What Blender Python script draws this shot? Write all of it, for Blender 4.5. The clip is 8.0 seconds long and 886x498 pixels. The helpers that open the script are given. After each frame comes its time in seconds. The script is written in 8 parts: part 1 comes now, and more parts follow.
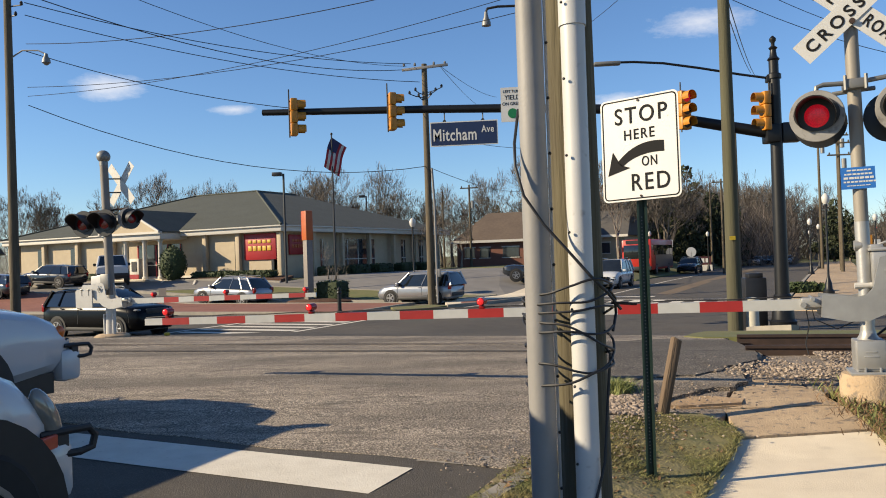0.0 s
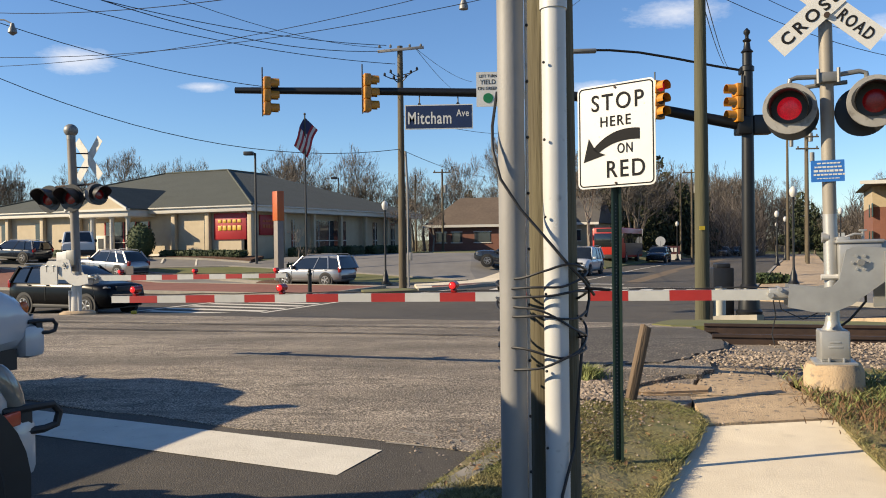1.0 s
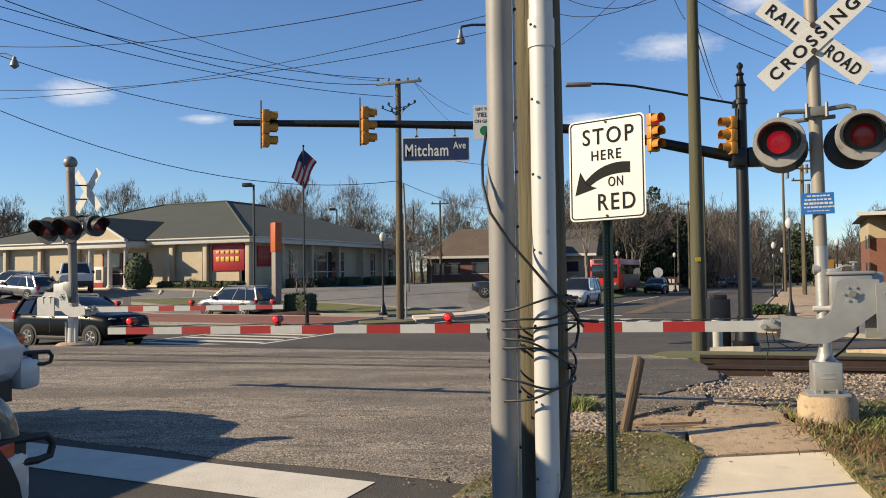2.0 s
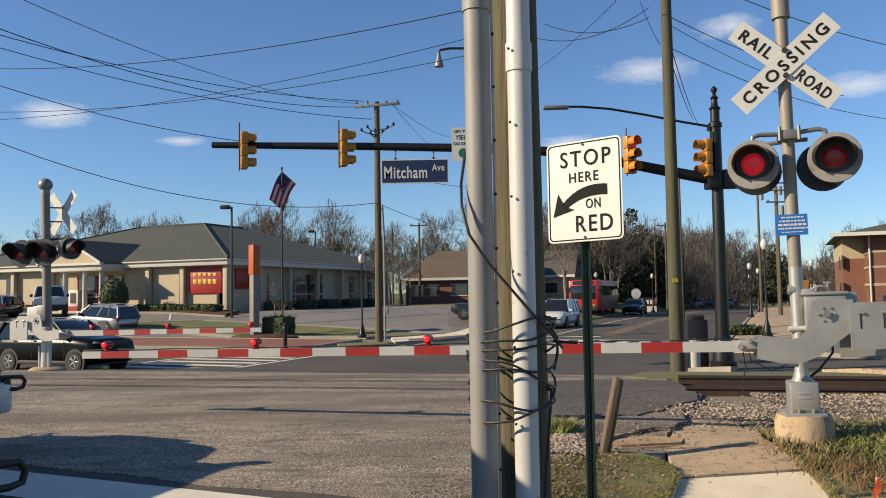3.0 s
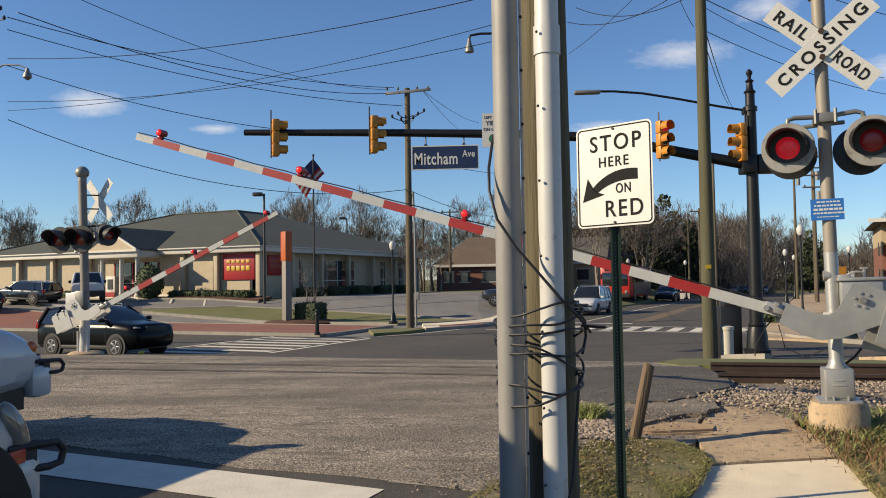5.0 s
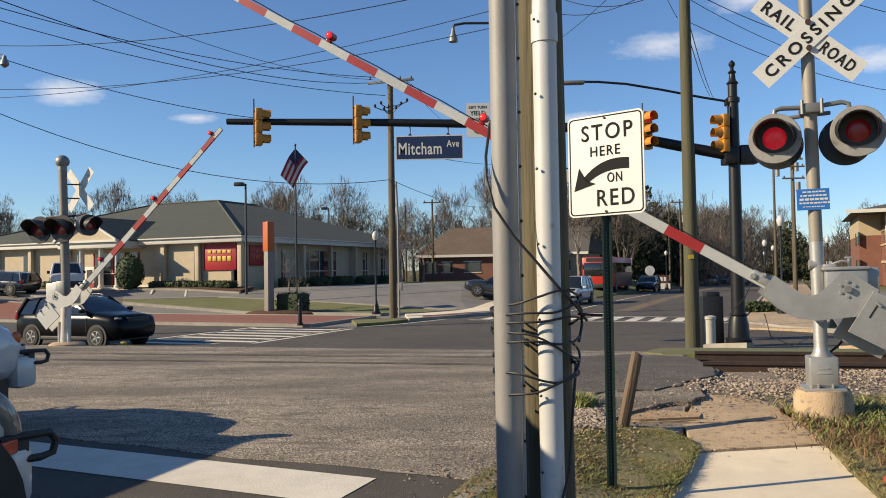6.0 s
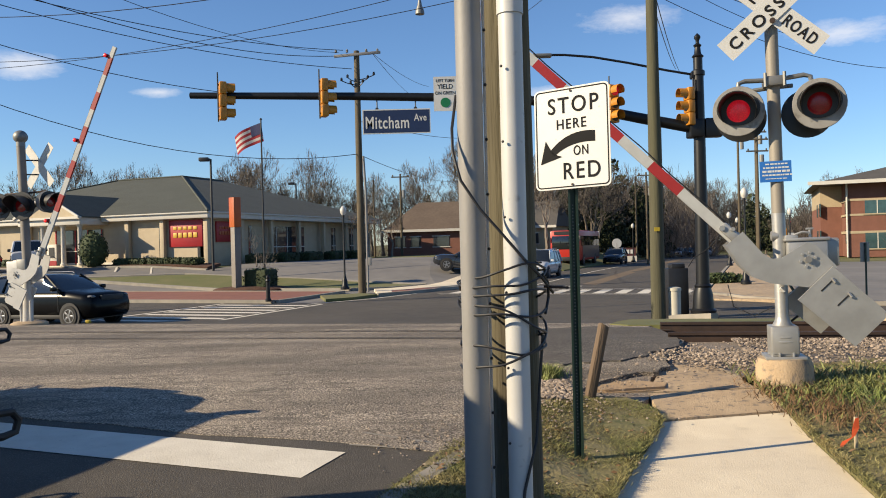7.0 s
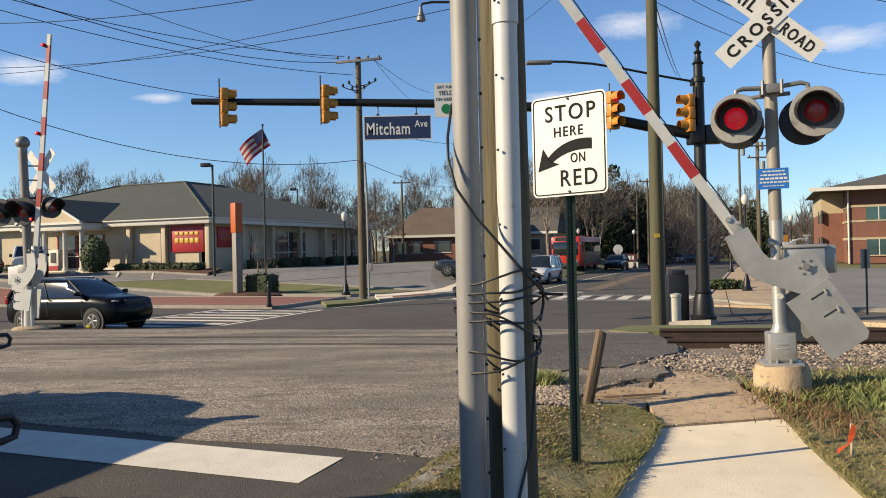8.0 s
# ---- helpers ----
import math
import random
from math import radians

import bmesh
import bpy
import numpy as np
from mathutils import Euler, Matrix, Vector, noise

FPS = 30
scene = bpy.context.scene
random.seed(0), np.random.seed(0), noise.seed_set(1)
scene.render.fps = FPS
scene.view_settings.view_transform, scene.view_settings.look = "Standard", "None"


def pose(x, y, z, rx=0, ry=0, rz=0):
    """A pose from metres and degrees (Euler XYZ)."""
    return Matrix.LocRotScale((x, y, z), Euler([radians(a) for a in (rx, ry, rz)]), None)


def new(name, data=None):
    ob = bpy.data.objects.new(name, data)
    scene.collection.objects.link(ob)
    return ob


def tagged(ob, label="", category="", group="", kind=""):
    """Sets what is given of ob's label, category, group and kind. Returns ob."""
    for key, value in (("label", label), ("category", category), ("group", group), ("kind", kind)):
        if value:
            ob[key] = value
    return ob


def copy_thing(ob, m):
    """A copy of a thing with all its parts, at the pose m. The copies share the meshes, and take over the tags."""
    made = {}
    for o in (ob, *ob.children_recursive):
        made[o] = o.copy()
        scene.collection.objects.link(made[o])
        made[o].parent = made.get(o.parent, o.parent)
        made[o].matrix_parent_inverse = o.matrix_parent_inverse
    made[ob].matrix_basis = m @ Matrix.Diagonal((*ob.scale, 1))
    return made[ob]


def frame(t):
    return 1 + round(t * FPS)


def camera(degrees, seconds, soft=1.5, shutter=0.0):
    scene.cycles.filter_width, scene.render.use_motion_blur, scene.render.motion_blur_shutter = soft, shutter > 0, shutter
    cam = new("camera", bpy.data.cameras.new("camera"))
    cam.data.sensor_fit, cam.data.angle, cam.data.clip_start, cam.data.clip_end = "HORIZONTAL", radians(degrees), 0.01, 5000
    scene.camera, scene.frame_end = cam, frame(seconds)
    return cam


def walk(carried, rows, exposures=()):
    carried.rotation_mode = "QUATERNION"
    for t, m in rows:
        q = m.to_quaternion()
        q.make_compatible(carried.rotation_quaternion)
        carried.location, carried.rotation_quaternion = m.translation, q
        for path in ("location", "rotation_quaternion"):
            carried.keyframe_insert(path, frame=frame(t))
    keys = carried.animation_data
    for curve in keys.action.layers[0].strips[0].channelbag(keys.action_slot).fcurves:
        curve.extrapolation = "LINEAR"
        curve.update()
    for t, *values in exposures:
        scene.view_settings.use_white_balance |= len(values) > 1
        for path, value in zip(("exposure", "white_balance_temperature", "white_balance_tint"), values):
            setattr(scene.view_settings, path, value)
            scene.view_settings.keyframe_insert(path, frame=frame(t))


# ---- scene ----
# Camera: held in the hand beside the pavement, about 1.55 m above it.
cam = camera(58.0, 8.0, 1.0)
PATH = [
    (0.0, 0.031, 0.041, 1.578, 90.68, 1.94, 5.00),
    (0.5, -0.006, 0.078, 1.568, 89.58, 1.21, 2.68),
    (1.0, 0.012, 0.064, 1.569, 89.50, 0.68, 2.95),
    (2.5, 0.056, -0.013, 1.577, 92.97, 0.79, 2.50),
    (3.0, 0.050, -0.007, 1.575, 93.27, 0.91, 1.33),
    (3.5, 0.048, 0.001, 1.573, 93.20, 1.16, 1.26),
    (4.0, 0.049, -0.011, 1.567, 93.02, 1.30, 2.45),
    (4.5, 0.081, -0.014, 1.565, 92.57, 0.96, 3.71),
    (6.0, -0.010, -0.008, 1.554, 91.65, 0.89, 2.23),
    (6.5, -0.033, 0.014, 1.548, 90.56, 1.45, 0.96),
    (7.0, 0.000, 0.000, 1.550, 89.78, 1.40, 0.00),
    (7.5, 0.034, -0.033, 1.553, 90.09, 1.19, -0.11),
    (8.0, 0.029, -0.036, 1.556, 90.19, 1.30, 0.11),
]
walk(cam, [(t, pose(x, y, z, rx, ry, rz)) for t, x, y, z, rx, ry, rz in PATH],
     [(0, 0.75), (0.5, 0.58), (1, 0.82), (2.3, 0.64), (3.0, 0.58), (3.5, 0.26), (4.0, 0.48), (4.5, 0.52), (5.8, 0.63), (6.5, 0.71), (8, 0.75)])

# ---- frames of reference ----
A = radians(21.5)
U = Vector((math.sin(A), math.cos(A), 0))      # along the road, away
V = Vector((math.cos(A), -math.sin(A), 0))     # across the road, to the right
TN = Vector((0.19, 0.982, 0))                  # across the tracks
TW = Vector((0.982, -0.19, 0))                 # along the tracks
ROAD_DEG = -21.5


def R(lat, alo, z=0.0):
    p = V * lat + U * alo
    return Vector((p.x, p.y, z))


def smooth(a, b, x):
    t = min(1.0, max(0.0, (x - a) / (b - a)))
    return t * t * (3 - 2 * t)


PROFILE = ((-60, -0.1), (4, 0.0), (8, 0.1), (11, 0.17), (14, 0.1), (17, -0.08), (20, -0.42), (24, -0.78), (34, -0.75), (60, -0.6), (95, -0.7), (150, -1.4), (400, -1.5), (4000, -2.0))


def g(x, y):
    """Height of the land."""
    q = 0.19 * x + 0.982 * y
    z = PROFILE[0][1]
    for (a, za), (b, zb) in zip(PROFILE, PROFILE[1:]):
        if q >= a:
            z = za + (zb - za) * min(1.0, (q - a) / (b - a))
    lat = V.x * x + V.y * y
    z += 1.25 * min(1.0, max(0.0, (y - 45.5) / 8.0)) * smooth(-14, -19, lat) * (1 - smooth(150, 300, y))
    z += 0.1 * smooth(-2.5, -1.0, lat) * smooth(25, 30, y) * (1 - smooth(150, 300, y))
    z -= 0.15 * smooth(-1.95, -1.05, lat) * (1 - smooth(7.0, 9.0, q))
    if y > 130:
        z += 5 * smooth(130, 420, y) * (0.55 + 0.45 * math.sin(x * 0.011 + 1.0)) * (1 - smooth(420, 1200, y)) * smooth(14, 60, abs(x - 0.394 * y))
    return z


# ---- world, sun ----
SUN_EL = radians(25.5)
SUN_DIR = Vector((0.966 * math.cos(SUN_EL), 0.259 * math.cos(SUN_EL), -math.sin(SUN_EL)))
world = bpy.data.worlds.new("World")
scene.world = world
world.use_nodes = True
wn, wl = world.node_tree.nodes, world.node_tree.links
wn.clear()
w_out = wn.new("ShaderNodeOutputWorld")
w_bg = wn.new("ShaderNodeBackground")
w_sky = wn.new("ShaderNodeTexSky")
w_sky.sky_type = "NISHITA"
w_sky.sun_disc = False
w_sky.sun_elevation = SUN_EL
w_sky.sun_rotation = math.atan2(-SUN_DIR.x, -SUN_DIR.y)
w_sky.air_density = 1.0
w_sky.dust_density = 0.0
w_sky.ozone_density = 5.0
w_bg.inputs["Strength"].default_value = 0.077
w_co = wn.new("ShaderNodeTexCoord")
w_noise = wn.new("ShaderNodeTexNoise")
w_noise.inputs["Scale"].default_value = 21.0
w_noise.inputs["Detail"].default_value = 7.0
w_noise.inputs["Roughness"].default_value = 0.68
w_map = wn.new("ShaderNodeMapping")
w_map.inputs["Scale"].default_value = (1.0, 1.0, 2.6)
wl.new(w_co.outputs["Generated"], w_map.inputs["Vector"])
wl.new(w_map.outputs["Vector"], w_noise.inputs["Vector"])
# a few small fair-weather clouds, by direction, width and height
mask = None
for (dx, dy, dz), wide, tall in (((-0.452, 0.868, 0.208), 0.06, 0.024), ((-0.325, 0.927, 0.186), 0.055, 0.011), ((0.225, 0.94, 0.262), 0.085, 0.026), ((0.136, 0.974, 0.181), 0.07, 0.016), ((0.445, 0.87, 0.222), 0.085, 0.022), ((0.31, 0.9, 0.3), 0.06, 0.02), ((-0.8, 0.55, 0.25), 0.2, 0.05), ((0.75, 0.6, 0.3), 0.2, 0.05), ((0.1, -0.9, 0.35), 0.3, 0.08)):
    sub = wn.new("ShaderNodeVectorMath")
    sub.operation = "SUBTRACT"
    sub.inputs[1].default_value = (dx, dy, dz)
    wl.new(w_co.outputs["Generated"], sub.inputs[0])
    mul = wn.new("ShaderNodeVectorMath")
    mul.operation = "MULTIPLY"
    mul.inputs[1].default_value = (1 / wide, 1 / wide, 1 / tall)
    wl.new(sub.outputs[0], mul.inputs[0])
    ln = wn.new("ShaderNodeVectorMath")
    ln.operation = "LENGTH"
    wl.new(mul.outputs[0], ln.inputs[0])
    inv = wn.new("ShaderNodeMath")
    inv.operation = "SUBTRACT"
    inv.use_clamp = True
    inv.inputs[0].default_value = 1.0
    wl.new(ln.outputs["Value"], inv.inputs[1])
    if mask is None:
        mask = inv
    else:
        mx = wn.new("ShaderNodeMath")
        mx.operation = "MAXIMUM"
        wl.new(mask.outputs[0], mx.inputs[0])
        wl.new(inv.outputs[0], mx.inputs[1])
        mask = mx
w_add = wn.new("ShaderNodeMath")
w_add.operation = "MULTIPLY_ADD"
w_add.inputs[1].default_value = 0.85
wl.new(w_noise.outputs["Fac"], w_add.inputs[2])
wl.new(mask.outputs[0], w_add.inputs[0])
w_ramp = wn.new("ShaderNodeMapRange")
w_ramp.inputs["From Min"].default_value = 0.76
w_ramp.inputs["From Max"].default_value = 1.3
w_ramp.inputs["To Max"].default_value = 0.62
wl.new(w_add.outputs[0], w_ramp.inputs["Value"])
w_mix = wn.new("ShaderNodeMix")
w_mix.data_type = "RGBA"
w_mix.inputs[7].default_value = (7.8, 7.7, 7.8, 1)
wl.new(w_ramp.outputs["Result"], w_mix.inputs[0])
w_tint = wn.new("ShaderNodeMix")
w_tint.data_type, w_tint.blend_type = "RGBA", "MULTIPLY"
w_tint.inputs[0].default_value = 1.0
w_tint.inputs[7].default_value = (1.0, 1.07, 1.16, 1)
wl.new(w_sky.outputs["Color"], w_tint.inputs[6])
wl.new(w_tint.outputs[2], w_mix.inputs[6])
wl.new(w_mix.outputs[2], w_bg.inputs["Color"])
wl.new(w_bg.outputs[0], w_out.inputs[0])

sun = new("sun", bpy.data.lights.new("sun", "SUN"))
sun.data.energy = 5.0
sun.data.angle = radians(0.55)
sun.data.color = (1.0, 0.825, 0.565)
sun.rotation_mode = "QUATERNION"
sun.rotation_quaternion = SUN_DIR.to_track_quat("-Z", "Y")
sun.location = (0, 0, 60)

# ---- materials ----


def rgb(h):
    return tuple(((int(h[i:i + 2], 16) / 255) ** 2.2) for i in (0, 2, 4))


def mat(name, a, b=None, rough=0.7, metal=0.0, scale=8.0, bump=0.0, bscale=None, spots=None, stretch=(1, 1, 1), coat=0.0, glow=0.0, island=0.0, spec=0.5, cracks=False):
    """A procedural surface: colours a to b by noise at two scales, optional dark or light spots, and relief."""
    m = bpy.data.materials.new(name)
    m.use_nodes = True
    n, l = m.node_tree.nodes, m.node_tree.links
    p = n["Principled BSDF"]
    p.inputs["Roughness"].default_value = rough
    p.inputs["Metallic"].default_value = metal
    p.inputs["Specular IOR Level"].default_value = spec
    p.inputs["Coat Weight"].default_value = coat
    b = b or tuple(c * 0.82 for c in a)
    co = n.new("ShaderNodeTexCoord")
    mp = n.new("ShaderNodeMapping")
    mp.inputs["Scale"].default_value = stretch
    l.new(co.outputs["Object"], mp.inputs["Vector"])
    n1 = n.new("ShaderNodeTexNoise")
    n1.inputs["Scale"].default_value = scale
    n1.inputs["Detail"].default_value = 6.0
    n2 = n.new("ShaderNodeTexNoise")
    n2.inputs["Scale"].default_value = scale * 0.13
    n2.inputs["Detail"].default_value = 3.0
    for q in (n1, n2):
        l.new(mp.outputs["Vector"], q.inputs["Vector"])
    add = n.new("ShaderNodeMath")
    add.operation = "ADD"
    l.new(n1.outputs["Fac"], add.inputs[0])
    l.new(n2.outputs["Fac"], add.inputs[1])
    rg = n.new("ShaderNodeMapRange")
    rg.inputs["From Min"].default_value = 0.75
    rg.inputs["From Max"].default_value = 1.25
    l.new(add.outputs[0], rg.inputs["Value"])
    mix = n.new("ShaderNodeMix")
    mix.data_type = "RGBA"
    mix.inputs[6].default_value = (*a, 1)
    mix.inputs[7].default_value = (*b, 1)
    l.new(rg.outputs["Result"], mix.inputs[0])
    col = mix.outputs[2]
    if spots:
        sc, lo, hi, sp = spots
        vo = n.new("ShaderNodeTexNoise")
        vo.inputs["Scale"].default_value = sc
        vo.inputs["Detail"].default_value = 2.0
        l.new(mp.outputs["Vector"], vo.inputs["Vector"])
        r2 = n.new("ShaderNodeMapRange")
        r2.inputs["From Min"].default_value = lo
        r2.inputs["From Max"].default_value = hi
        l.new(vo.outputs["Fac"], r2.inputs["Value"])
        m2 = n.new("ShaderNodeMix")
        m2.data_type = "RGBA"
        m2.inputs[7].default_value = (*sp, 1)
        l.new(r2.outputs["Result"], m2.inputs[0])
        l.new(col, m2.inputs[6])
        col = m2.outputs[2]
    if cracks:
        # dark wandering cracks and oily streaks
        vr = n.new("ShaderNodeTexVoronoi")
        vr.feature = "DISTANCE_TO_EDGE"
        vr.inputs["Scale"].default_value = 0.55
        wob = n.new("ShaderNodeTexNoise")
        wob.inputs["Scale"].default_value = 1.6
        wob.inputs["Detail"].default_value = 5.0
        l.new(mp.outputs["Vector"], wob.inputs["Vector"])
        wadd = n.new("ShaderNodeVectorMath")
        wadd.operation = "MULTIPLY_ADD"
        wadd.inputs[1].default_value = (1.1, 1.1, 0.0)
        l.new(wob.outputs["Color"], wadd.inputs[0])
        l.new(mp.outputs["Vector"], wadd.inputs[2])
        l.new(wadd.outputs[0], vr.inputs["Vector"])
        rc = n.new("ShaderNodeMapRange")
        rc.inputs["From Min"].default_value = 0.0
        rc.inputs["From Max"].default_value = 0.014
        rc.inputs["To Min"].default_value = 0.55
        rc.inputs["To Max"].default_value = 0.0
        l.new(vr.outputs["Distance"], rc.inputs["Value"])
        st = n.new("ShaderNodeTexNoise")
        st.inputs["Scale"].default_value = 0.6
        st.inputs["Detail"].default_value = 6.0
        mp2 = n.new("ShaderNodeMapping")
        mp2.inputs["Scale"].default_value = (0.36, 1.5, 1.0)
        mp2.inputs["Rotation"].default_value = (0, 0, -0.3)
        l.new(co.outputs["Object"], mp2.inputs["Vector"])
        l.new(mp2.outputs["Vector"], st.inputs["Vector"])
        rs = n.new("ShaderNodeMapRange")
        rs.inputs["From Min"].default_value = 0.41
        rs.inputs["From Max"].default_value = 0.6
        rs.inputs["To Max"].default_value = 0.62
        l.new(st.outputs["Fac"], rs.inputs["Value"])
        mxx = n.new("ShaderNodeMath")
        mxx.operation = "MAXIMUM"
        l.new(rc.outputs["Result"], mxx.inputs[0])
        l.new(rs.outputs["Result"], mxx.inputs[1])
        st2 = n.new("ShaderNodeTexNoise")
        st2.inputs["Scale"].default_value = 3.4
        st2.inputs["Detail"].default_value = 9.0
        st2.inputs["Roughness"].default_value = 0.72
        mp3 = n.new("ShaderNodeMapping")
        mp3.inputs["Scale"].default_value = (0.5, 1.9, 1.0)
        mp3.inputs["Rotation"].default_value = (0, 0, -0.5)
        l.new(co.outputs["Object"], mp3.inputs["Vector"])
        l.new(mp3.outputs["Vector"], st2.inputs["Vector"])
        rs2 = n.new("ShaderNodeMapRange")
        rs2.inputs["From Min"].default_value = 0.47
        rs2.inputs["From Max"].default_value = 0.62
        rs2.inputs["To Max"].default_value = 0.6
        l.new(st2.outputs["Fac"], rs2.inputs["Value"])
        mxy = n.new("ShaderNodeMath")
        mxy.operation = "MAXIMUM"
        l.new(mxx.outputs[0], mxy.inputs[0])
        l.new(rs2.outputs["Result"], mxy.inputs[1])
        mxx = mxy
        m3 = n.new("ShaderNodeMix")
        m3.data_type = "RGBA"
        m3.inputs[7].default_value = (0.06, 0.05, 0.04, 1)
        l.new(mxx.outputs[0], m3.inputs[0])
        l.new(col, m3.inputs[6])
        col = m3.outputs[2]
    if island:
        geo = n.new("ShaderNodeNewGeometry")
        hs = n.new("ShaderNodeHueSaturation")
        r3 = n.new("ShaderNodeMapRange")
        r3.inputs["To Min"].default_value = 1 - island
        r3.inputs["To Max"].default_value = 1 + island
        l.new(geo.outputs["Random Per Island"], r3.inputs["Value"])
        l.new(r3.outputs["Result"], hs.inputs["Value"])
        l.new(col, hs.inputs["Color"])
        col = hs.outputs["Color"]
    l.new(col, p.inputs["Base Color"])
    if bump:
        n3 = n.new("ShaderNodeTexNoise")
        n3.inputs["Scale"].default_value = bscale or scale * 4
        n3.inputs["Detail"].default_value = 4.0
        l.new(mp.outputs["Vector"], n3.inputs["Vector"])
        bp = n.new("ShaderNodeBump")
        bp.inputs["Strength"].default_value = bump
        bp.inputs["Distance"].default_value = 0.02
        l.new(n3.outputs["Fac"], bp.inputs["Height"])
        l.new(bp.outputs["Normal"], p.inputs["Normal"])
    if glow:
        p.inputs["Emission Color"].default_value = (*a, 1)
        p.inputs["Emission Strength"].default_value = glow
    return m


def glass_mat(name, tint=(0.02, 0.025, 0.03), rough=0.04):
    m = mat(name, tint, tuple(c * 1.6 for c in tint), rough=rough, scale=2.0, spec=0.8)
    return m


M = {}
M["asphalt_old"] = mat("weathered asphalt", (0.188, 0.155, 0.119), (0.0705, 0.0583, 0.0451), rough=0.92, scale=3.2, bump=1.0, bscale=70, spots=(76, 0.5, 0.57, (0.564, 0.479, 0.376)), stretch=(0.75, 1.15, 1), cracks=True)
M["asphalt"] = mat("dark asphalt", (0.0731, 0.0626, 0.0501), (0.0432, 0.0376, 0.0306), rough=0.88, scale=2.0, bump=0.5, bscale=90, spots=(110, 0.56, 0.68, (0.139, 0.125, 0.104)))
M["asphalt_tar"] = mat("dark coarse asphalt", (0.0905, 0.08, 0.0696), (0.0418, 0.0369, 0.0327), rough=0.9, scale=4.0, bump=1.0, bscale=40, spots=(50, 0.55, 0.63, (0.292, 0.258, 0.209)), cracks=True)
M["asphalt_far"] = mat("pale asphalt lot", (0.188, 0.177, 0.164), (0.139, 0.132, 0.125), rough=0.9, scale=1.0, bump=0.2)
M["paint"] = mat("road paint", (0.645, 0.605, 0.516), (0.548, 0.508, 0.427), rough=0.75, scale=5, bump=0.2, bscale=60, spots=(26, 0.66, 0.8, (0.363, 0.33, 0.283)))
M["paint_yellow"] = mat("yellow road paint", (0.167, 0.115, 0.0592), (0.118, 0.087, 0.0522), rough=0.8, scale=3)
M["concrete"] = mat("pale concrete", (0.689, 0.603, 0.456), (0.603, 0.521, 0.392), rough=0.85, scale=4, bump=0.2, bscale=80, spots=(5, 0.62, 1.0, (0.431, 0.37, 0.284)))
M["concrete_old"] = mat("old sandy concrete", (0.435, 0.326, 0.209), (0.33, 0.244, 0.156), rough=0.9, scale=5, bump=0.5, bscale=60, spots=(14, 0.55, 0.7, (0.191, 0.156, 0.122)))
M["kerb"] = mat("kerb concrete", (0.292, 0.264, 0.223), (0.209, 0.195, 0.167), rough=0.9, scale=3, bump=0.3)
M["grass_ground"] = mat("winter lawn soil", (0.14, 0.13, 0.05), (0.23, 0.185, 0.095), rough=0.95, scale=2.2, bump=0.8, bscale=30, spots=(6, 0.55, 0.75, (0.07, 0.085, 0.026)))
M["lawn"] = mat("far lawn", (0.0922, 0.107, 0.0306), (0.145, 0.134, 0.0536), rough=0.95, scale=0.8, bump=0.5, bscale=12)
M["blade"] = mat("grass blades", (0.13, 0.145, 0.043), (0.27, 0.22, 0.1), rough=0.8, scale=3.0, island=0.45)
M["weed"] = mat("weed leaves", (0.119, 0.169, 0.0421), (0.211, 0.211, 0.0772), rough=0.7, scale=6, island=0.4)
M["dead_leaf"] = mat("dead leaves", (0.139, 0.0766, 0.0348), (0.195, 0.118, 0.0626), rough=0.8, scale=9, island=0.4)
M["ballast"] = mat("ballast stone", (0.32, 0.258, 0.202), (0.209, 0.167, 0.132), rough=0.9, scale=4, island=0.45)
M["gravel"] = mat("gravel", (0.209, 0.174, 0.139), (0.139, 0.111, 0.0905), rough=0.9, scale=6, bump=1.0, bscale=40, spots=(40, 0.5, 0.65, (0.292, 0.251, 0.202)))
M["brick_pave"] = mat("brick paving", (0.251, 0.104, 0.0696), (0.195, 0.0766, 0.0522), rough=0.85, scale=5, island=0.2)
M["brick"] = mat("red brick", (0.184, 0.0783, 0.0548), (0.144, 0.0626, 0.0438), rough=0.85, scale=12, bump=0.2)
M["mulch"] = mat("bark mulch", (0.0905, 0.0418, 0.0244), (0.0557, 0.0278, 0.0174), rough=0.95, scale=12, bump=1.0)
M["rail"] = mat("rusty rail steel", (0.0626, 0.0383, 0.0278), (0.0383, 0.0244, 0.0195), rough=0.7, metal=0.3, scale=9)
M["sleeper"] = mat("tarred sleeper", (0.0418, 0.0313, 0.0244), (0.0244, 0.0209, 0.0174), rough=0.9, scale=6, bump=0.6)
M["galv"] = mat("galvanised pipe", (0.237, 0.23, 0.223), (0.195, 0.191, 0.184), rough=0.6, metal=0.1, scale=5, bump=0.06, bscale=60, spots=(16, 0.62, 0.8, (0.209, 0.202, 0.195)))
M["pipe_white"] = mat("white conduit", (0.472, 0.472, 0.466), (0.407, 0.407, 0.4), rough=0.45, scale=4, spots=(14, 0.66, 0.8, (0.262, 0.249, 0.236)))
M["pole_wood"] = mat("weathered pole wood", (0.111, 0.0905, 0.0592), (0.0626, 0.0487, 0.0313), rough=0.9, scale=14, bump=0.8, bscale=40, stretch=(1, 1, 0.08))
M["pole_near"] = mat("sunlit grey-green pole wood", (0.106, 0.0918, 0.0522), (0.0586, 0.0479, 0.0276), rough=0.9, scale=14, bump=0.8, bscale=40, stretch=(1, 1, 0.08))
M["sandstone"] = mat("tan sandstone", (0.435, 0.304, 0.174), (0.331, 0.226, 0.131), rough=0.9, scale=7, bump=0.5, bscale=40)
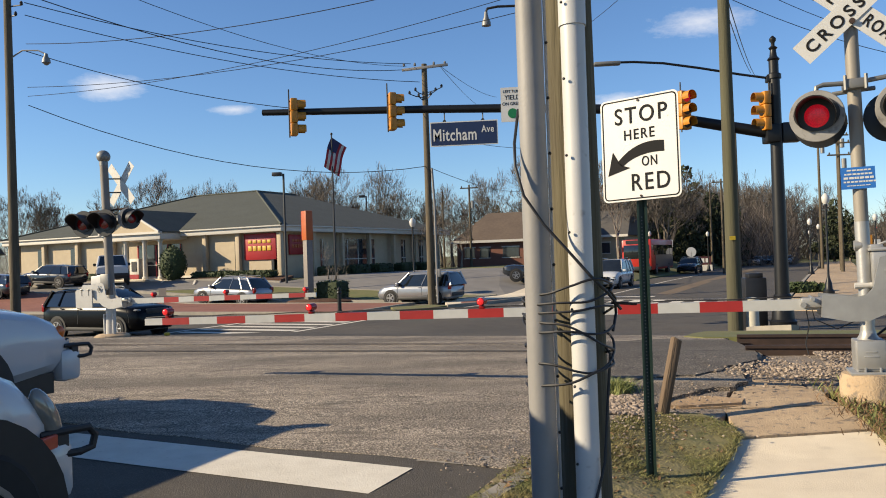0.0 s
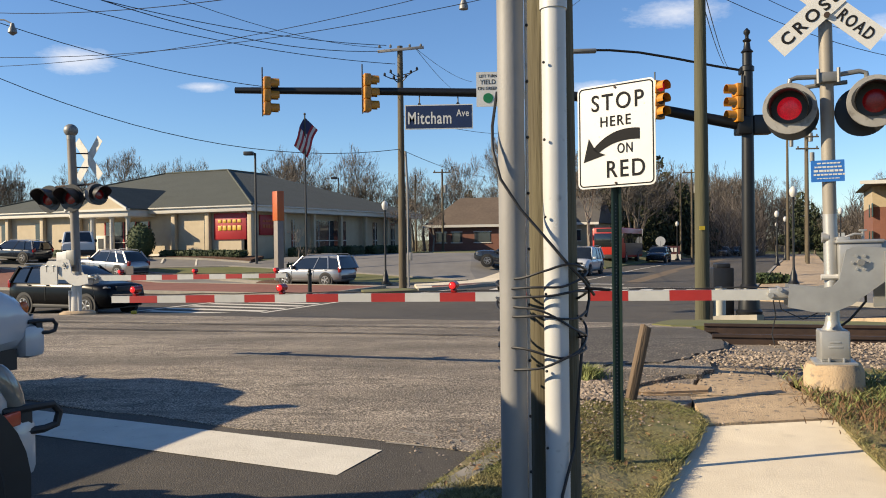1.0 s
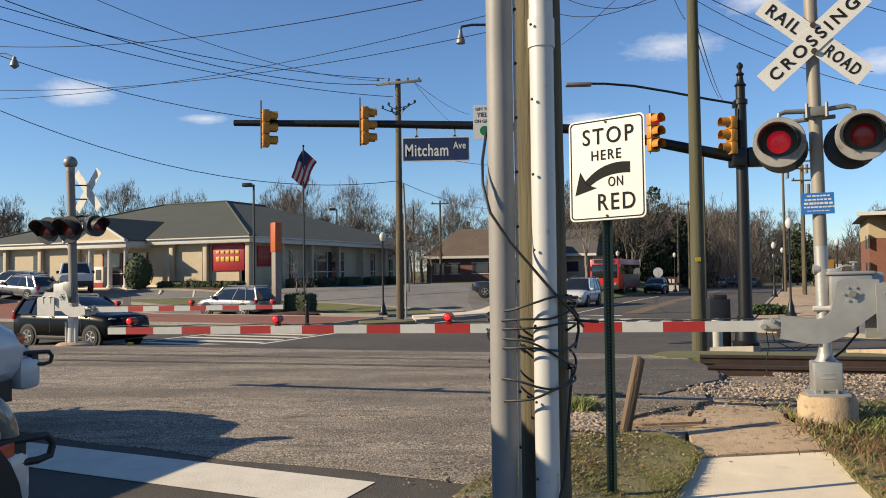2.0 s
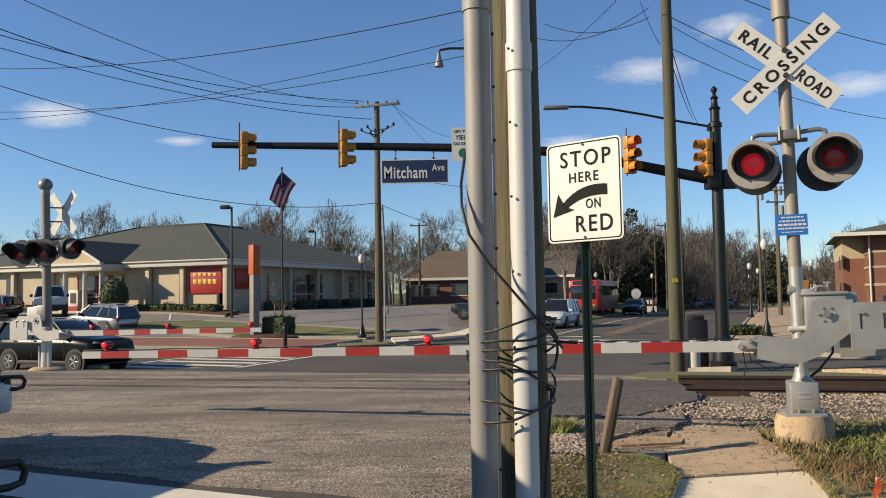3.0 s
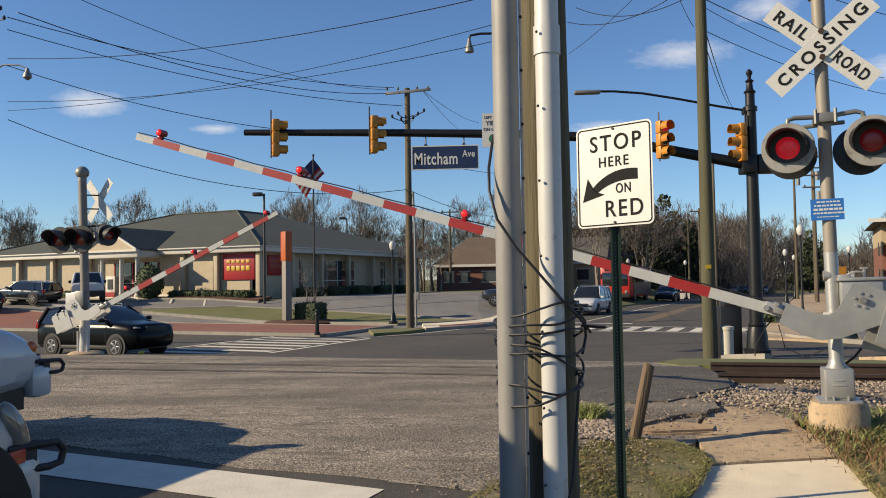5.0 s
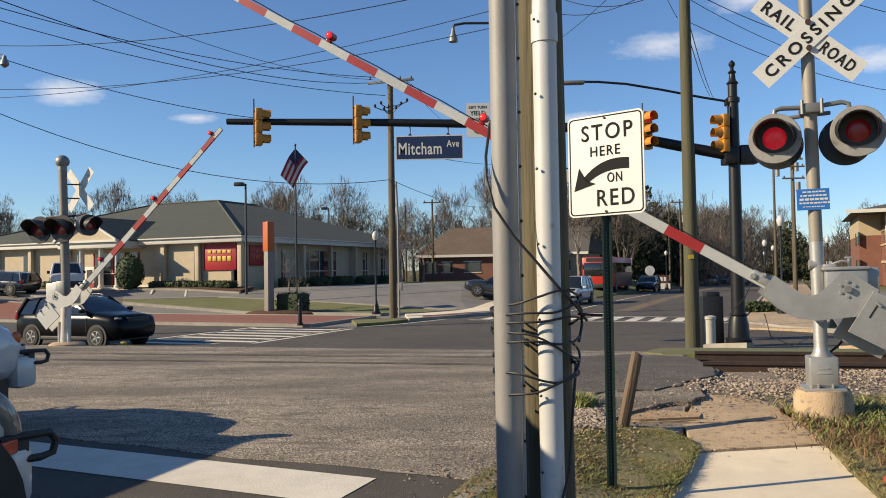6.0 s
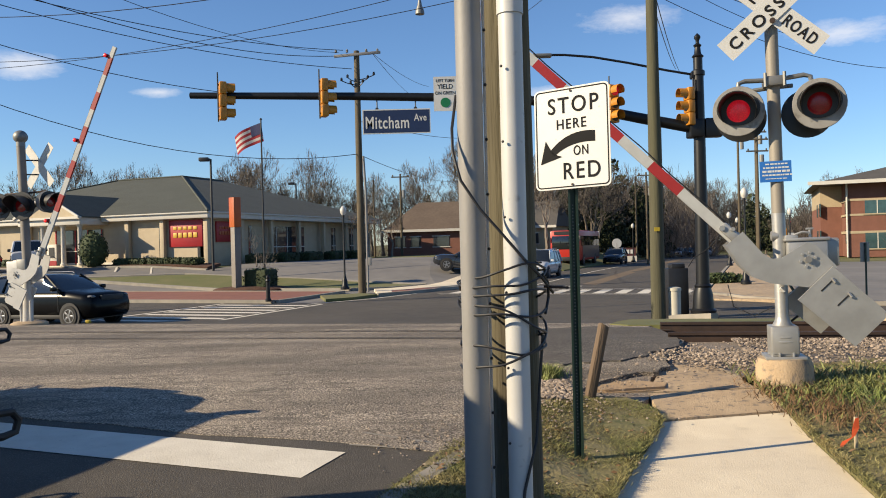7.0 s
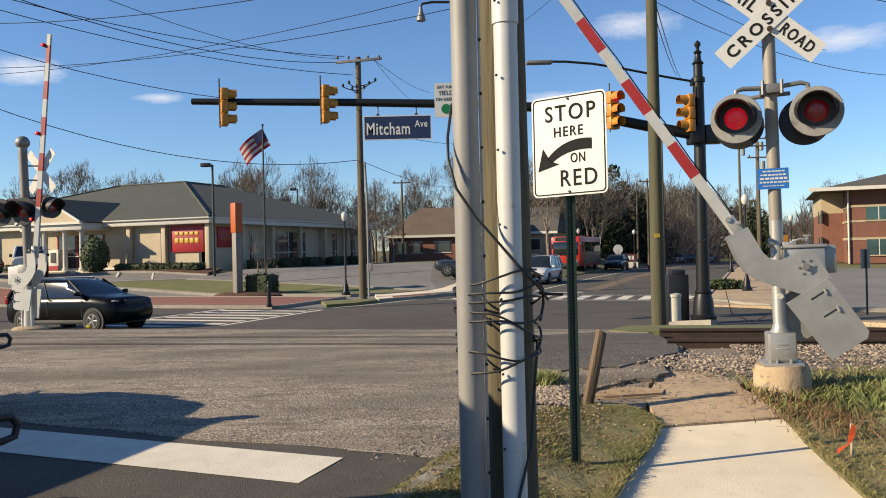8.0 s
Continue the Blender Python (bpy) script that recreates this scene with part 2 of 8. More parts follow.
M["pole_green"] = mat("treated pole wood", (0.0835, 0.08, 0.0452), (0.0557, 0.0522, 0.0313), rough=0.9, scale=10, bump=0.5, bscale=30, stretch=(1, 1, 0.08))
M["post_wood"] = mat("grey post wood", (0.139, 0.0974, 0.0626), (0.0835, 0.0592, 0.0383), rough=0.9, scale=16, bump=0.9, bscale=50, stretch=(1, 1, 0.1))
M["cable"] = mat("black cable", (0.0139, 0.0139, 0.0153), rough=0.55, scale=8)
M["sign_white"] = mat("white sign sheeting", (0.558, 0.551, 0.523), (0.523, 0.516, 0.488), rough=0.35, scale=5, spots=(25, 0.68, 0.8, (0.384, 0.363, 0.32)))
M["sign_black"] = mat("black sign legend", (0.012, 0.012, 0.013), rough=0.75, scale=6, spec=0.15)
M["sign_blue"] = mat("navy street sign", (0.00974, 0.0209, 0.0696), (0.00835, 0.0174, 0.0592), rough=0.4, scale=4)
M["sign_bright_blue"] = mat("bright blue sign", (0.0209, 0.139, 0.459), (0.0209, 0.125, 0.418), rough=0.4, scale=4)
M["green"] = mat("green disc", (0.00696, 0.153, 0.0487), rough=0.4, scale=5)
M["post_green"] = mat("dark green post", (0.0139, 0.0348, 0.0244), (0.0209, 0.0418, 0.0313), rough=0.5, metal=0.2, scale=8)
M["alu"] = mat("silver paint", (0.348, 0.348, 0.341), (0.278, 0.278, 0.271), rough=0.42, metal=0.45, scale=7, bump=0.05, spots=(11, 0.6, 0.85, (0.32, 0.313, 0.299)))
M["alu_pole"] = mat("aluminium pole", (0.264, 0.24, 0.202), (0.202, 0.181, 0.153), rough=0.6, metal=0.2, scale=6, stretch=(1, 1, 0.2))
M["white_paint"] = mat("white enamel", (0.487, 0.48, 0.459), (0.418, 0.411, 0.39), rough=0.4, scale=5, spots=(12, 0.62, 0.8, (0.313, 0.292, 0.264)))
M["black"] = mat("black paint", (0.00974, 0.00974, 0.0111), (0.0153, 0.0153, 0.0167), rough=0.45, scale=6)
M["black_pole"] = mat("black glossy pole", (0.00626, 0.00696, 0.00835), (0.00974, 0.0104, 0.0118), rough=0.42, scale=5, spec=0.35)
M["signal_yellow"] = mat("traffic signal yellow", (0.501, 0.209, 0.0139), (0.418, 0.167, 0.0139), rough=0.45, scale=6)
M["grey_hood"] = mat("grey light disc", (0.278, 0.271, 0.258), (0.209, 0.202, 0.195), rough=0.6, metal=0.2, scale=8, spots=(14, 0.58, 0.75, (0.139, 0.132, 0.125)))
M["red_lens"] = mat("lit red lens", (0.592, 0.0104, 0.0244), (0.153, 0.00278, 0.00557), rough=0.25, scale=75, glow=0.26)
M["red_mid"] = mat("faintly lit red lens", (0.209, 0.00557, 0.00835), (0.0835, 0.00278, 0.00418), rough=0.25, scale=75, glow=0.08)
M["red_dim"] = mat("dim red lens", (0.209, 0.00557, 0.00835), (0.139, 0.00418, 0.00696), rough=0.2, scale=20)
M["red_light"] = mat("red gate lamp", (0.626, 0.0209, 0.0209), (0.557, 0.0139, 0.0139), rough=0.2, scale=20, glow=0.6)
M["arm_red"] = mat("red arm sheeting", (0.287, 0.0183, 0.0157), (0.24, 0.0157, 0.0141), rough=0.4, scale=8)
M["arm_white"] = mat("white arm sheeting", (0.41, 0.417, 0.41), (0.344, 0.351, 0.344), rough=0.4, scale=8)
M["roof"] = mat("green grey shingles", (0.0628, 0.0688, 0.057), (0.0509, 0.0557, 0.0461), rough=0.9, scale=4, bump=0.5, bscale=20, stretch=(1, 1, 3))
M["roof_brown"] = mat("brown shingles", (0.118, 0.087, 0.0626), (0.0905, 0.0661, 0.0487), rough=0.9, scale=4, bump=0.4)
M["roof_grey"] = mat("grey roof", (0.0835, 0.0766, 0.0696), (0.0626, 0.0592, 0.0557), rough=0.9, scale=3, bump=0.3)
M["cream"] = mat("cream stucco", (0.432, 0.362, 0.258), (0.376, 0.313, 0.223), rough=0.85, scale=2, bump=0.15, bscale=40)
M["trim_white"] = mat("white trim", (0.529, 0.508, 0.459), (0.487, 0.466, 0.418), rough=0.6, scale=3)
M["beige"] = mat("beige stone", (0.383, 0.313, 0.209), (0.334, 0.271, 0.181), rough=0.85, scale=6)
M["bank_red"] = mat("red sign panel", (0.296, 0.00835, 0.0139), (0.26, 0.00696, 0.0125), rough=0.45, scale=3)
M["gold"] = mat("yellow sign bars", (0.522, 0.334, 0.0278), rough=0.5, scale=3)
M["orange"] = mat("orange panel", (0.367, 0.0887, 0.0139), (0.325, 0.071, 0.0139), rough=0.5, scale=3)
M["grey_post"] = mat("grey metal clad post", (0.195, 0.174, 0.153), (0.153, 0.139, 0.125), rough=0.6, scale=4)
M["glass"] = glass_mat("dark window glass")
M["glass_green"] = glass_mat("green window glass", (0.0209, 0.0487, 0.0557))
M["hedge"] = mat("clipped hedge leaves", (0.0244, 0.0418, 0.0125), (0.0418, 0.0592, 0.0195), rough=0.8, scale=8, island=0.5)
M["bark"] = mat("grey bark", (0.149, 0.127, 0.105), (0.105, 0.088, 0.0715), rough=0.95, scale=3)
M["bark_pale"] = mat("pale twigs", (0.187, 0.16, 0.132), (0.138, 0.116, 0.0935), rough=0.95, scale=3)
M["twig"] = mat("far twigs", (0.157, 0.127, 0.103), (0.109, 0.0877, 0.0696), rough=0.95, scale=0.4, island=0.4)
M["pine"] = mat("evergreen clumps", (0.0261, 0.0365, 0.0146), (0.0444, 0.0522, 0.0235), rough=0.9, scale=2, island=0.5)
M["wood_floor"] = mat("wooded hill floor", (0.0696, 0.0522, 0.0383), (0.0487, 0.0383, 0.0278), rough=0.95, scale=0.2)
M["car_white"] = mat("white car paint", (0.472, 0.479, 0.492), (0.459, 0.466, 0.479), rough=0.22, scale=2, coat=0.6)
M["car_silver"] = mat("silver car paint", (0.278, 0.285, 0.299), (0.251, 0.258, 0.271), rough=0.28, metal=0.55, scale=2, coat=0.5)
M["car_black"] = mat("black car paint", (0.00174, 0.00209, 0.00278), (0.00278, 0.00313, 0.00418), rough=0.22, scale=2, coat=0.0, spec=0.16)
M["car_dark"] = mat("dark blue grey car paint", (0.0174, 0.0209, 0.0278), (0.0139, 0.0174, 0.0244), rough=0.2, scale=2, coat=0.7)
M["car_glass"] = glass_mat("car glass", (0.00835, 0.0104, 0.0125), 0.03)
M["tyre"] = mat("tyre rubber", (0.0125, 0.0125, 0.0125), (0.0195, 0.0188, 0.0181), rough=0.85, scale=12)
M["rim"] = mat("alloy rim", (0.313, 0.313, 0.32), (0.244, 0.244, 0.251), rough=0.35, metal=0.8, scale=6)
M["plastic"] = mat("black plastic", (0.0111, 0.0111, 0.0118), (0.0167, 0.0167, 0.0174), rough=0.6, scale=9)
M["lamp_clear"] = mat("headlamp lens", (0.209, 0.2, 0.176), (0.146, 0.142, 0.125), rough=0.1, scale=12, coat=1.0)
M["lamp_amber"] = mat("amber lamp", (0.522, 0.111, 0.0139), (0.418, 0.0835, 0.0139), rough=0.2, scale=9)
M["lamp_red"] = mat("red tail lamp", (0.278, 0.00835, 0.00835), (0.209, 0.00696, 0.00696), rough=0.2, scale=9)
M["stripe_red"] = mat("orange red stripe", (0.432, 0.0418, 0.0174), (0.383, 0.0348, 0.0139), rough=0.3, scale=4)
M["bus_red"] = mat("bus red paint", (0.418, 0.0244, 0.0139), (0.362, 0.0209, 0.0139), rough=0.35, scale=2)
M["bus_dark"] = mat("bus dark flank", (0.0418, 0.0313, 0.0313), (0.0557, 0.0418, 0.0383), rough=0.35, scale=2)
M["flag_red"] = mat("flag red", (0.292, 0.0139, 0.0244), rough=0.8, scale=6)
M["flag_white"] = mat("flag white", (0.487, 0.473, 0.459), rough=0.8, scale=6)
M["flag_blue"] = mat("flag blue", (0.0209, 0.0278, 0.0974), rough=0.8, scale=6)
M["ribbon"] = mat("orange ribbon", (0.592, 0.0905, 0.0209), (0.522, 0.0696, 0.0209), rough=0.6, scale=9)
M["globe"] = mat("milky globe", (0.522, 0.515, 0.487), rough=0.3, scale=5)
M["cream_plastic"] = mat("cream plastic pipe", (0.459, 0.438, 0.362), (0.404, 0.383, 0.313), rough=0.6, scale=5)
M["yellow"] = mat("yellow plastic", (0.487, 0.348, 0.0209), rough=0.5, scale=9)
M["sign_grey"] = mat("bare aluminium back", (0.209, 0.209, 0.202), rough=0.5, metal=0.4, scale=5)
M["maroon"] = mat("maroon sign face", (0.0696, 0.0209, 0.0209), rough=0.5, scale=3)

# ---- mesh helpers ----


def box(bm, c, s, rot=None, bevel=0.0):
    """A box of size s about c, turned by rot (Matrix), edges bevelled."""
    m = Matrix.Translation(c) @ (rot or Matrix()) @ Matrix.Diagonal((*s, 1))
    vs = bmesh.ops.create_cube(bm, size=1, matrix=m)["verts"]
    if bevel:
        es = list({e for v in vs for e in v.link_edges})
        bmesh.ops.bevel(bm, geom=es, offset=bevel, segments=2, affect="EDGES", profile=0.5)
    return vs


def tube(bm, a, b, r1, r2=None, n=16, caps=True):
    a, b = Vector(a), Vector(b)
    d = b - a
    m = Matrix.Translation((a + b) / 2) @ d.to_track_quat("Z", "Y").to_matrix().to_4x4()
    return bmesh.ops.create_cone(bm, cap_ends=caps, segments=n, radius1=r1, radius2=r1 if r2 is None else r2, depth=d.length, matrix=m)["verts"]


def ball(bm, c, r, u=14, v=9, squash=(1, 1, 1)):
    return bmesh.ops.create_uvsphere(bm, u_segments=u, v_segments=v, radius=r, matrix=Matrix.Translation(c) @ Matrix.Diagonal((*squash, 1)))["verts"]


def lathe(bm, c, prof, n=20):
    """Turns a profile of (radius, height) about the upright axis through c."""
    rings = []
    for r, z in prof:
        rings.append([bm.verts.new((c[0] + r * math.cos(2 * math.pi * i / n), c[1] + r * math.sin(2 * math.pi * i / n), c[2] + z)) for i in range(n)])
    for p, q in zip(rings, rings[1:]):
        for i in range(n):
            bm.faces.new((p[i], p[(i + 1) % n], q[(i + 1) % n], q[i]))
    bm.faces.new(rings[-1])
    bm.faces.new(rings[0][::-1])


def slab(bm, pts, depth, axis):
    """A plate: the flat outline pts (3D) given thickness along axis."""
    axis = Vector(axis)
    a = [bm.verts.new(Vector(p)) for p in pts]
    b = [bm.verts.new(Vector(p) + axis * depth) for p in pts]
    bm.faces.new(a[::-1])
    bm.faces.new(b)
    for i in range(len(pts)):
        bm.faces.new((a[i], a[(i + 1) % len(pts)], b[(i + 1) % len(pts)], b[i]))


def pipe(bm, pts, r, n=6):
    """A round line through pts."""
    pts = [Vector(p) for p in pts]
    rings = []
    for i, p in enumerate(pts):
        d = (pts[min(i + 1, len(pts) - 1)] - pts[max(i - 1, 0)]).normalized()
        q = d.to_track_quat("Z", "Y").to_matrix()
        rr = r[i] if isinstance(r, (list, tuple)) else r
        rings.append([bm.verts.new(p + q @ Vector((rr * math.cos(2 * math.pi * k / n), rr * math.sin(2 * math.pi * k / n), 0))) for k in range(n)])
    for a, b in zip(rings, rings[1:]):
        # match the rings' start so that the tube does not twist
        k0 = min(range(n), key=lambda k: sum((a[j].co - b[(j + k) % n].co).length_squared for j in range(0, n, 2)))
        for k in range(n):
            bm.faces.new((a[k], a[(k + 1) % n], b[(k + 1 + k0) % n], b[(k + k0) % n]))
        b[:] = b[k0:] + b[:k0]
    bm.faces.new(rings[0][::-1])
    bm.faces.new(rings[-1])


def part(name, bm, material, parent=None, label="", shade=True):
    """Links a bmesh as one mesh object, under a thing or part."""
    bmesh.ops.recalc_face_normals(bm, faces=bm.faces)
    me = bpy.data.meshes.new(name)
    bm.to_mesh(me)
    bm.free()
    for mm in (material if isinstance(material, (list, tuple)) else [material]):
        me.materials.append(mm)
    if shade:
        for p in me.polygons:
            p.use_smooth = True
        me.set_sharp_from_angle(angle=radians(35))
    ob = new(name, me)
    if parent:
        ob.parent = parent
    if label:
        ob["label"] = label
    return ob


def thing(name, label, category, m=None, group="", kind=""):
    ob = new(name)
    ob.empty_display_size = 0.2
    if m is not None:
        ob.matrix_basis = m
    return tagged(ob, label, category, group, kind)


def lettering(name, body, size, m, material, parent, extrude=0.002, align="CENTER", squeeze=1.0, bold=0.0, space=1.0, fit=None):
    """Words in the built-in font, lying in the local xz plane of m, as a mesh."""
    cu = bpy.data.curves.new(name, "FONT")
    cu.body, cu.size, cu.extrude, cu.align_x, cu.align_y = body, size, extrude, align, "CENTER"
    cu.offset = bold
    cu.space_character = space
    cu.resolution_u = 4
    tmp = bpy.data.objects.new(name, cu)
    me = bpy.data.meshes.new_from_object(tmp)
    me.name = name
    bpy.data.objects.remove(tmp)
    bpy.data.curves.remove(cu)
    if fit:
        xs, ys = [v.co.x for v in me.vertices], [v.co.y for v in me.vertices]
        sx, sy = fit[0] / (max(xs) - min(xs)), fit[1] / (max(ys) - min(ys))
        me.transform(Matrix.Diagonal((sx, sy, 1, 1)) @ Matrix.Translation((-(max(xs) + min(xs)) / 2, -(max(ys) + min(ys)) / 2, 0)))
    me.transform(m @ pose(0, 0, 0, 90) @ Matrix.Diagonal((squeeze, 1, 1, 1)))
    me.materials.clear()
    me.materials.append(material)
    ob = new(name, me)
    ob.parent = parent
    return ob


def yawed(p, direction):
    """A pose at p whose x axis points along the level direction."""
    return Matrix.Translation(p) @ pose(0, 0, 0, 0, 0, math.degrees(math.atan2(direction[1], direction[0])))


def inside(px, py, poly):
    hit = False
    for (x1, y1), (x2, y2) in zip(poly, poly[1:] + poly[:1]):
        if (y1 > py) != (y2 > py) and px < (x2 - x1) * (py - y1) / (y2 - y1) + x1:
            hit = not hit
    return hit


def drape(name, poly, step, lift, material, label, category="", thick=0.0, kind="structure", parent=None, rough=0.0):
    """A sheet with the outline poly that follows the land, lift above it, with a skirt of the given thickness."""
    poly = [(p[0], p[1]) for p in poly]
    bm = bmesh.new()
    bm.faces.new([bm.verts.new((x, y, 0)) for x, y in poly])
    x0, x1 = min(p[0] for p in poly), max(p[0] for p in poly)
    y0, y1 = min(p[1] for p in poly), max(p[1] for p in poly)
    nx, ny = int((x1 - x0) / step), int((y1 - y0) / step)
    for i in range(1, nx + 1):
        bmesh.ops.bisect_plane(bm, geom=bm.verts[:] + bm.edges[:] + bm.faces[:], plane_co=(x0 + i * step, 0, 0), plane_no=(1, 0, 0))
    for i in range(1, ny + 1):
        bmesh.ops.bisect_plane(bm, geom=bm.verts[:] + bm.edges[:] + bm.faces[:], plane_co=(0, y0 + i * step, 0), plane_no=(0, 1, 0))
    for v in bm.verts:
        v.co.z = g(v.co.x, v.co.y) + lift
        if rough:
            v.co.z += rough * (noise.noise(v.co * 1.3) + 0.5 * noise.noise(v.co * 4.1))
    if thick:
        es = [e for e in bm.edges if e.is_boundary]
        out = bmesh.ops.extrude_edge_only(bm, edges=es)["geom"]
        for v in out:
            if isinstance(v, bmesh.types.BMVert):
                v.co.z -= thick
    bmesh.ops.recalc_face_normals(bm, faces=bm.faces)
    up = sum(f.normal.z * f.calc_area() for f in bm.faces)
    if up < 0:
        bmesh.ops.reverse_faces(bm, faces=bm.faces)
    me = bpy.data.meshes.new(name)
    bm.to_mesh(me)
    bm.free()
    me.materials.append(material)
    ob = new(name, me)
    if parent:
        ob.parent = parent
    return tagged(ob, label, category, "", kind)


def ribbon(pts, width):
    """The outline of a band of that width along pts."""
    pts = [Vector((p[0], p[1])) for p in pts]
    a, b = [], []
    for i, p in enumerate(pts):
        d = (pts[min(i + 1, len(pts) - 1)] - pts[max(i - 1, 0)]).normalized()
        nrm = Vector((-d.y, d.x)) * width / 2
        a.append(p + nrm)
        b.append(p - nrm)
    return a + b[::-1]

# ---- land, roads, pavements ----


def graded(lo, hi, fine_lo, fine_hi, step, grow):
    xs, s = [], step
    x = fine_lo
    while x <= fine_hi:
        xs.append(x)
        x += step
    a = fine_lo
    while a > lo:
        s *= grow
        a -= s
        xs.append(max(a, lo))
    s, a = step, xs[int((fine_hi - fine_lo) / step)]
    while a < hi:
        s *= grow
        a += s
        xs.append(min(a, hi))
    return sorted(set(xs))


def build_ground():
    xs = graded(-3000, 3000, -60, 70, 2.0, 1.25)
    ys = graded(-3000, 3500, -12, 110, 1.5, 1.22)
    vs = [(x, y, g(x, y) - (0.25 if -8 < x < 45 and -14 < y < 15 else 0.08)) for y in ys for x in xs]
    n = len(xs)
    fs = [(j * n + i, j * n + i + 1, (j + 1) * n + i + 1, (j + 1) * n + i) for j in range(len(ys) - 1) for i in range(n - 1)]
    me = bpy.data.meshes.new("ground")
    me.from_pydata(vs, [], fs)
    me.materials.append(M["lawn"])
    tagged(new("ground", me), "dormant winter grass and earth reaching the horizon", "ground", kind="structure")


build_ground()
RW, RE = -14.6, -2.2   # road edges across
SEAM = [R(RE + (RW - RE) * k / 24, 5.42 + 0.22 * noise.noise(Vector((k * 0.37, 3.1, 0)))) for k in range(25)]
drape("road_near", [R(RW, -40), R(RE, -40)] + SEAM, 2.0, 0.0, M["asphalt"], "dark newer asphalt approach lane behind the stop line", "road", 0.1)
edge = [(0.16, 6.1), (0.5, 6.7), (0.88, 7.3), (1.1, 7.62), (1.55, 8.25), (1.97, 8.62), (2.3, 8.7), (2.5, 9.0), (2.62, 9.5), (2.93, 10.15), (3.1, 10.6), (3.28, 11.0), (3.35, 12.2), (3.45, 13.6)]
jag = []
for (x1, y1), (x2, y2) in zip(edge, edge[1:]):
    for k in range(5):
        f = k / 5
        d = 0.05 * noise.noise(Vector((x1 + f * 9.1, y1 * 3.3, k)))
        jag.append((x1 + (x2 - x1) * f + d, y1 + (y2 - y1) * f - d))
jag.append(edge[-1])
drape("road_crossing", SEAM[::-1] + [Vector((*p, 0)) for p in jag] + [R(-0.8, 15.2), R(RW - 2, 13.8)], 0.6, 0.004, M["asphalt_old"], "worn grey asphalt with pale stones over the rail crossing", "road", 0.1, rough=0.008)
drape("road_crossroads", [R(-150, 17.2), R(RW - 4, 17.2), R(RW - 2, 13.8), R(-0.8, 15.2), R(-0.8, 18.0), R(0.5, 20), R(3, 20.5), R(150, 20.5), R(150, 29.5), R(2, 29.5), R(-0.6, 31), R(-2.2, 34), R(-2.2, 160), R(-14.3, 160), R(-14.3, 42), R(-14.8, 38), R(-16.0, 33), R(-17.6, 29.9), R(-19.3, 29.3), R(-150, 29.3)], 3.0, 0.004, M["asphalt"], "dark asphalt crossroads and the long street beyond", "road", 0.1)


def paint(poly, label, m="paint", lift=0.006, step=1.5):
    drape("road_marking", poly, step, lift, M[m], label, "road marking")


def quad(l0, l1, a0, a1):
    return [R(l0, a0), R(l1, a0), R(l1, a1), R(l0, a1)]


paint(quad(-14.0, -2.86, 4.58, 5.2), "broad worn white stop line")
for k in range(9):
    paint(quad(-21.5 - k * 0.0, -17.2, 19.3 + k * 1.1, 19.75 + k * 1.1), "white zebra bar on the asphalt", lift=0.009)
paint(ribbon([R(-16.9, 18.8), R(-16.9, 29)], 0.2), "thin white crossing line", lift=0.011)
paint(ribbon([R(-21.8, 18.8), R(-21.8, 29)], 0.2), "thin white crossing line", lift=0.011)
for k in range(12):
    paint(quad(-13.8 + k * 0.98, -13.3 + k * 0.98, 35.6, 38.2), "white zebra bar on the far street", lift=0.009)
paint(ribbon([R(-14.2, 35.2), R(-2.4, 35.2)], 0.18), "thin white crossing line", lift=0.011)
paint(ribbon([R(-14.2, 38.6), R(-2.4, 38.6)], 0.18), "thin white crossing line", lift=0.011)
paint(ribbon([R(-14.0, 41), R(-8.5, 41)], 0.5), "white stop line on the far street")
paint(ribbon([R(-8.4, 42), R(-8.4, 150)], 0.9), "faded yellow median marking", "paint_yellow", step=6)
paint(ribbon([R(-11.3, 42), R(-11.3, 75)], 0.12), "white lane line", step=6)
paint(ribbon([R(-17.6, 29.0), R(-16.2, 32.2), R(-15.0, 37.8), R(-14.6, 42)], 0.14), "white edge line round the corner")
paint(ribbon([R(-3.0, 5.75), R(-2.35, 5.62)], 0.035), "thin worn white edge mark", "kerb", step=0.5)
paint(ribbon([(-0.75, 6.1), (-0.1, 5.88)], 0.035), "thin worn white edge mark", "kerb", step=0.5)

# near verge, pavement
lawn_pts = [R(-2.2, -6), (-2.9, -4), (-1.5, -0.6), (-0.15, 2.5), (0.83, 4.7), (1.93, 7.22), (1.96, 7.45), (1.75, 7.8), (1.2, 7.75), (0.8, 7.3), (0.4, 6.45), R(-2.2, 5.7)]
drape("verge", [Vector((p[0], p[1], 0)) for p in lawn_pts], 0.35, 0.0, M["grass_ground"], "patchy winter grass verge beside the road", "ground", 0.1, rough=0.02)
drape("verge", [Vector((*p, 0)) for p in ((-2.6, -8), (-4.0, -12), (40, -12), (40, 8.2), (7.2, 9.0), (5.2, 9.35), (3.6, 8.95), (3.15, 8.2), (3.14, 7.38), (2.71, 4.7), (1.96, 2.5), (0.73, -0.6), (-0.89, -4))], 0.7, -0.03, M["grass_ground"], "patchy winter grass beside the pavement", "ground", 0.1, rough=0.025)
WALK = thing("pavement", "pale concrete pavement of cast bays", "pavement", kind="structure")
walk_l = [(-4.6, -8), (-2.9, -4), (-1.5, -0.6), (-0.15, 2.5), (0.83, 4.7), (1.965, 7.26)]
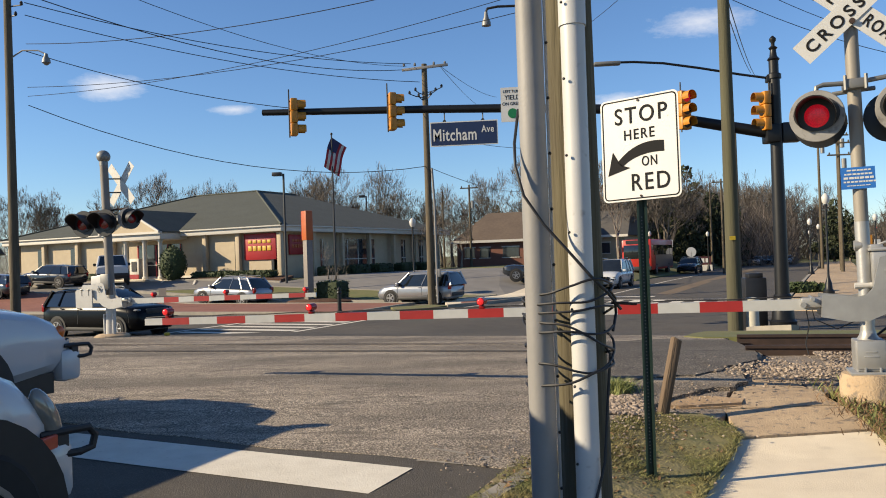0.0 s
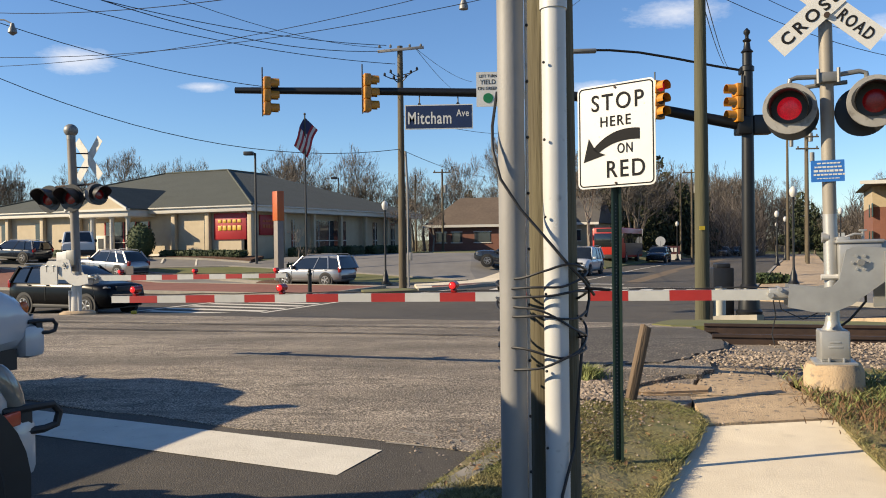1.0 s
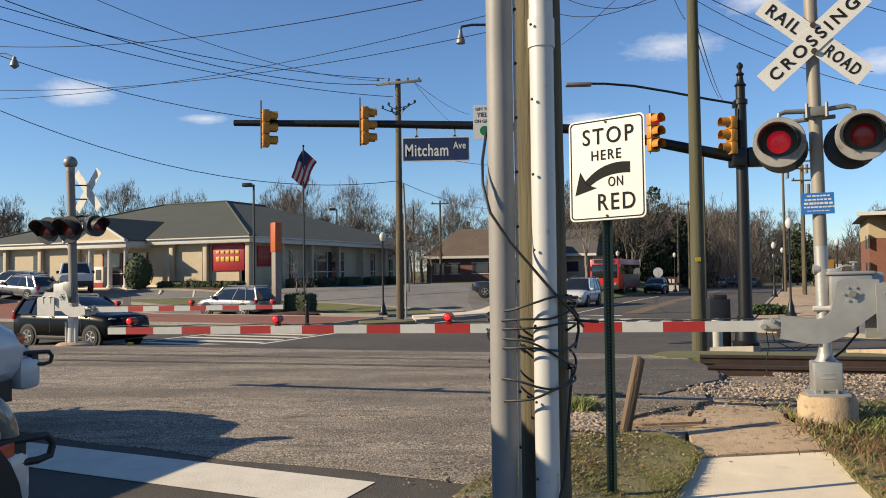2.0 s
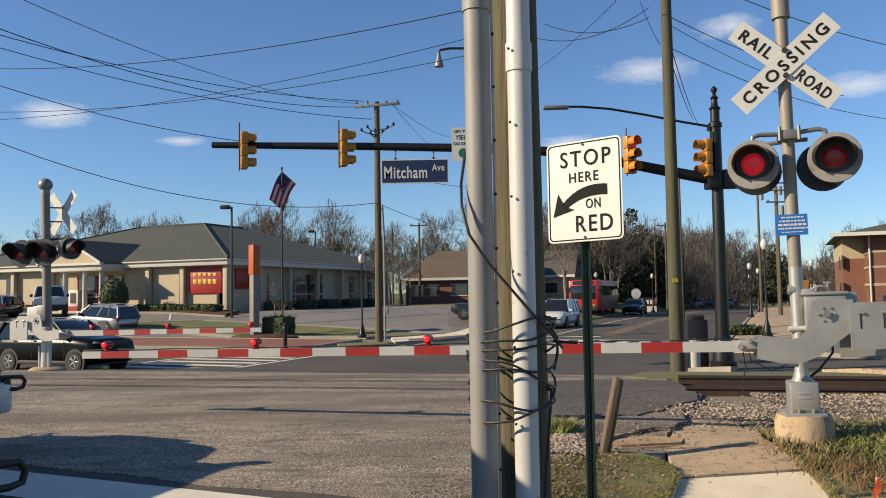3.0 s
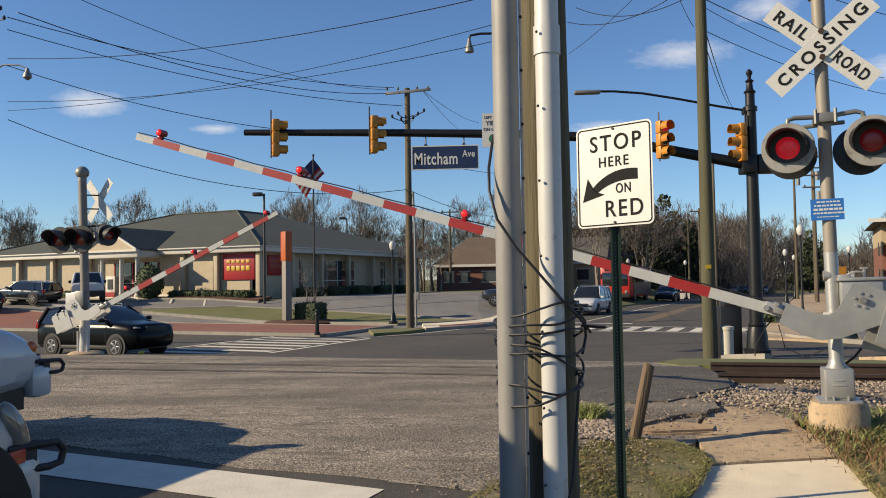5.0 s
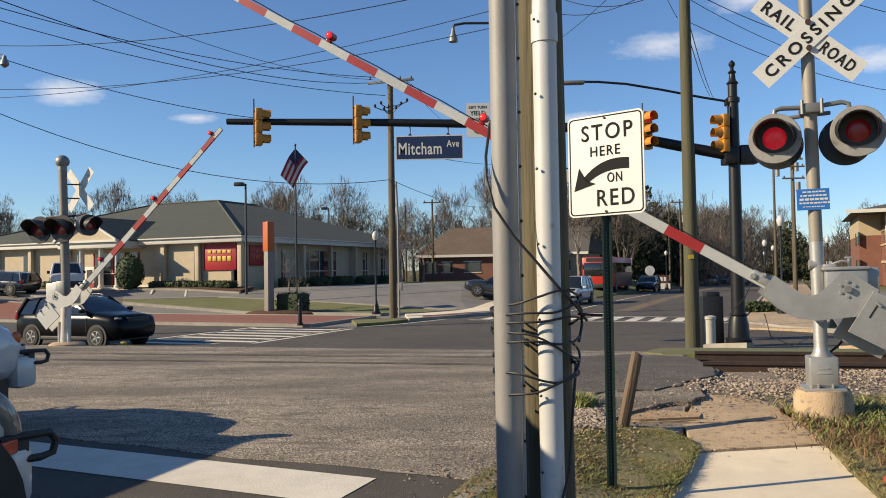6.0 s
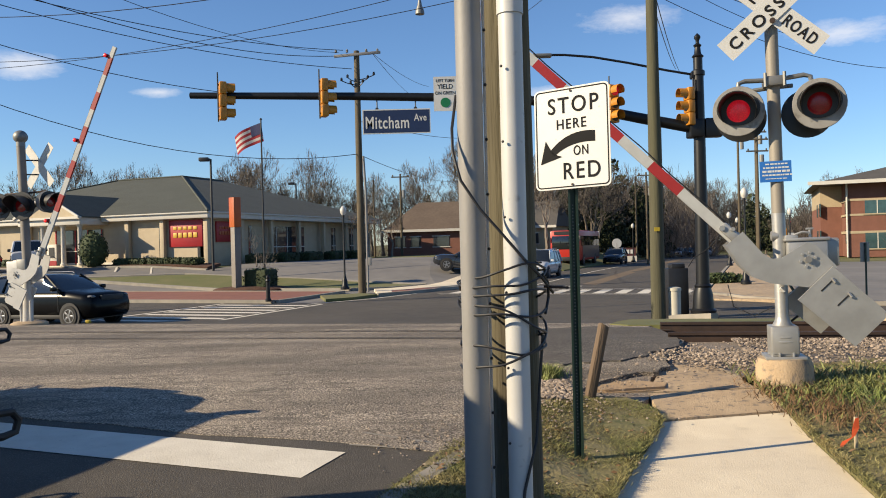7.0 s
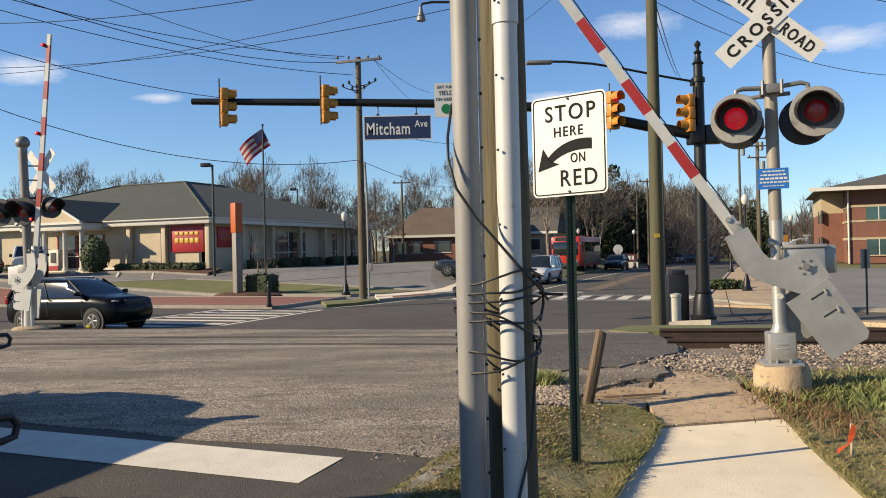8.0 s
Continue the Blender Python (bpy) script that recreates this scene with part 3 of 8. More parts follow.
walk_r = [(-2.6, -8), (-0.9, -4), (0.72, -0.6), (1.95, 2.5), (2.7, 4.7), (3.13, 7.36)]
for (a, b), (c, d) in zip(zip(walk_l, walk_l[1:]), zip(walk_r, walk_r[1:])):
    av, bv, cv, dv = (Vector((*p, 0)) for p in (a, b, c, d))
    gap = 0.006
    drape("concrete_bay", [av + (bv - av) * gap, cv + (dv - cv) * gap, dv - (dv - cv) * gap, bv - (bv - av) * gap], 0.5, -0.055, M["concrete"], "", "", 0.1, kind="", parent=WALK)
for a, b, c, d in (((1.98, 7.29), (3.13, 7.39), (3.12, 8.0), (2.03, 8.05)), ((2.04, 8.09), (3.12, 8.04), (3.05, 9.3), (2.6, 9.4))):
    drape("concrete_bay", [Vector((*p, 0)) for p in (a, b, c, d)], 0.3, -0.045, M["concrete_old"], "worn sandy concrete bay", "", 0.1, kind="", parent=WALK, rough=0.01)
drape("gravel_apron", [Vector((*p, 0)) for p in ((1.75, 7.6), (2.0, 7.9), (2.2, 8.6), (2.7, 9.3), (3.1, 9.25), (3.15, 8.5), (4.0, 9.2), (7, 9.2), (40, 8.3), (40, 1.5), (60, 1.5), (60, 22), (3.4, 14.5), (3.3, 11), (2.9, 10.2), (2.45, 9.1), (1.9, 8.75), (1.3, 7.9))], 0.9, -0.045, M["gravel"], "loose gravel and ballast dust beside the tracks", "gravel", 0.05, rough=0.02)
drape("gravel_apron", [R(RW - 0.2, 6), R(-60, 2), R(-60, 20), R(RW - 4, 17)], 2.0, -0.03, M["gravel"], "gravel strip along the tracks beyond the road", "gravel", 0.05)

# far corner: kerbs, brick paving, lawn, car park
def kerb(pts, label="pale concrete kerb"):
    drape("kerb", ribbon(pts, 0.18), 1.2, 0.15, M["kerb"], label, "kerb", 0.25)


kerb([R(-150, 29.4), R(-60, 29.4), R(-19.4, 29.4)])
kerb([R(-150, 35.5), R(-60, 35.5), R(-19.6, 35.5)])
kerb([R(-19.3, 29.4), R(-19.4, 35.5)], "dark-stained concrete kerb end of the brick strip")
kerb([R(-16.6, 33.6), R(-15.4, 36.2), R(-14.6, 39.2), R(-14.2, 43), R(-14.2, 150)])
kerb([R(-2.1, 150), R(-2.1, 34), R(-0.5, 31), R(2, 29.6), R(150, 29.6)])
kerb([R(-2.0, 20.4), R(-1.7, 19.0), R(-0.9, 18.1)])
drape("road_far_lane", [R(-150, 35.6), R(-19.6, 35.6), R(-19.2, 29.3), R(-17.4, 29.3), R(-16.4, 33.4), R(-16.7, 37.2), R(-19, 38.4), R(-150, 37.5)], 2.0, 0.002, M["asphalt_far"], "pale asphalt lane beyond the brick median", "road", 0.1)
PAVE = thing("brick_median", "red brick median strip between pale kerbs", "pavement", kind="structure")
drape("paving_bed", quad(-90, -19.5, 29.5, 35.4), 2.0, 0.12, M["brick_pave"], "", "", 0.2, kind="", parent=PAVE)
drape("paving_bed", [R(-16.2, 34.4), R(-15.2, 36.6), R(-14.9, 38.4), R(-16.2, 38.2), R(-17.0, 36)], 1.0, 0.12, M["brick_pave"], "", "", 0.2, kind="", parent=PAVE)
drape("far_pavement", [R(-16.9, 34.2), R(-16.2, 34.4), R(-17.0, 36), R(-16.2, 38.2), R(-14.9, 41), R(-14.5, 60), R(-16.3, 60), R(-17, 41), R(-18.0, 38), R(-18.6, 37.3)], 2.0, 0.125, M["concrete"], "pale concrete pavement curving round the corner", "pavement", 0.2)
drape("corner_lawn", [R(-19.0, 32.5), R(-17.4, 30.2), R(-16.7, 31.5), R(-16.5, 33.4), R(-17.6, 34.0)], 0.6, 0.13, M["lawn"], "small grass island round the kerb corner", "grass", 0.15)
drape("bank_lawn", [R(-40, 37.7), R(-20, 37.7), R(-18.4, 38.8), R(-17.6, 41.4), R(-25, 41.4), R(-33, 40.8)], 1.0, 0.12, M["lawn"], "mown winter lawn with tree shadows", "grass", 0.2)
drape("car_park", [R(-90, 37.9), R(-40, 37.9), R(-34, 41.0), R(-25, 41.6), R(-17.0, 42.0), R(-16.6, 47), R(-20, 56), R(-28, 62), R(-31, 52), R(-33.2, 42.5), R(-90, 41.9)], 3.0, 0.06, M["asphalt_far"], "pale sunlit car park in front of the bank", "car park", 0.15)
kerb([R(-90, 37.6), R(-37.5, 37.6), R(-20, 37.6), R(-18.4, 38.6), R(-17.4, 41.4)], "pale kerb along the lawn")
kerb([R(-33.2, 42.5), R(-45, 42.3), R(-90, 41.6)], "pale kerb along the bank's planting bed")
kerb([R(-40, 37.9), R(-33.6, 40.9), R(-25, 41.5), R(-17.5, 41.8)], "pale kerb of the car park")
for k in range(5):
    paint(ribbon([R(-36 - k * 2.9, 40.5), R(-37.5 - k * 2.9, 42.3)], 0.12), "white parking bay line", lift=0.075)
drape("planting_bed", [R(-33.4, 42.8), R(-33.4, 44.2), R(-62, 44.2), R(-62, 42.4)], 1.5, 0.2, M["mulch"], "mulched bed along the bank wall", "planting bed", 0.2)
drape("front_plot", [R(-13.8, 60), R(-13.8, 150), R(-40, 150), R(-30, 60)], 6.0, 0.1, M["lawn"], "grass plots along the far street", "grass", 0.2)

drape("asphalt_patch", [Vector((p[0] + 0.05 * noise.noise(Vector((p[0] * 9, p[1] * 9, 2))), p[1] + 0.06 * noise.noise(Vector((p[0] * 9, p[1] * 9, 7))), 0)) for p in ((1.35, 9.2), (1.55, 9.38), (1.7, 9.3), (1.87, 9.42), (2.05, 9.4), (2.23, 9.6), (2.4, 9.62), (2.55, 9.93), (2.7, 9.95), (2.83, 10.15), (3.0, 10.3), (3.12, 10.6), (3.2, 10.9), (3.28, 11.3), (3.36, 12.2), (3.4, 13.2), (2.5, 13.5), (1.2, 13.1), (0.5, 12.2), (0.3, 11.0), (0.7, 9.9))], 0.3, 0.024, M["asphalt_tar"], "dark coarse asphalt apron with a ragged edge at the rails", "road", 0.03, rough=0.012)
drape("gutter_edge", ribbon([(0.3, 6.2), (0.14, 5.86), (-0.02, 5.55), (-0.2, 5.2), (-0.36, 4.9), (-1.3, 2.6)], 0.13), 0.5, 0.004, M["kerb"], "narrow worn concrete edge between road and grass", "kerb", 0.05, rough=0.006)

# right side: pavement, grass island, drive
drape("grass_island", [Vector((*p, 0)) for p in ((2.95, 14.3), (3.15, 13.75), (3.9, 13.55), (5.5, 13.2), (7.6, 12.9), (8.2, 14.4), (7.0, 16.4), (5.4, 17.6), (4.2, 17.2), (3.4, 15.6))], 0.5, 0.02, M["lawn"], "grass patch round the signal pole", "grass", 0.2)
drape("side_drive", [R(0.8, 18.6), R(2.2, 15.6), R(60, 19), R(60, 26), R(2.1, 24.3), R(1.7, 21)], 2.0, 0.1, M["concrete_old"], "worn concrete drive beside the tracks", "pavement", 0.2)
drape("side_pavement", [R(-2.0, 31), R(0.6, 30), R(1.2, 34), R(1.2, 150), R(-1.9, 150), R(-1.95, 34)], 3.0, 0.11, M["concrete_old"], "sandy concrete pavement along the far street", "pavement", 0.2)
drape("side_lot", [R(1.4, 30), R(60, 30), R(60, 70), R(1.4, 70)], 4.0, 0.05, M["asphalt_far"], "pale parking lot beside the brick building", "car park", 0.1)
drape("mulch_bed", [R(4.5, 20.0), R(9.5, 19.2), R(11, 21.5), R(6, 22.5)], 0.7, 0.22, M["mulch"], "bark mulch mound round a young tree", "planting bed", 0.2, rough=0.05)

# ---- rail tracks ----


def Q(w, q, z=0.0):
    """A point w along and q across the tracks."""
    p = TW * w + TN * q
    return Vector((p.x, p.y, z))


TRACK = thing("railway_track", "rusty running rails on tarred sleepers in pale ballast", "railway track", kind="structure")
RAILZ = 0.14


def rail_profile(bm, a, b):
    d = (b - a).normalized()
    s = Vector((d.y, -d.x, 0))
    prof = ((-0.07, 0), (0.07, 0), (0.07, 0.02), (0.012, 0.04), (0.012, 0.13), (0.037, 0.14), (0.037, 0.18), (-0.037, 0.18), (-0.037, 0.14), (-0.012, 0.13), (-0.012, 0.04), (-0.07, 0.02))
    slab(bm, [a + s * x + Vector((0, 0, z)) for x, z in prof], (b - a).length, d)


for q in (11.72, 13.16):
    bm = bmesh.new()
    rail_profile(bm, Q(0.95, q, RAILZ - 0.07), Q(90, q, RAILZ - 0.07))
    part("rail", bm, M["rail"], TRACK)
    bm = bmesh.new()
    rail_profile(bm, Q(-100, q, RAILZ - 0.23), Q(0.95, q, RAILZ - 0.23))
    part("rail", bm, M["rail"], TRACK)
rng = random.Random(4)
for w in [1.6 + 0.53 * k for k in range(46)]:
    bm = bmesh.new()
    box(bm, Q(w, 12.44, RAILZ - 0.27), (0.22, 2.6, 0.18), pose(0, 0, 0, 0, 0, -11 + rng.uniform(-1, 1)), 0.012)
    part("sleeper", bm, M["sleeper"], TRACK)
# flangeway grooves in the crossing asphalt
for q in (11.80, 13.08):
    drape("flangeway_gap", ribbon([Q(w, q) for w in (-17, -12, -8, -4, 0, 1.1)], 0.09), 2.0, 0.02, M["sleeper"], "dark flangeway gap beside the rail in the crossing", "railway track")


def stone_mesh(name, seed):
    bm = bmesh.new()
    bmesh.ops.create_icosphere(bm, subdivisions=1, radius=1)
    r = random.Random(seed)
    for v in bm.verts:
        v.co *= r.uniform(0.65, 1.1)
        v.co.z *= 0.7
    me = bpy.data.meshes.new(name)
    bm.to_mesh(me)
    bm.free()
    return me


def scatter_stones():
    """Ballast and loose gravel as real stones, one heap."""
    r = random.Random(8)
    base = stone_mesh("stone", 3)
    bv = np.array([v.co[:] for v in base.vertices])
    bf = np.array([p.vertices[:] for p in base.polygons])
    vs, fs, k = [], [], 0
    spots = []
    for _ in range(14000):
        w, q = r.uniform(1.75, 16), r.uniform(9.5, 11.62)
        if w < 5 and q < 10.0 and r.random() < 0.5:
            continue
        spots.append((Q(w, q), r.uniform(0.01, 0.026)))
    for _ in range(700):
        spots.append((Vector((r.uniform(0.8, 1.25), r.uniform(7.5, 8.3), 0)), r.uniform(0.01, 0.028)))
    for _ in range(900):
        p = Vector((r.gauss(3.2, 0.35), r.gauss(9.5, 0.4), 0))
        spots.append((p, r.uniform(0.008, 0.026)))
    for _ in range(900):
        e = edge[r.randrange(6)]
        spots.append((Vector((e[0] + r.gauss(-0.1, 0.35), e[1] + r.gauss(-0.15, 0.3), 0)), r.uniform(0.005, 0.016)))
    for p, s in spots:
        a, b = r.uniform(0, 6.28), r.uniform(0.7, 1.3)
        c, d = math.cos(a), math.sin(a)
        m = np.array(((c, -d, 0), (d, c, 0), (0, 0, 1))) * s
        z = g(p.x, p.y) + 0.012 + s * 0.3
        vs.append(bv @ m.T * (1, b, 1) + (p.x, p.y, z))
        fs.append(bf + k)
        k += len(bv)
    me = bpy.data.meshes.new("ballast")
    me.from_pydata(np.concatenate(vs).tolist(), [], np.concatenate(fs).tolist())
    me.materials.append(M["ballast"])
    tagged(new("ballast", me), "pale crushed ballast stones along the rails", "ballast", kind="stuff")


scatter_stones()

# ---- overhead helpers ----


def catenary(a, b, sag, n=14):
    a, b = Vector(a), Vector(b)
    return [a.lerp(b, k / n) - Vector((0, 0, sag * 4 * (k / n) * (1 - k / n))) for k in range(n + 1)]


def wire(a, b, sag, r, label="black overhead cable sagging between utility poles"):
    bm = bmesh.new()
    pipe(bm, catenary(a, b, sag), r, 4)
    ob = part("overhead_wire", bm, M["cable"])
    return tagged(ob, label, "overhead wire", "overhead wires")


# ---- near utility pole with conduits ----


def near_pole():
    t = thing("utility_pole", "weathered wooden utility pole with two conduits and wrapped black cable", "utility pole", pose(0.382, 4.2, 0.0))
    bm = bmesh.new()
    tube(bm, (-0.012, 0, -0.3), (-0.06, 0, 9.5), 0.134, 0.1, 24)
    part("pole", bm, M["pole_near"], t)
    for nm, x, y, r, top, mt, lb, cz in (("conduit", -0.235, -0.29, 0.064, 9.0, "galv", "grey galvanised conduit", 2.98), ("conduit", -0.032, -0.33, 0.058, 9.0, "pipe_white", "pale conduit", 2.66)):
        bm = bmesh.new()
        tube(bm, (x, y, -0.1), (x, y, top), r, r, 24)
        tube(bm, (x, y, cz), (x, y, cz + 0.14), r + 0.007, r + 0.007, 24)
        tube(bm, (x, y, cz + 3.0), (x, y, cz + 3.14), r + 0.007, r + 0.007, 24)
        c = part(nm, bm, M[mt], t, lb)
    bm = bmesh.new()
    box(bm, (-0.158, -0.22, 4.5), (0.014, 0.05, 9.0), None, 0.004)
    part("cable_guard", bm, M["pipe_white"], t, "narrow pale cable guard strip")
    # small round-headed bolts up the strip
    for k in range(14):
        bm = bmesh.new()
        ball(bm, (-0.155 + 0.0 * k, -0.255, 0.45 + 0.27 * k), 0.008, 8, 6)
        part("bolt", bm, M["black"], t)
    for k in range(7):
        bm = bmesh.new()
        ball(bm, (-0.085, -0.39, 0.6 + 0.36 * k), 0.007, 8, 6)
        part("bolt", bm, M["black"], t)
    # slanting black cable from above, then loops round the bundle
    cx, cy = -0.09, -0.17

    def loop(z0, z1, turns, ph, rx=0.216, ry=0.245, wob=0.03, seed=0):
        pts = []
        n = int(40 * turns)
        for k in range(n + 1):
            f = k / n
            a = ph + f * turns * 2 * math.pi
            wv = wob * noise.noise(Vector((f * 7, seed, 1.3)))
            pts.append((cx + (rx + wv * 0.5) * math.cos(a), cy + (ry + wv * 0.3) * math.sin(a), z0 + (z1 - z0) * f + wv + 0.05 * math.sin(a + seed)))
        return pts

    for z0, z1, turns, ph, sd in ((1.42, 1.36, 1.0, 0.2, 1), (1.34, 1.18, 1.05, 2.9, 2), (1.3, 1.42, 0.95, 0.4, 3), (1.24, 1.02, 1.0, 3.2, 4), (1.0, 1.2, 1.0, 3.0, 5), (0.93, 1.3, 0.9, 3.1, 6), (1.38, 1.2, 1.0, 6.0, 7)):
        bm = bmesh.new()
        pipe(bm, loop(z0, z1, turns, ph, seed=sd), 0.0062, 6)
        part("wrapped_cable", bm, M["cable"], t)
    for pts in (
        [(-0.30, -0.2, 2.3), (-0.325, -0.3, 2.12), (-0.325, -0.36, 2.0), (-0.29, -0.385, 1.86), (-0.2, -0.385, 1.72), (-0.1, -0.41, 1.6), (0.0, -0.4, 1.48), (0.1, -0.3, 1.38), (0.17, -0.15, 1.3)],
        [(0.1, -0.3, 1.4), (0.135, -0.22, 1.36), (0.145, -0.16, 1.28), (0.12, -0.22, 1.2)],
        [(0.1, -0.26, 1.1), (0.07, -0.28, 0.8), (0.045, -0.36, 0.6), (-0.02, -0.405, 0.38), (-0.06, -0.405, 0.05)],
    ):
        bm = bmesh.new()
        pipe(bm, pts, 0.0075, 6)
        part("cable", bm, M["cable"], t)
    bm = bmesh.new()
    pipe(bm, [(0.12, -0.2, 1.335), (0.22, -0.26, 1.33), (0.232, -0.26, 1.33)], 0.008, 6)
    part("bolt", bm, M["rail"], t, "rusty through bolt")
    return t


near_pole()

# ---- regulatory sign ----


def stop_here_sign():
    t = thing("road_sign", "white sign with black words and curved arrow on green post", "road sign", pose(0.985, 6.03, -0.09))
    bm = bmesh.new()
    # U-channel post with holes
    for x0, x1, y0, y1 in ((-0.02, 0.02, 0.0, 0.006), (-0.026, -0.018, -0.03, 0.0), (0.018, 0.026, -0.03, 0.0), (-0.037, -0.023, -0.034, -0.029), (0.023, 0.037, -0.034, -0.029)):
        box(bm, ((x0 + x1) / 2, (y0 + y1) / 2, 1.3), (x1 - x0, y1 - y0, 2.7))
    part("post", bm, M["post_green"], t)
    bm = bmesh.new()
    tube(bm, (0, -0.0015, 0), (0, 0.0, 0), 0.005, 0.005, 8)
    hole = part("punched_hole", bm, M["sign_grey"], t)
    hole.location.z = 0.12
    for k in range(1, 72):
        h_ = new("punched_hole", hole.data)
        h_.parent = t
        h_.location.z = 0.12 + 0.0254 * k
    S = pose(-0.01, -0.085, 2.424, -1.94, -1.065, -34.7)
    w, h, r = 0.305, 0.381, 0.04

    def rounded(w, h, r, y):
        pts = []
        for cx, cz, a0 in ((w - r, h - r, 0), (-w + r, h - r, 90), (-w + r, -h + r, 180), (w - r, -h + r, 270)):
            for k in range(6):
                a = radians(a0 + 18 * k)
                pts.append((cx + r * math.cos(a), y, cz + r * math.sin(a)))
        return pts

    bm = bmesh.new()
    slab(bm, rounded(w, h, r, 0), 0.004, (0, 1, 0))
    bm.transform(S)
    panel = part("panel", bm, M["sign_white"], t)
    bm = bmesh.new()
    a, b = rounded(w - 0.012, h - 0.012, r - 0.008, -0.002), rounded(w - 0.021, h - 0.021, r - 0.014, -0.002)
    va, vb = [bm.verts.new(p) for p in a], [bm.verts.new(p) for p in b]
    for i in range(len(a)):
        bm.faces.new((va[i], va[(i + 1) % len(a)], vb[(i + 1) % len(a)], vb[i]))
    bm.transform(S)
    part("border", bm, M["sign_black"], panel)
    for body, w0, h0, x, z, sp in (("STOP", 0.41, 0.122, 0.016, 0.248, 1.22), ("HERE", 0.238, 0.074, 0.001, 0.105, 1.2), ("ON", 0.117, 0.073, 0.073, -0.1, 1.15), ("RED", 0.294, 0.122, 0.077, -0.247, 1.2)):
        lettering("lettering", body, 0.15, S @ pose(x, -0.003, z), M["sign_black"], panel, 0.001, bold=0.001, space=sp, fit=(w0, h0))
    bm = bmesh.new()
    # curved arrow: a swept band and a barbed head
    def bow(p, q, e, f):
        return tuple((1 - f) ** 2 * a_ + 2 * f * (1 - f) * b_ + f * f * c_ for a_, b_, c_ in zip(p, q, e))

    up = [bow((0.188, -0.003, 0.033), (-0.03, -0.003, 0.068), (-0.18, -0.003, -0.09), k / 14) for k in range(15)]
    lo = [bow((0.188, -0.003, -0.047), (-0.01, -0.003, -0.025), (-0.14, -0.003, -0.125), k / 14) for k in range(15)]
    slab(bm, up + lo[::-1], 0.001, (0, 1, 0))
    slab(bm, [(-0.258, -0.003, -0.184), (-0.214, -0.003, -0.008), (-0.172, -0.003, -0.08), (-0.138, -0.003, -0.115), (-0.078, -0.003, -0.138)], 0.001, (0, 1, 0))
    bm.transform(S)
    part("arrow", bm, M["sign_black"], panel)
    for z in (0.35, -0.35):
        bm = bmesh.new()
        tube(bm, S @ Vector((0, -0.008, z)), S @ Vector((0, 0.0, z)), 0.009, 0.009, 8)
        part("bolt", bm, M["rail"], t)


stop_here_sign()


def leaning_post():
    bm = bmesh.new()
    box(bm, (0, 0, 0.36), (0.085, 0.1, 0.86), None, 0.008)
    for v in bm.verts:
        v.co.x += 0.006 * noise.noise(v.co * 9)
        if v.co.z > 0.7:
            v.co.z += 0.02 * noise.noise(v.co * 30)
    ob = part("wooden_post", bm, M["post_wood"])
    ob.matrix_basis = pose(1.375, 7.75, -0.02, 2, 12, 10)
    tagged(ob, "short leaning weathered timber post in the verge", "post")
    # half-buried sandstone slab behind it
    bm = bmesh.new()
    pts = [(-0.5, -0.25), (0.1, -0.36), (0.75, -0.25), (0.85, -0.05), (0.3, 0.25), (-0.35, 0.2), (-0.55, 0.0)]
    slab(bm, [(x, y, 0) for x, y in pts], 0.1, (0, 0, 1))
    bmesh.ops.bevel(bm, geom=bm.edges[:], offset=0.025, segments=2, affect="EDGES")
    ob = part("stone_slab", bm, M["sandstone"])
    ob.matrix_basis = pose(1.48, 8.35, -0.02, 2, 1, 4)
    tagged(ob, "tan broken concrete slab half sunk in the verge", "slab")


leaning_post()

# ---- crossing signals with gates ----
ARM_N = Vector((-0.97, 0.242, 0))


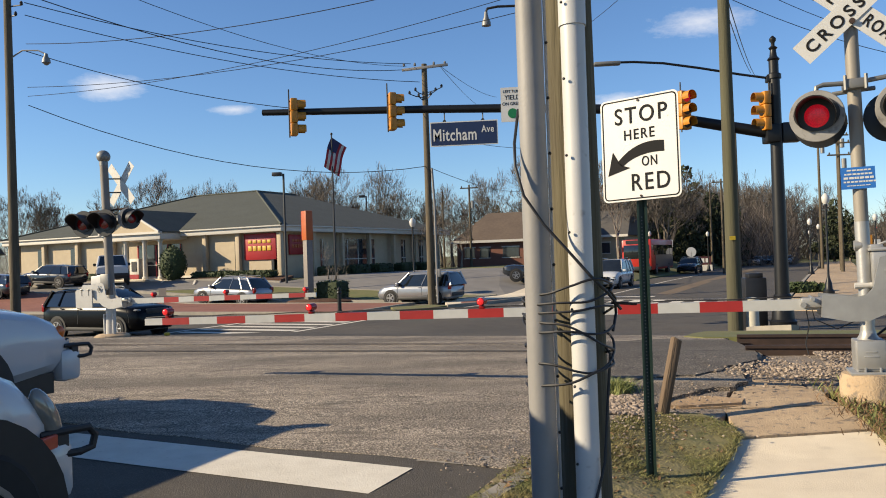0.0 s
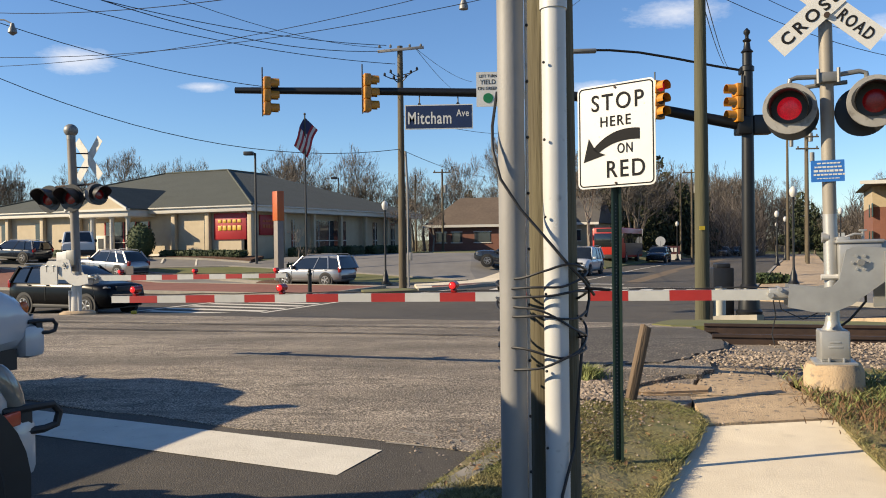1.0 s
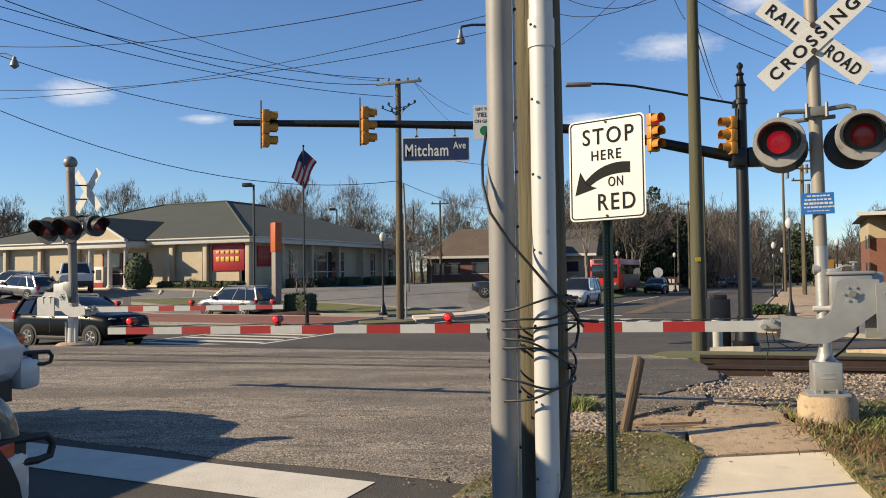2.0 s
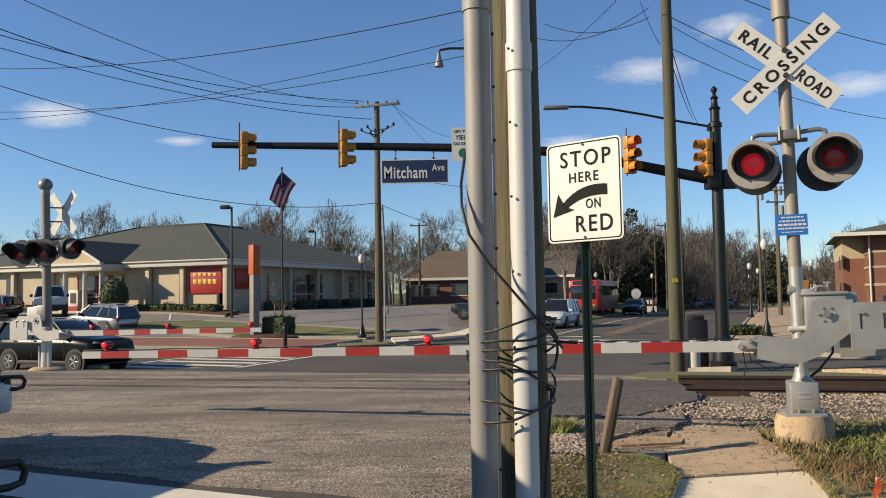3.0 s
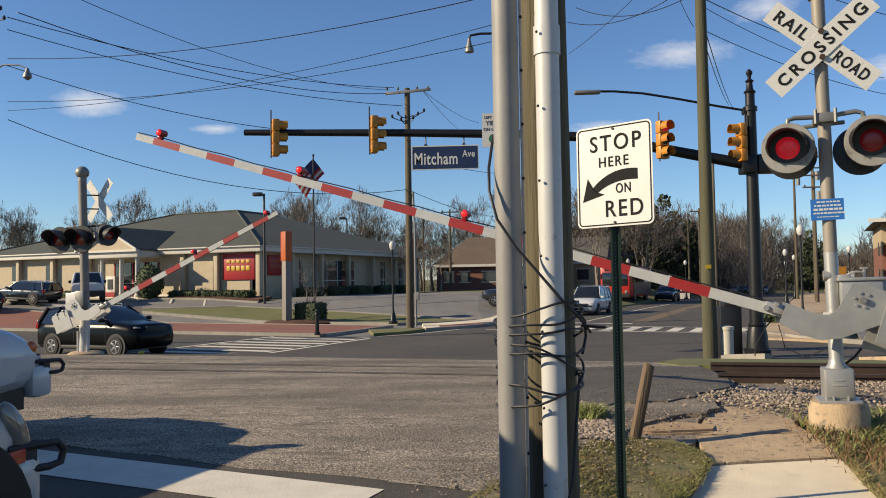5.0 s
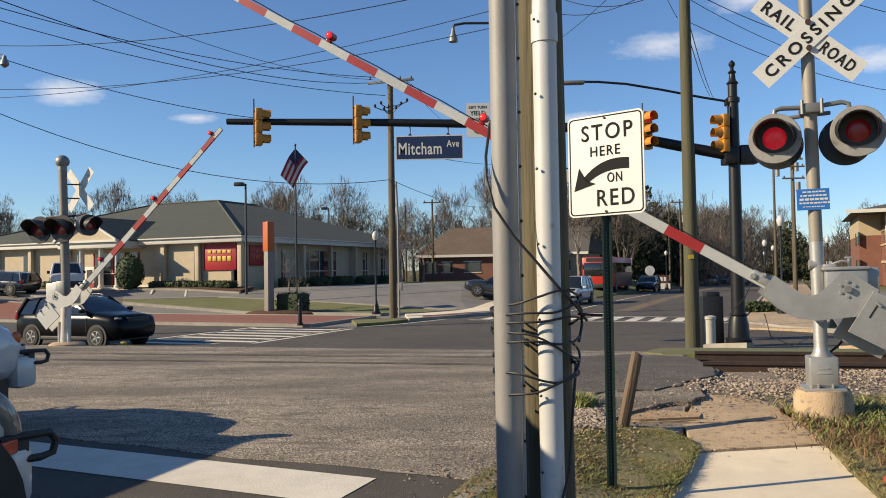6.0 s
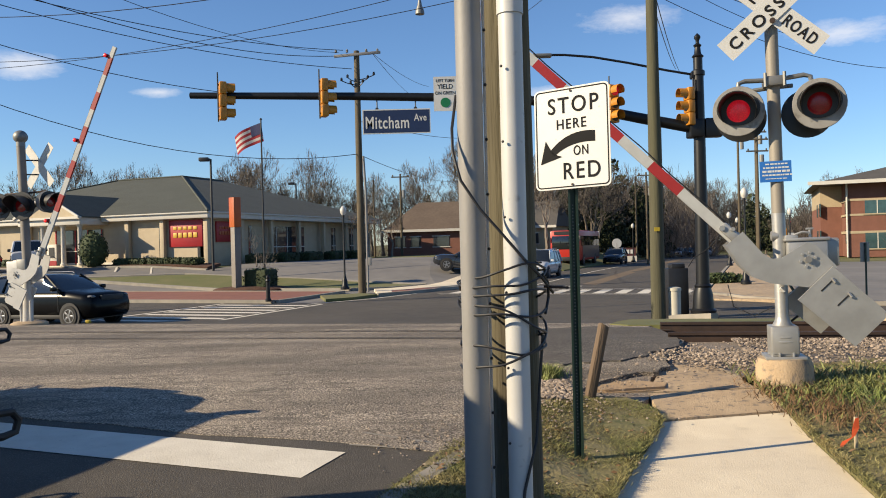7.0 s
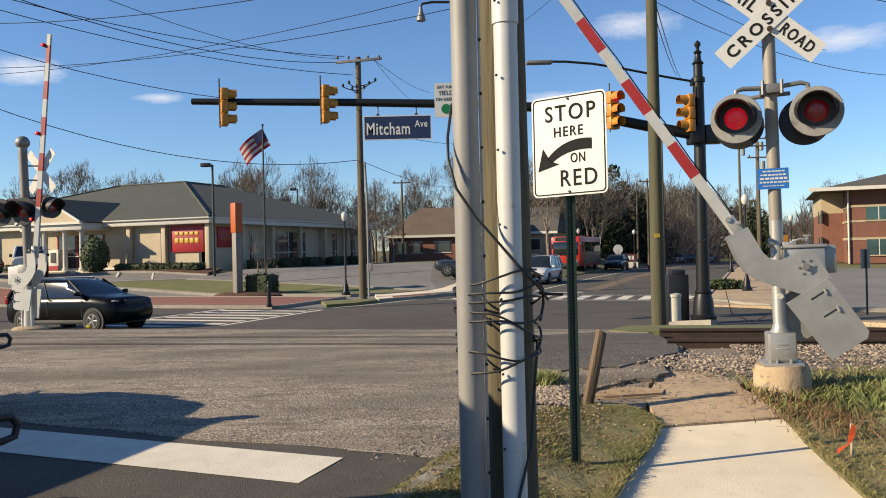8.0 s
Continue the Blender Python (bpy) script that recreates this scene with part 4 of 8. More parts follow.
def flasher(t, c, yaw, tilt, lit, back="grey_hood", big=1.0):
    """One round flashing light facing local -y, turned by yaw."""
    S = Matrix.Translation(c) @ pose(0, 0, 0, tilt, 0, yaw) @ Matrix.Scale(big, 4)
    bm = bmesh.new()
    lathe(bm, (0, 0, 0), ((0.245, 0.0), (0.25, -0.012), (0.12, -0.03), (0.1, -0.1), (0.05, -0.16)), 32)
    bm.transform(S @ pose(0, 0, 0, 90))
    disc = part("light_disc", bm, M[back], t)
    bm = bmesh.new()
    tube(bm, (0, -0.018, 0), (0, -0.004, 0), 0.178, 0.178, 28)
    bm.transform(S @ pose(0, 0, 0.022) @ Matrix.Diagonal((1.16, 1, 0.94, 1)))
    part("bezel", bm, M["black"], disc)
    bm = bmesh.new()
    ball(bm, (0, -0.018, 0), 0.112, 20, 12, (1, 0.16, 1))
    bm.transform(S)
    part("lens", bm, M[{True: "red_lens", False: "red_dim"}.get(lit, "red_mid")], disc)
    # visor: the upper part of a tube, cut back below
    bm = bmesh.new()
    prev = None
    for k in range(25):
        a = radians(-35 + 250 * k / 24)
        d = 0.3 * (0.3 + 0.7 * smooth(-0.6, 0.6, math.sin(a)))
        for r in (0.172,):
            cur = [bm.verts.new((r * math.cos(a), -0.01, r * math.sin(a))), bm.verts.new((r * 1.02 * math.cos(a), -d, r * 1.02 * math.sin(a))), bm.verts.new(((r - 0.006) * 1.02 * math.cos(a), -d, (r - 0.006) * 1.02 * math.sin(a))), bm.verts.new(((r - 0.006) * math.cos(a), -0.01, (r - 0.006) * math.sin(a)))]
        if prev:
            for i in range(4):
                bm.faces.new((prev[i], prev[(i + 1) % 4], cur[(i + 1) % 4], cur[i]))
        prev = cur
    bm.transform(S)
    part("visor", bm, M["black"], disc)
    bm = bmesh.new()
    prev = None
    for k in range(19):
        a = radians(0 + 180 * k / 18)
        d = 0.3 * (0.3 + 0.7 * smooth(-0.6, 0.6, math.sin(a))) - 0.004
        cur = [bm.verts.new((q * math.cos(a), -y, q * math.sin(a))) for q, y in ((0.177, 0.01), (0.183, d), (0.179, d), (0.1735, 0.01))]
        if prev:
            for i in range(4):
                bm.faces.new((prev[i], prev[(i + 1) % 4], cur[(i + 1) % 4], cur[i]))
        prev = cur
    bm.transform(S)
    part("visor_shell", bm, M[back], disc)
    return disc


def crossbuck(t, z, front, letters=True, lean=2.0, size=1.22):
    """Two crossed boards at height z, facing local -y (front=-1) or +y."""
    y = 0.09 * front
    for nm, ang, off in (("crossbuck_blade", 40, 0.0), ("crossbuck_blade", -43, 0.012)):
        S = pose(0, y + off * front, z, 0, lean - ang * -1, 0)
        bm = bmesh.new()
        box(bm, (0, 0, 0), (size, 0.005, 0.229), None)
        bm.transform(S)
        blade = part(nm, bm, M["sign_white"], t)
        if letters:
            if ang > 0:
                for body, x in (("RAIL", -0.35), ("ROAD", 0.35)):
                    lettering("lettering", body, 0.15, S @ pose(x, -0.006, 0), M["sign_black"], blade, 0.001, bold=0.003, space=1.25, fit=(0.37, 0.122))
            else:
                lettering("lettering", "CROSSING", 0.15, S @ pose(0, -0.006, 0), M["sign_black"], blade, 0.001, bold=0.003, space=1.4, fit=(1.06, 0.122))
    for dz in (-0.12, 0.14):
        bm = bmesh.new()
        tube(bm, (0, 0.0, z + dz), (0, y * 1.4, z + dz), 0.015, 0.015, 8)
        tube(bm, (0, y * 1.2, z + dz), (0, y * 1.45, z + dz), 0.028, 0.028, 8)
        part("bracket", bm, M["rail"], t)


def gate_arm(name, t, length, pivot, paint_m, drop, start, lamps, lamp_m, seg=0.4064, first=0.5, tip=0.2, tip_h=0.09, base_h=0.13):
    """The moving part: side plates, counterweights and the striped arm. Its space has x along the arm, pivot at the origin."""
    arm = new(name)
    arm.parent = t
    for y in (-0.17, 0.17):
        bm = bmesh.new()
        pts = [(-0.24, 0.13), (0.04, 0.15), (0.12, 0.12), (0.155, -0.02), (0.18, -0.15), (0.24, -0.22), (0.33, -0.24), (0.62, -0.21), (0.64, -0.42), (0.4, -0.47), (0.24, -0.47), (0.08, -0.4), (-0.22, -0.17)]
        slab(bm, [(x, y, z) for x, z in pts], 0.016, (0, 1, 0))
        plate = part("side_plate", bm, M[paint_m], arm)
        for k in range(6):
            a = radians(60 * k)
            bm = bmesh.new()
            s = -1 if y < 0 else 1
            tube(bm, (0.07 * math.cos(a), y + 0.008, 0.07 * math.sin(a)), (0.07 * math.cos(a), y + 0.008 + s * 0.025, 0.07 * math.sin(a)), 0.014, 0.014, 6)
            part("bolt", bm, M[paint_m], plate)
        bm = bmesh.new()
        tube(bm, (0, y, 0), (0, y + (0.06 if y > 0 else -0.04), 0), 0.032, 0.032, 12)
        part("shaft_end", bm, M["sign_grey"], plate)
        for j, (x0, x1, dz) in enumerate(((-0.87, -0.2, -0.02),) if y > 0 else ((-0.66, -0.18, -0.12),)):
            bm = bmesh.new()
            slab(bm, [(x0, y * (1.14 + 0.12 * j), -0.3 + dz), (x1, y * (1.14 + 0.12 * j), -0.33 + dz), (x1, y * (1.14 + 0.12 * j), 0.12 + dz), (x0 + 0.05, y * (1.14 + 0.12 * j), 0.13 + dz), (x0, y * (1.14 + 0.12 * j), 0.08 + dz)], 0.03, (0, 1 if y > 0 else -1, 0))
            cw = part("counterweight", bm, M[paint_m], arm, "slotted steel counterweight plate")
            for k in range(2):
                bm = bmesh.new()
                box(bm, (x1 - 0.09 - 0.2 * k, y * (1.14 + 0.12 * j) + (0.031 if y > 0 else -0.031), -0.07), (0.014, 0.006, 0.15), None)
                part("slot", bm, M["black"], cw)
                bm = bmesh.new()
                pipe(bm, [(x1 - 0.07 - 0.2 * k, y * (1.14 + 0.12 * j) + (0.04 if y > 0 else -0.04), 0.01), (x1 - 0.12 - 0.2 * k, y * (1.14 + 0.12 * j) + (0.045 if y > 0 else -0.045), 0.0)], 0.014, 6)
                part("bolt", bm, M["alu"], cw)
    bm = bmesh.new()
    box(bm, (0.66, 0, drop + 0.02), (0.28, 0.16, 0.1), None, 0.02)
    tube(bm, (0.7, -0.16, drop + 0.06), (0.7, 0.16, drop + 0.06), 0.02, 0.02, 8)
    tube(bm, (0.78, -0.1, drop), (0.78, 0.1, drop), 0.028, 0.028, 8)
    part("arm_clamp", bm, M["alu"], arm)
    bm = bmesh.new()
    pipe(bm, [(0.7, 0.05, drop + 0.05), (0.74, -0.12, drop - 0.05), (0.72, -0.13, drop - 0.22), (0.76, -0.12, drop - 0.4), (0.74, -0.1, drop - 0.5)], 0.006, 5)
    part("lamp_lead", bm, M["cable"], arm)
    # striped arm in bays of equal length counted from the tip, slightly tapering
    cuts = [length, length - tip]
    while cuts[-1] - seg > start + first:
        cuts.append(cuts[-1] - seg)
    cuts.append(start)
    for k, (e, x) in enumerate(zip(cuts, cuts[1:])):
        h0 = base_h + (tip_h - base_h) * (x - start) / (length - start)
        h1 = base_h + (tip_h - base_h) * (e - start) / (length - start)
        bm = bmesh.new()
        slab(bm, [(x, -0.025, drop - h0 / 2), (e, -0.025, drop - h1 / 2), (e, -0.025, drop + h1 / 2), (x, -0.025, drop + h0 / 2)], 0.05, (0, 1, 0))
        red = k % 2 == 1 and k < len(cuts) - 2
        part("arm_stripe", bm, M["arm_red" if red else "arm_white"], arm)
    bm = bmesh.new()
    pipe(bm, [(start + f * (length - start), 0.0, drop + 0.012 + 0.5 * (base_h + (tip_h - base_h) * f) + (0.012 if i % 2 else 0)) for i, f in enumerate(j / 18 for j in range(19))], 0.007, 5)
    part("lamp_lead", bm, M["cable"], arm)
    for lx in lamps:
        bm = bmesh.new()
        z = drop + 0.5 * (base_h + (tip_h - base_h) * (lx - start) / (length - start))
        box(bm, (lx, 0, z + 0.02), (0.06, 0.06, 0.04), None, 0.006)
        tube(bm, (lx, -0.062, z + 0.08), (lx, 0.062, z + 0.08), 0.044, 0.044, 14)
        part("gate_lamp", bm, M["lamp_red"], arm)
        for s in (-1, 1):
            bm = bmesh.new()
            ball(bm, (lx, s * 0.063, z + 0.08), 0.037, 12, 8, (1, 0.5, 1))
            part("gate_lamp_lens", bm, M[lamp_m], arm)
    return arm


def near_signal():
    t = thing("crossing_signal", "silver railway crossing signal with red flashers, crossbuck and striped gate arm", "crossing signal", pose(3.44, 8.12, 0.13, 0, -0.9, -14), "crossing signals")
    bm = bmesh.new()
    lathe(bm, (0, 0, 0), ((0.285, -0.2), (0.28, 0.12), (0.25, 0.205), (0.0, 0.21)), 24)
    for v in bm.verts:
        v.co += Vector((0.02, 0.02, 0.008)) * noise.noise(v.co * 6)
    part("concrete_base", bm, M["concrete_old"], t, "chipped round concrete base")
    bm = bmesh.new()
    for k in range(4):
        a = radians(45 + 90 * k)
        tube(bm, (0.17 * math.cos(a), 0.17 * math.sin(a), 0.15), (0.17 * math.cos(a), 0.17 * math.sin(a), 0.26), 0.015, 0.015, 8)
        tube(bm, (0.17 * math.cos(a), 0.17 * math.sin(a), 0.19), (0.17 * math.cos(a), 0.17 * math.sin(a), 0.215), 0.032, 0.032, 6)
    box(bm, (0, 0, 0.215), (0.38, 0.38, 0.03), None, 0.005)
    part("anchor_bolts", bm, M["alu"], t)
    bm = bmesh.new()
    box(bm, (0, 0, 0.38), (0.27, 0.27, 0.3), None, 0.015)
    box(bm, (0, -0.14, 0.39), (0.25, 0.02, 0.27), None, 0.008)
    for x in (-0.06, 0.07):
        box(bm, (x, -0.15, 0.24), (0.02, 0.03, 0.06), None, 0.004)
    for k in range(2):
        box(bm, (0.0, -0.151, 0.42 - 0.045 * k), (0.1 + 0.03 * k, 0.006, 0.018), None, 0.002)
    part("junction_box", bm, M["alu"], t)
    bm = bmesh.new()
    lathe(bm, (0, 0, 0.52), ((0.11, 0.0), (0.078, 0.05), (0.066, 0.1), (0.066, 1.15)), 20)
    part("lower_pole", bm, M["alu"], t, "silver lower mast")
    bm = bmesh.new()
    tube(bm, (0, 0, 1.5), (0, 0, 4.6), 0.064, 0.064, 20)
    part("mast", bm, M["alu_pole"], t)
    bm = bmesh.new()
    tube(bm, (0, 0, 4.22), (0, 0, 4.58), 0.09, 0.085, 20)
    tube(bm, (0, 0, 4.55), (0, 0, 4.64), 0.11, 0.11, 20)
    part("bell_mount", bm, M["alu_pole"], t)
    crossbuck(t, 3.72, -1)
    # crossarm with two flashers a side
    bm = bmesh.new()
    pipe(bm, [(-0.36, -0.1, 2.9), (-0.34, -0.09, 3.0), (-0.28, -0.08, 3.02), (0.0, -0.07, 3.01), (0.28, -0.06, 3.04), (0.34, -0.06, 3.02), (0.36, -0.07, 2.9)], 0.024, 10)
    pipe(bm, [(-0.18, 0.1, 2.95), (0.0, 0.08, 2.96), (0.2, 0.1, 2.97)], 0.022, 8)
    box(bm, (0, -0.02, 3.0), (0.2, 0.2, 0.1), None, 0.02)
    for s in (-0.09, 0.09):
        tube(bm, (s, -0.12, 2.94), (s, -0.12, 3.08), 0.018, 0.018, 6)
    part("crossarm", bm, M["sign_grey"], t, "grey crossarm with clamps")
    flasher(t, (-0.36, -0.16, 2.71), -10, 4, True)
    flasher(t, (0.4, -0.14, 2.73), -10, 4, 0.5)
    for x, yw in ((-0.3, 176), (0.34, 176)):
        flasher(t, (x, 0.16, 2.68), yw, 2, False, "black")
    # blue notice with unreadable print
    bm = bmesh.new()
    box(bm, (-0.02, -0.075, 2.09), (0.3, 0.004, 0.21), None, 0.0)
    note = part("notice_plate", bm, M["sign_bright_blue"], t, "small bright blue notice plate")
    for k, (w, h) in enumerate(((0.2, 0.02), (0.24, 0.022), (0.26, 0.03), (0.26, 0.022), (0.2, 0.012))):
        bm = bmesh.new()
        x = -0.02 - w / 2
        rr = random.Random(k)
        while x < -0.02 + w / 2:
            ww = rr.uniform(0.02, 0.05)
            box(bm, (x + ww / 2, -0.0785, 2.165 - 0.037 * k), (ww * 0.8, 0.002, h * 0.7))
            x += ww
        part("print_bar", bm, M["sign_white"], note)
    bm = bmesh.new()
    tube(bm, (0, 0, 2.1), (0, -0.07, 2.1), 0.012, 0.012, 6)
    part("notice_bracket", bm, M["alu"], t)
    # gate mechanism case
    bm = bmesh.new()
    box(bm, (0.24, 0.0, 1.2), (0.38, 0.28, 0.36), None, 0.02)
    box(bm, (0.24, 0.0, 1.395), (0.42, 0.31, 0.035), None, 0.012)
    box(bm, (0.46, 0.04, 1.26), (0.16, 0.24, 0.28), None, 0.015)
    box(bm, (0.1, -0.02, 1.42), (0.12, 0.16, 0.05), None, 0.015)
    tube(bm, (0.28, -0.05, 1.4), (0.28, -0.05, 1.5), 0.014, 0.014, 8)
    box(bm, (0.28, -0.05, 1.5), (0.07, 0.03, 0.02), None, 0.004)
    pipe(bm, [(0.12, -0.08, 1.44), (0.2, -0.1, 1.47), (0.27, -0.09, 1.46)], 0.012, 6)
    tube(bm, (-0.08, -0.02, 1.44), (-0.02, -0.02, 1.44), 0.05, 0.05, 12)
    part("gate_mechanism", bm, M["alu"], t)
    bm = bmesh.new()
    tube(bm, (-0.1, -0.05, 1.05), (0.12, -0.05, 1.05), 0.03, 0.03, 10)
    tube(bm, (0, -0.07, 0.9), (0, -0.12, 0.9), 0.03, 0.03, 8)
    part("mast_clamp", bm, M["white_paint"], t)
    bm = bmesh.new()
    pipe(bm, [(0.3, 0.0, 1.05), (0.32, 0.1, 0.8), (0.18, 0.12, 0.62), (0.08, 0.08, 0.55)], 0.012, 6)
    pipe(bm, [(-0.5, 0.1, 0.95), (-0.45, 0.12, 0.72), (-0.25, 0.12, 0.62), (-0.05, 0.08, 0.72)], 0.006, 5)
    part("cable", bm, M["cable"], t)
    arm = gate_arm("gate_arm", t, 8.55, None, "alu", -0.31, 0.62, (4.03, 6.15, 8.2), "red_light", seg=0.409, first=0.5, tip=0.27, base_h=0.108, tip_h=0.085)
    return t, arm


NEAR_SIGNAL, NEAR_ARM = near_signal()


def far_signal():
    t = thing("crossing_signal", "white-painted railway crossing signal seen from behind, with bell and gate", "crossing signal", pose(-9.56, 18.4, -0.02, 0, -0.8, -14), "crossing signals")
    bm = bmesh.new()
    lathe(bm, (0, 0, 0), ((0.42, -0.3), (0.4, 0.03), (0.33, 0.07), (0.0, 0.075)), 20)
    part("concrete_base", bm, M["concrete_old"], t)
    bm = bmesh.new()
    tube(bm, (-0.05, 0, 0.05), (0.0, 0, 1.0), 0.12, 0.11, 16)
    for s in (-0.13, 0.13):
        tube(bm, (s, -0.1, 0.05), (s, -0.1, 0.55), 0.028, 0.028, 8)
    part("pedestal", bm, M["white_paint"], t)
    bm = bmesh.new()
    tube(bm, (0, 0, 0.9), (-0.06, 0, 4.2), 0.1, 0.095, 16)
    part("mast", bm, M["grey_post"], t)
    bm = bmesh.new()
    ball(bm, (-0.06, 0, 4.32), 0.16, 16, 10, (1, 1, 0.95))
    tube(bm, (-0.06, 0, 4.1), (-0.06, 0, 4.2), 0.1, 0.1, 12)
    part("bell", bm, M["sign_grey"], t)
    S = new("crossbuck")
    S.parent = t
    for ang, off in ((48, 0), (-48, 0.012)):
        bm = bmesh.new()
        box(bm, (0, 0, 0), (1.22, 0.005, 0.22))
        bm.transform(pose(0.22, 0.24 + off, 3.66, 0, 0, -12) @ pose(0, 0, 0, 0, ang, 0))
        part("crossbuck_blade", bm, M["white_paint"], S)
    for z in (3.45, 3.78):
        bm = bmesh.new()
        pipe(bm, [(-0.03, 0.0, z), (0.08, 0.1, z), (0.22, 0.22, z)], 0.018, 6)
        part("crossbuck_bracket", bm, M["black"], S)
    bm = bmesh.new()
    pipe(bm, [(-0.62, 0, 2.95), (-0.55, 0.03, 3.02), (0.0, 0.04, 3.02), (0.5, 0.12, 3.05), (0.6, 0.14, 2.9)], 0.024, 8)
    part("crossarm", bm, M["rail"], t)
    flasher(t, (-0.62, -0.14, 2.72), 4, 0, False, "black", 1.3)
    flasher(t, (0.04, -0.15, 2.72), 4, 0, False, "black", 1.3)
    flasher(t, (0.56, 0.05, 2.8), 205, 0, False, "grey_hood")
    flasher(t, (0.72, -0.05, 2.78), 70, 0, False, "black")
    bm = bmesh.new()
    box(bm, (-0.25, 0.0, 1.25), (0.4, 0.3, 0.42), None, 0.02)
    box(bm, (-0.1, -0.16, 1.3), (0.3, 0.05, 0.36), None, 0.02)
    part("gate_mechanism", bm, M["white_paint"], t)
    bm = bmesh.new()
    box(bm, (0.0, -0.18, 1.32), (0.24, 0.06, 0.36), None, 0.02)
    part("terminal_box", bm, M["sign_grey"], t)
    arm = gate_arm("gate_arm", t, 5.6, None, "white_paint", -0.31, 0.62, (1.4, 3.35, 5.35), "red_light", first=0.3, tip=0.25)
    return t, arm


FAR_SIGNAL, FAR_ARM = far_signal()

# ---- signal mast, street poles ----


def traffic_signal(parent, m, faces="yellow", lit=None):
    """A three-light yellow signal head hung in pose m, its lights towards local -y."""
    bm = bmesh.new()
    for k in range(3):
        box(bm, (0, 0, -0.36 * k), (0.34, 0.2, 0.352), None, 0.03)
    bm.transform(m)
    head = part("signal_head", bm, M["signal_yellow"], parent, "yellow three-light signal head")
    for k in range(3):
        bm = bmesh.new()
        n = 14
        prev = None
        for i in range(n + 1):
            a = radians(-30 + 240 * i / n)
            cur = [bm.verts.new((rr * math.cos(a), yy, -0.36 * k + rr * math.sin(a))) for rr, yy in ((0.155, -0.1), (0.155, -0.34), (0.148, -0.34), (0.148, -0.1))]
            if prev:
                for j in range(4):
                    bm.faces.new((prev[j], prev[(j + 1) % 4], cur[(j + 1) % 4], cur[j]))
            prev = cur
        bm.transform(m)
        part("visor", bm, M["signal_yellow"], head)
        bm = bmesh.new()
        ball(bm, (0, -0.1, -0.36 * k), 0.14, 16, 8, (1, 0.25, 1))
        bm.transform(m)
        part("lens", bm, M["red_lens" if lit == k else "black"], head)
    bm = bmesh.new()
    tube(bm, (0, 0.13, 0.45), (0, 0.13, -0.95), 0.02, 0.02, 8)
    box(bm, (0, 0.1, 0.1), (0.05, 0.08, 0.04))
    box(bm, (0, 0.1, -0.8), (0.05, 0.08, 0.04))
    bm.transform(m)
    part("hanger", bm, M["black"], head)


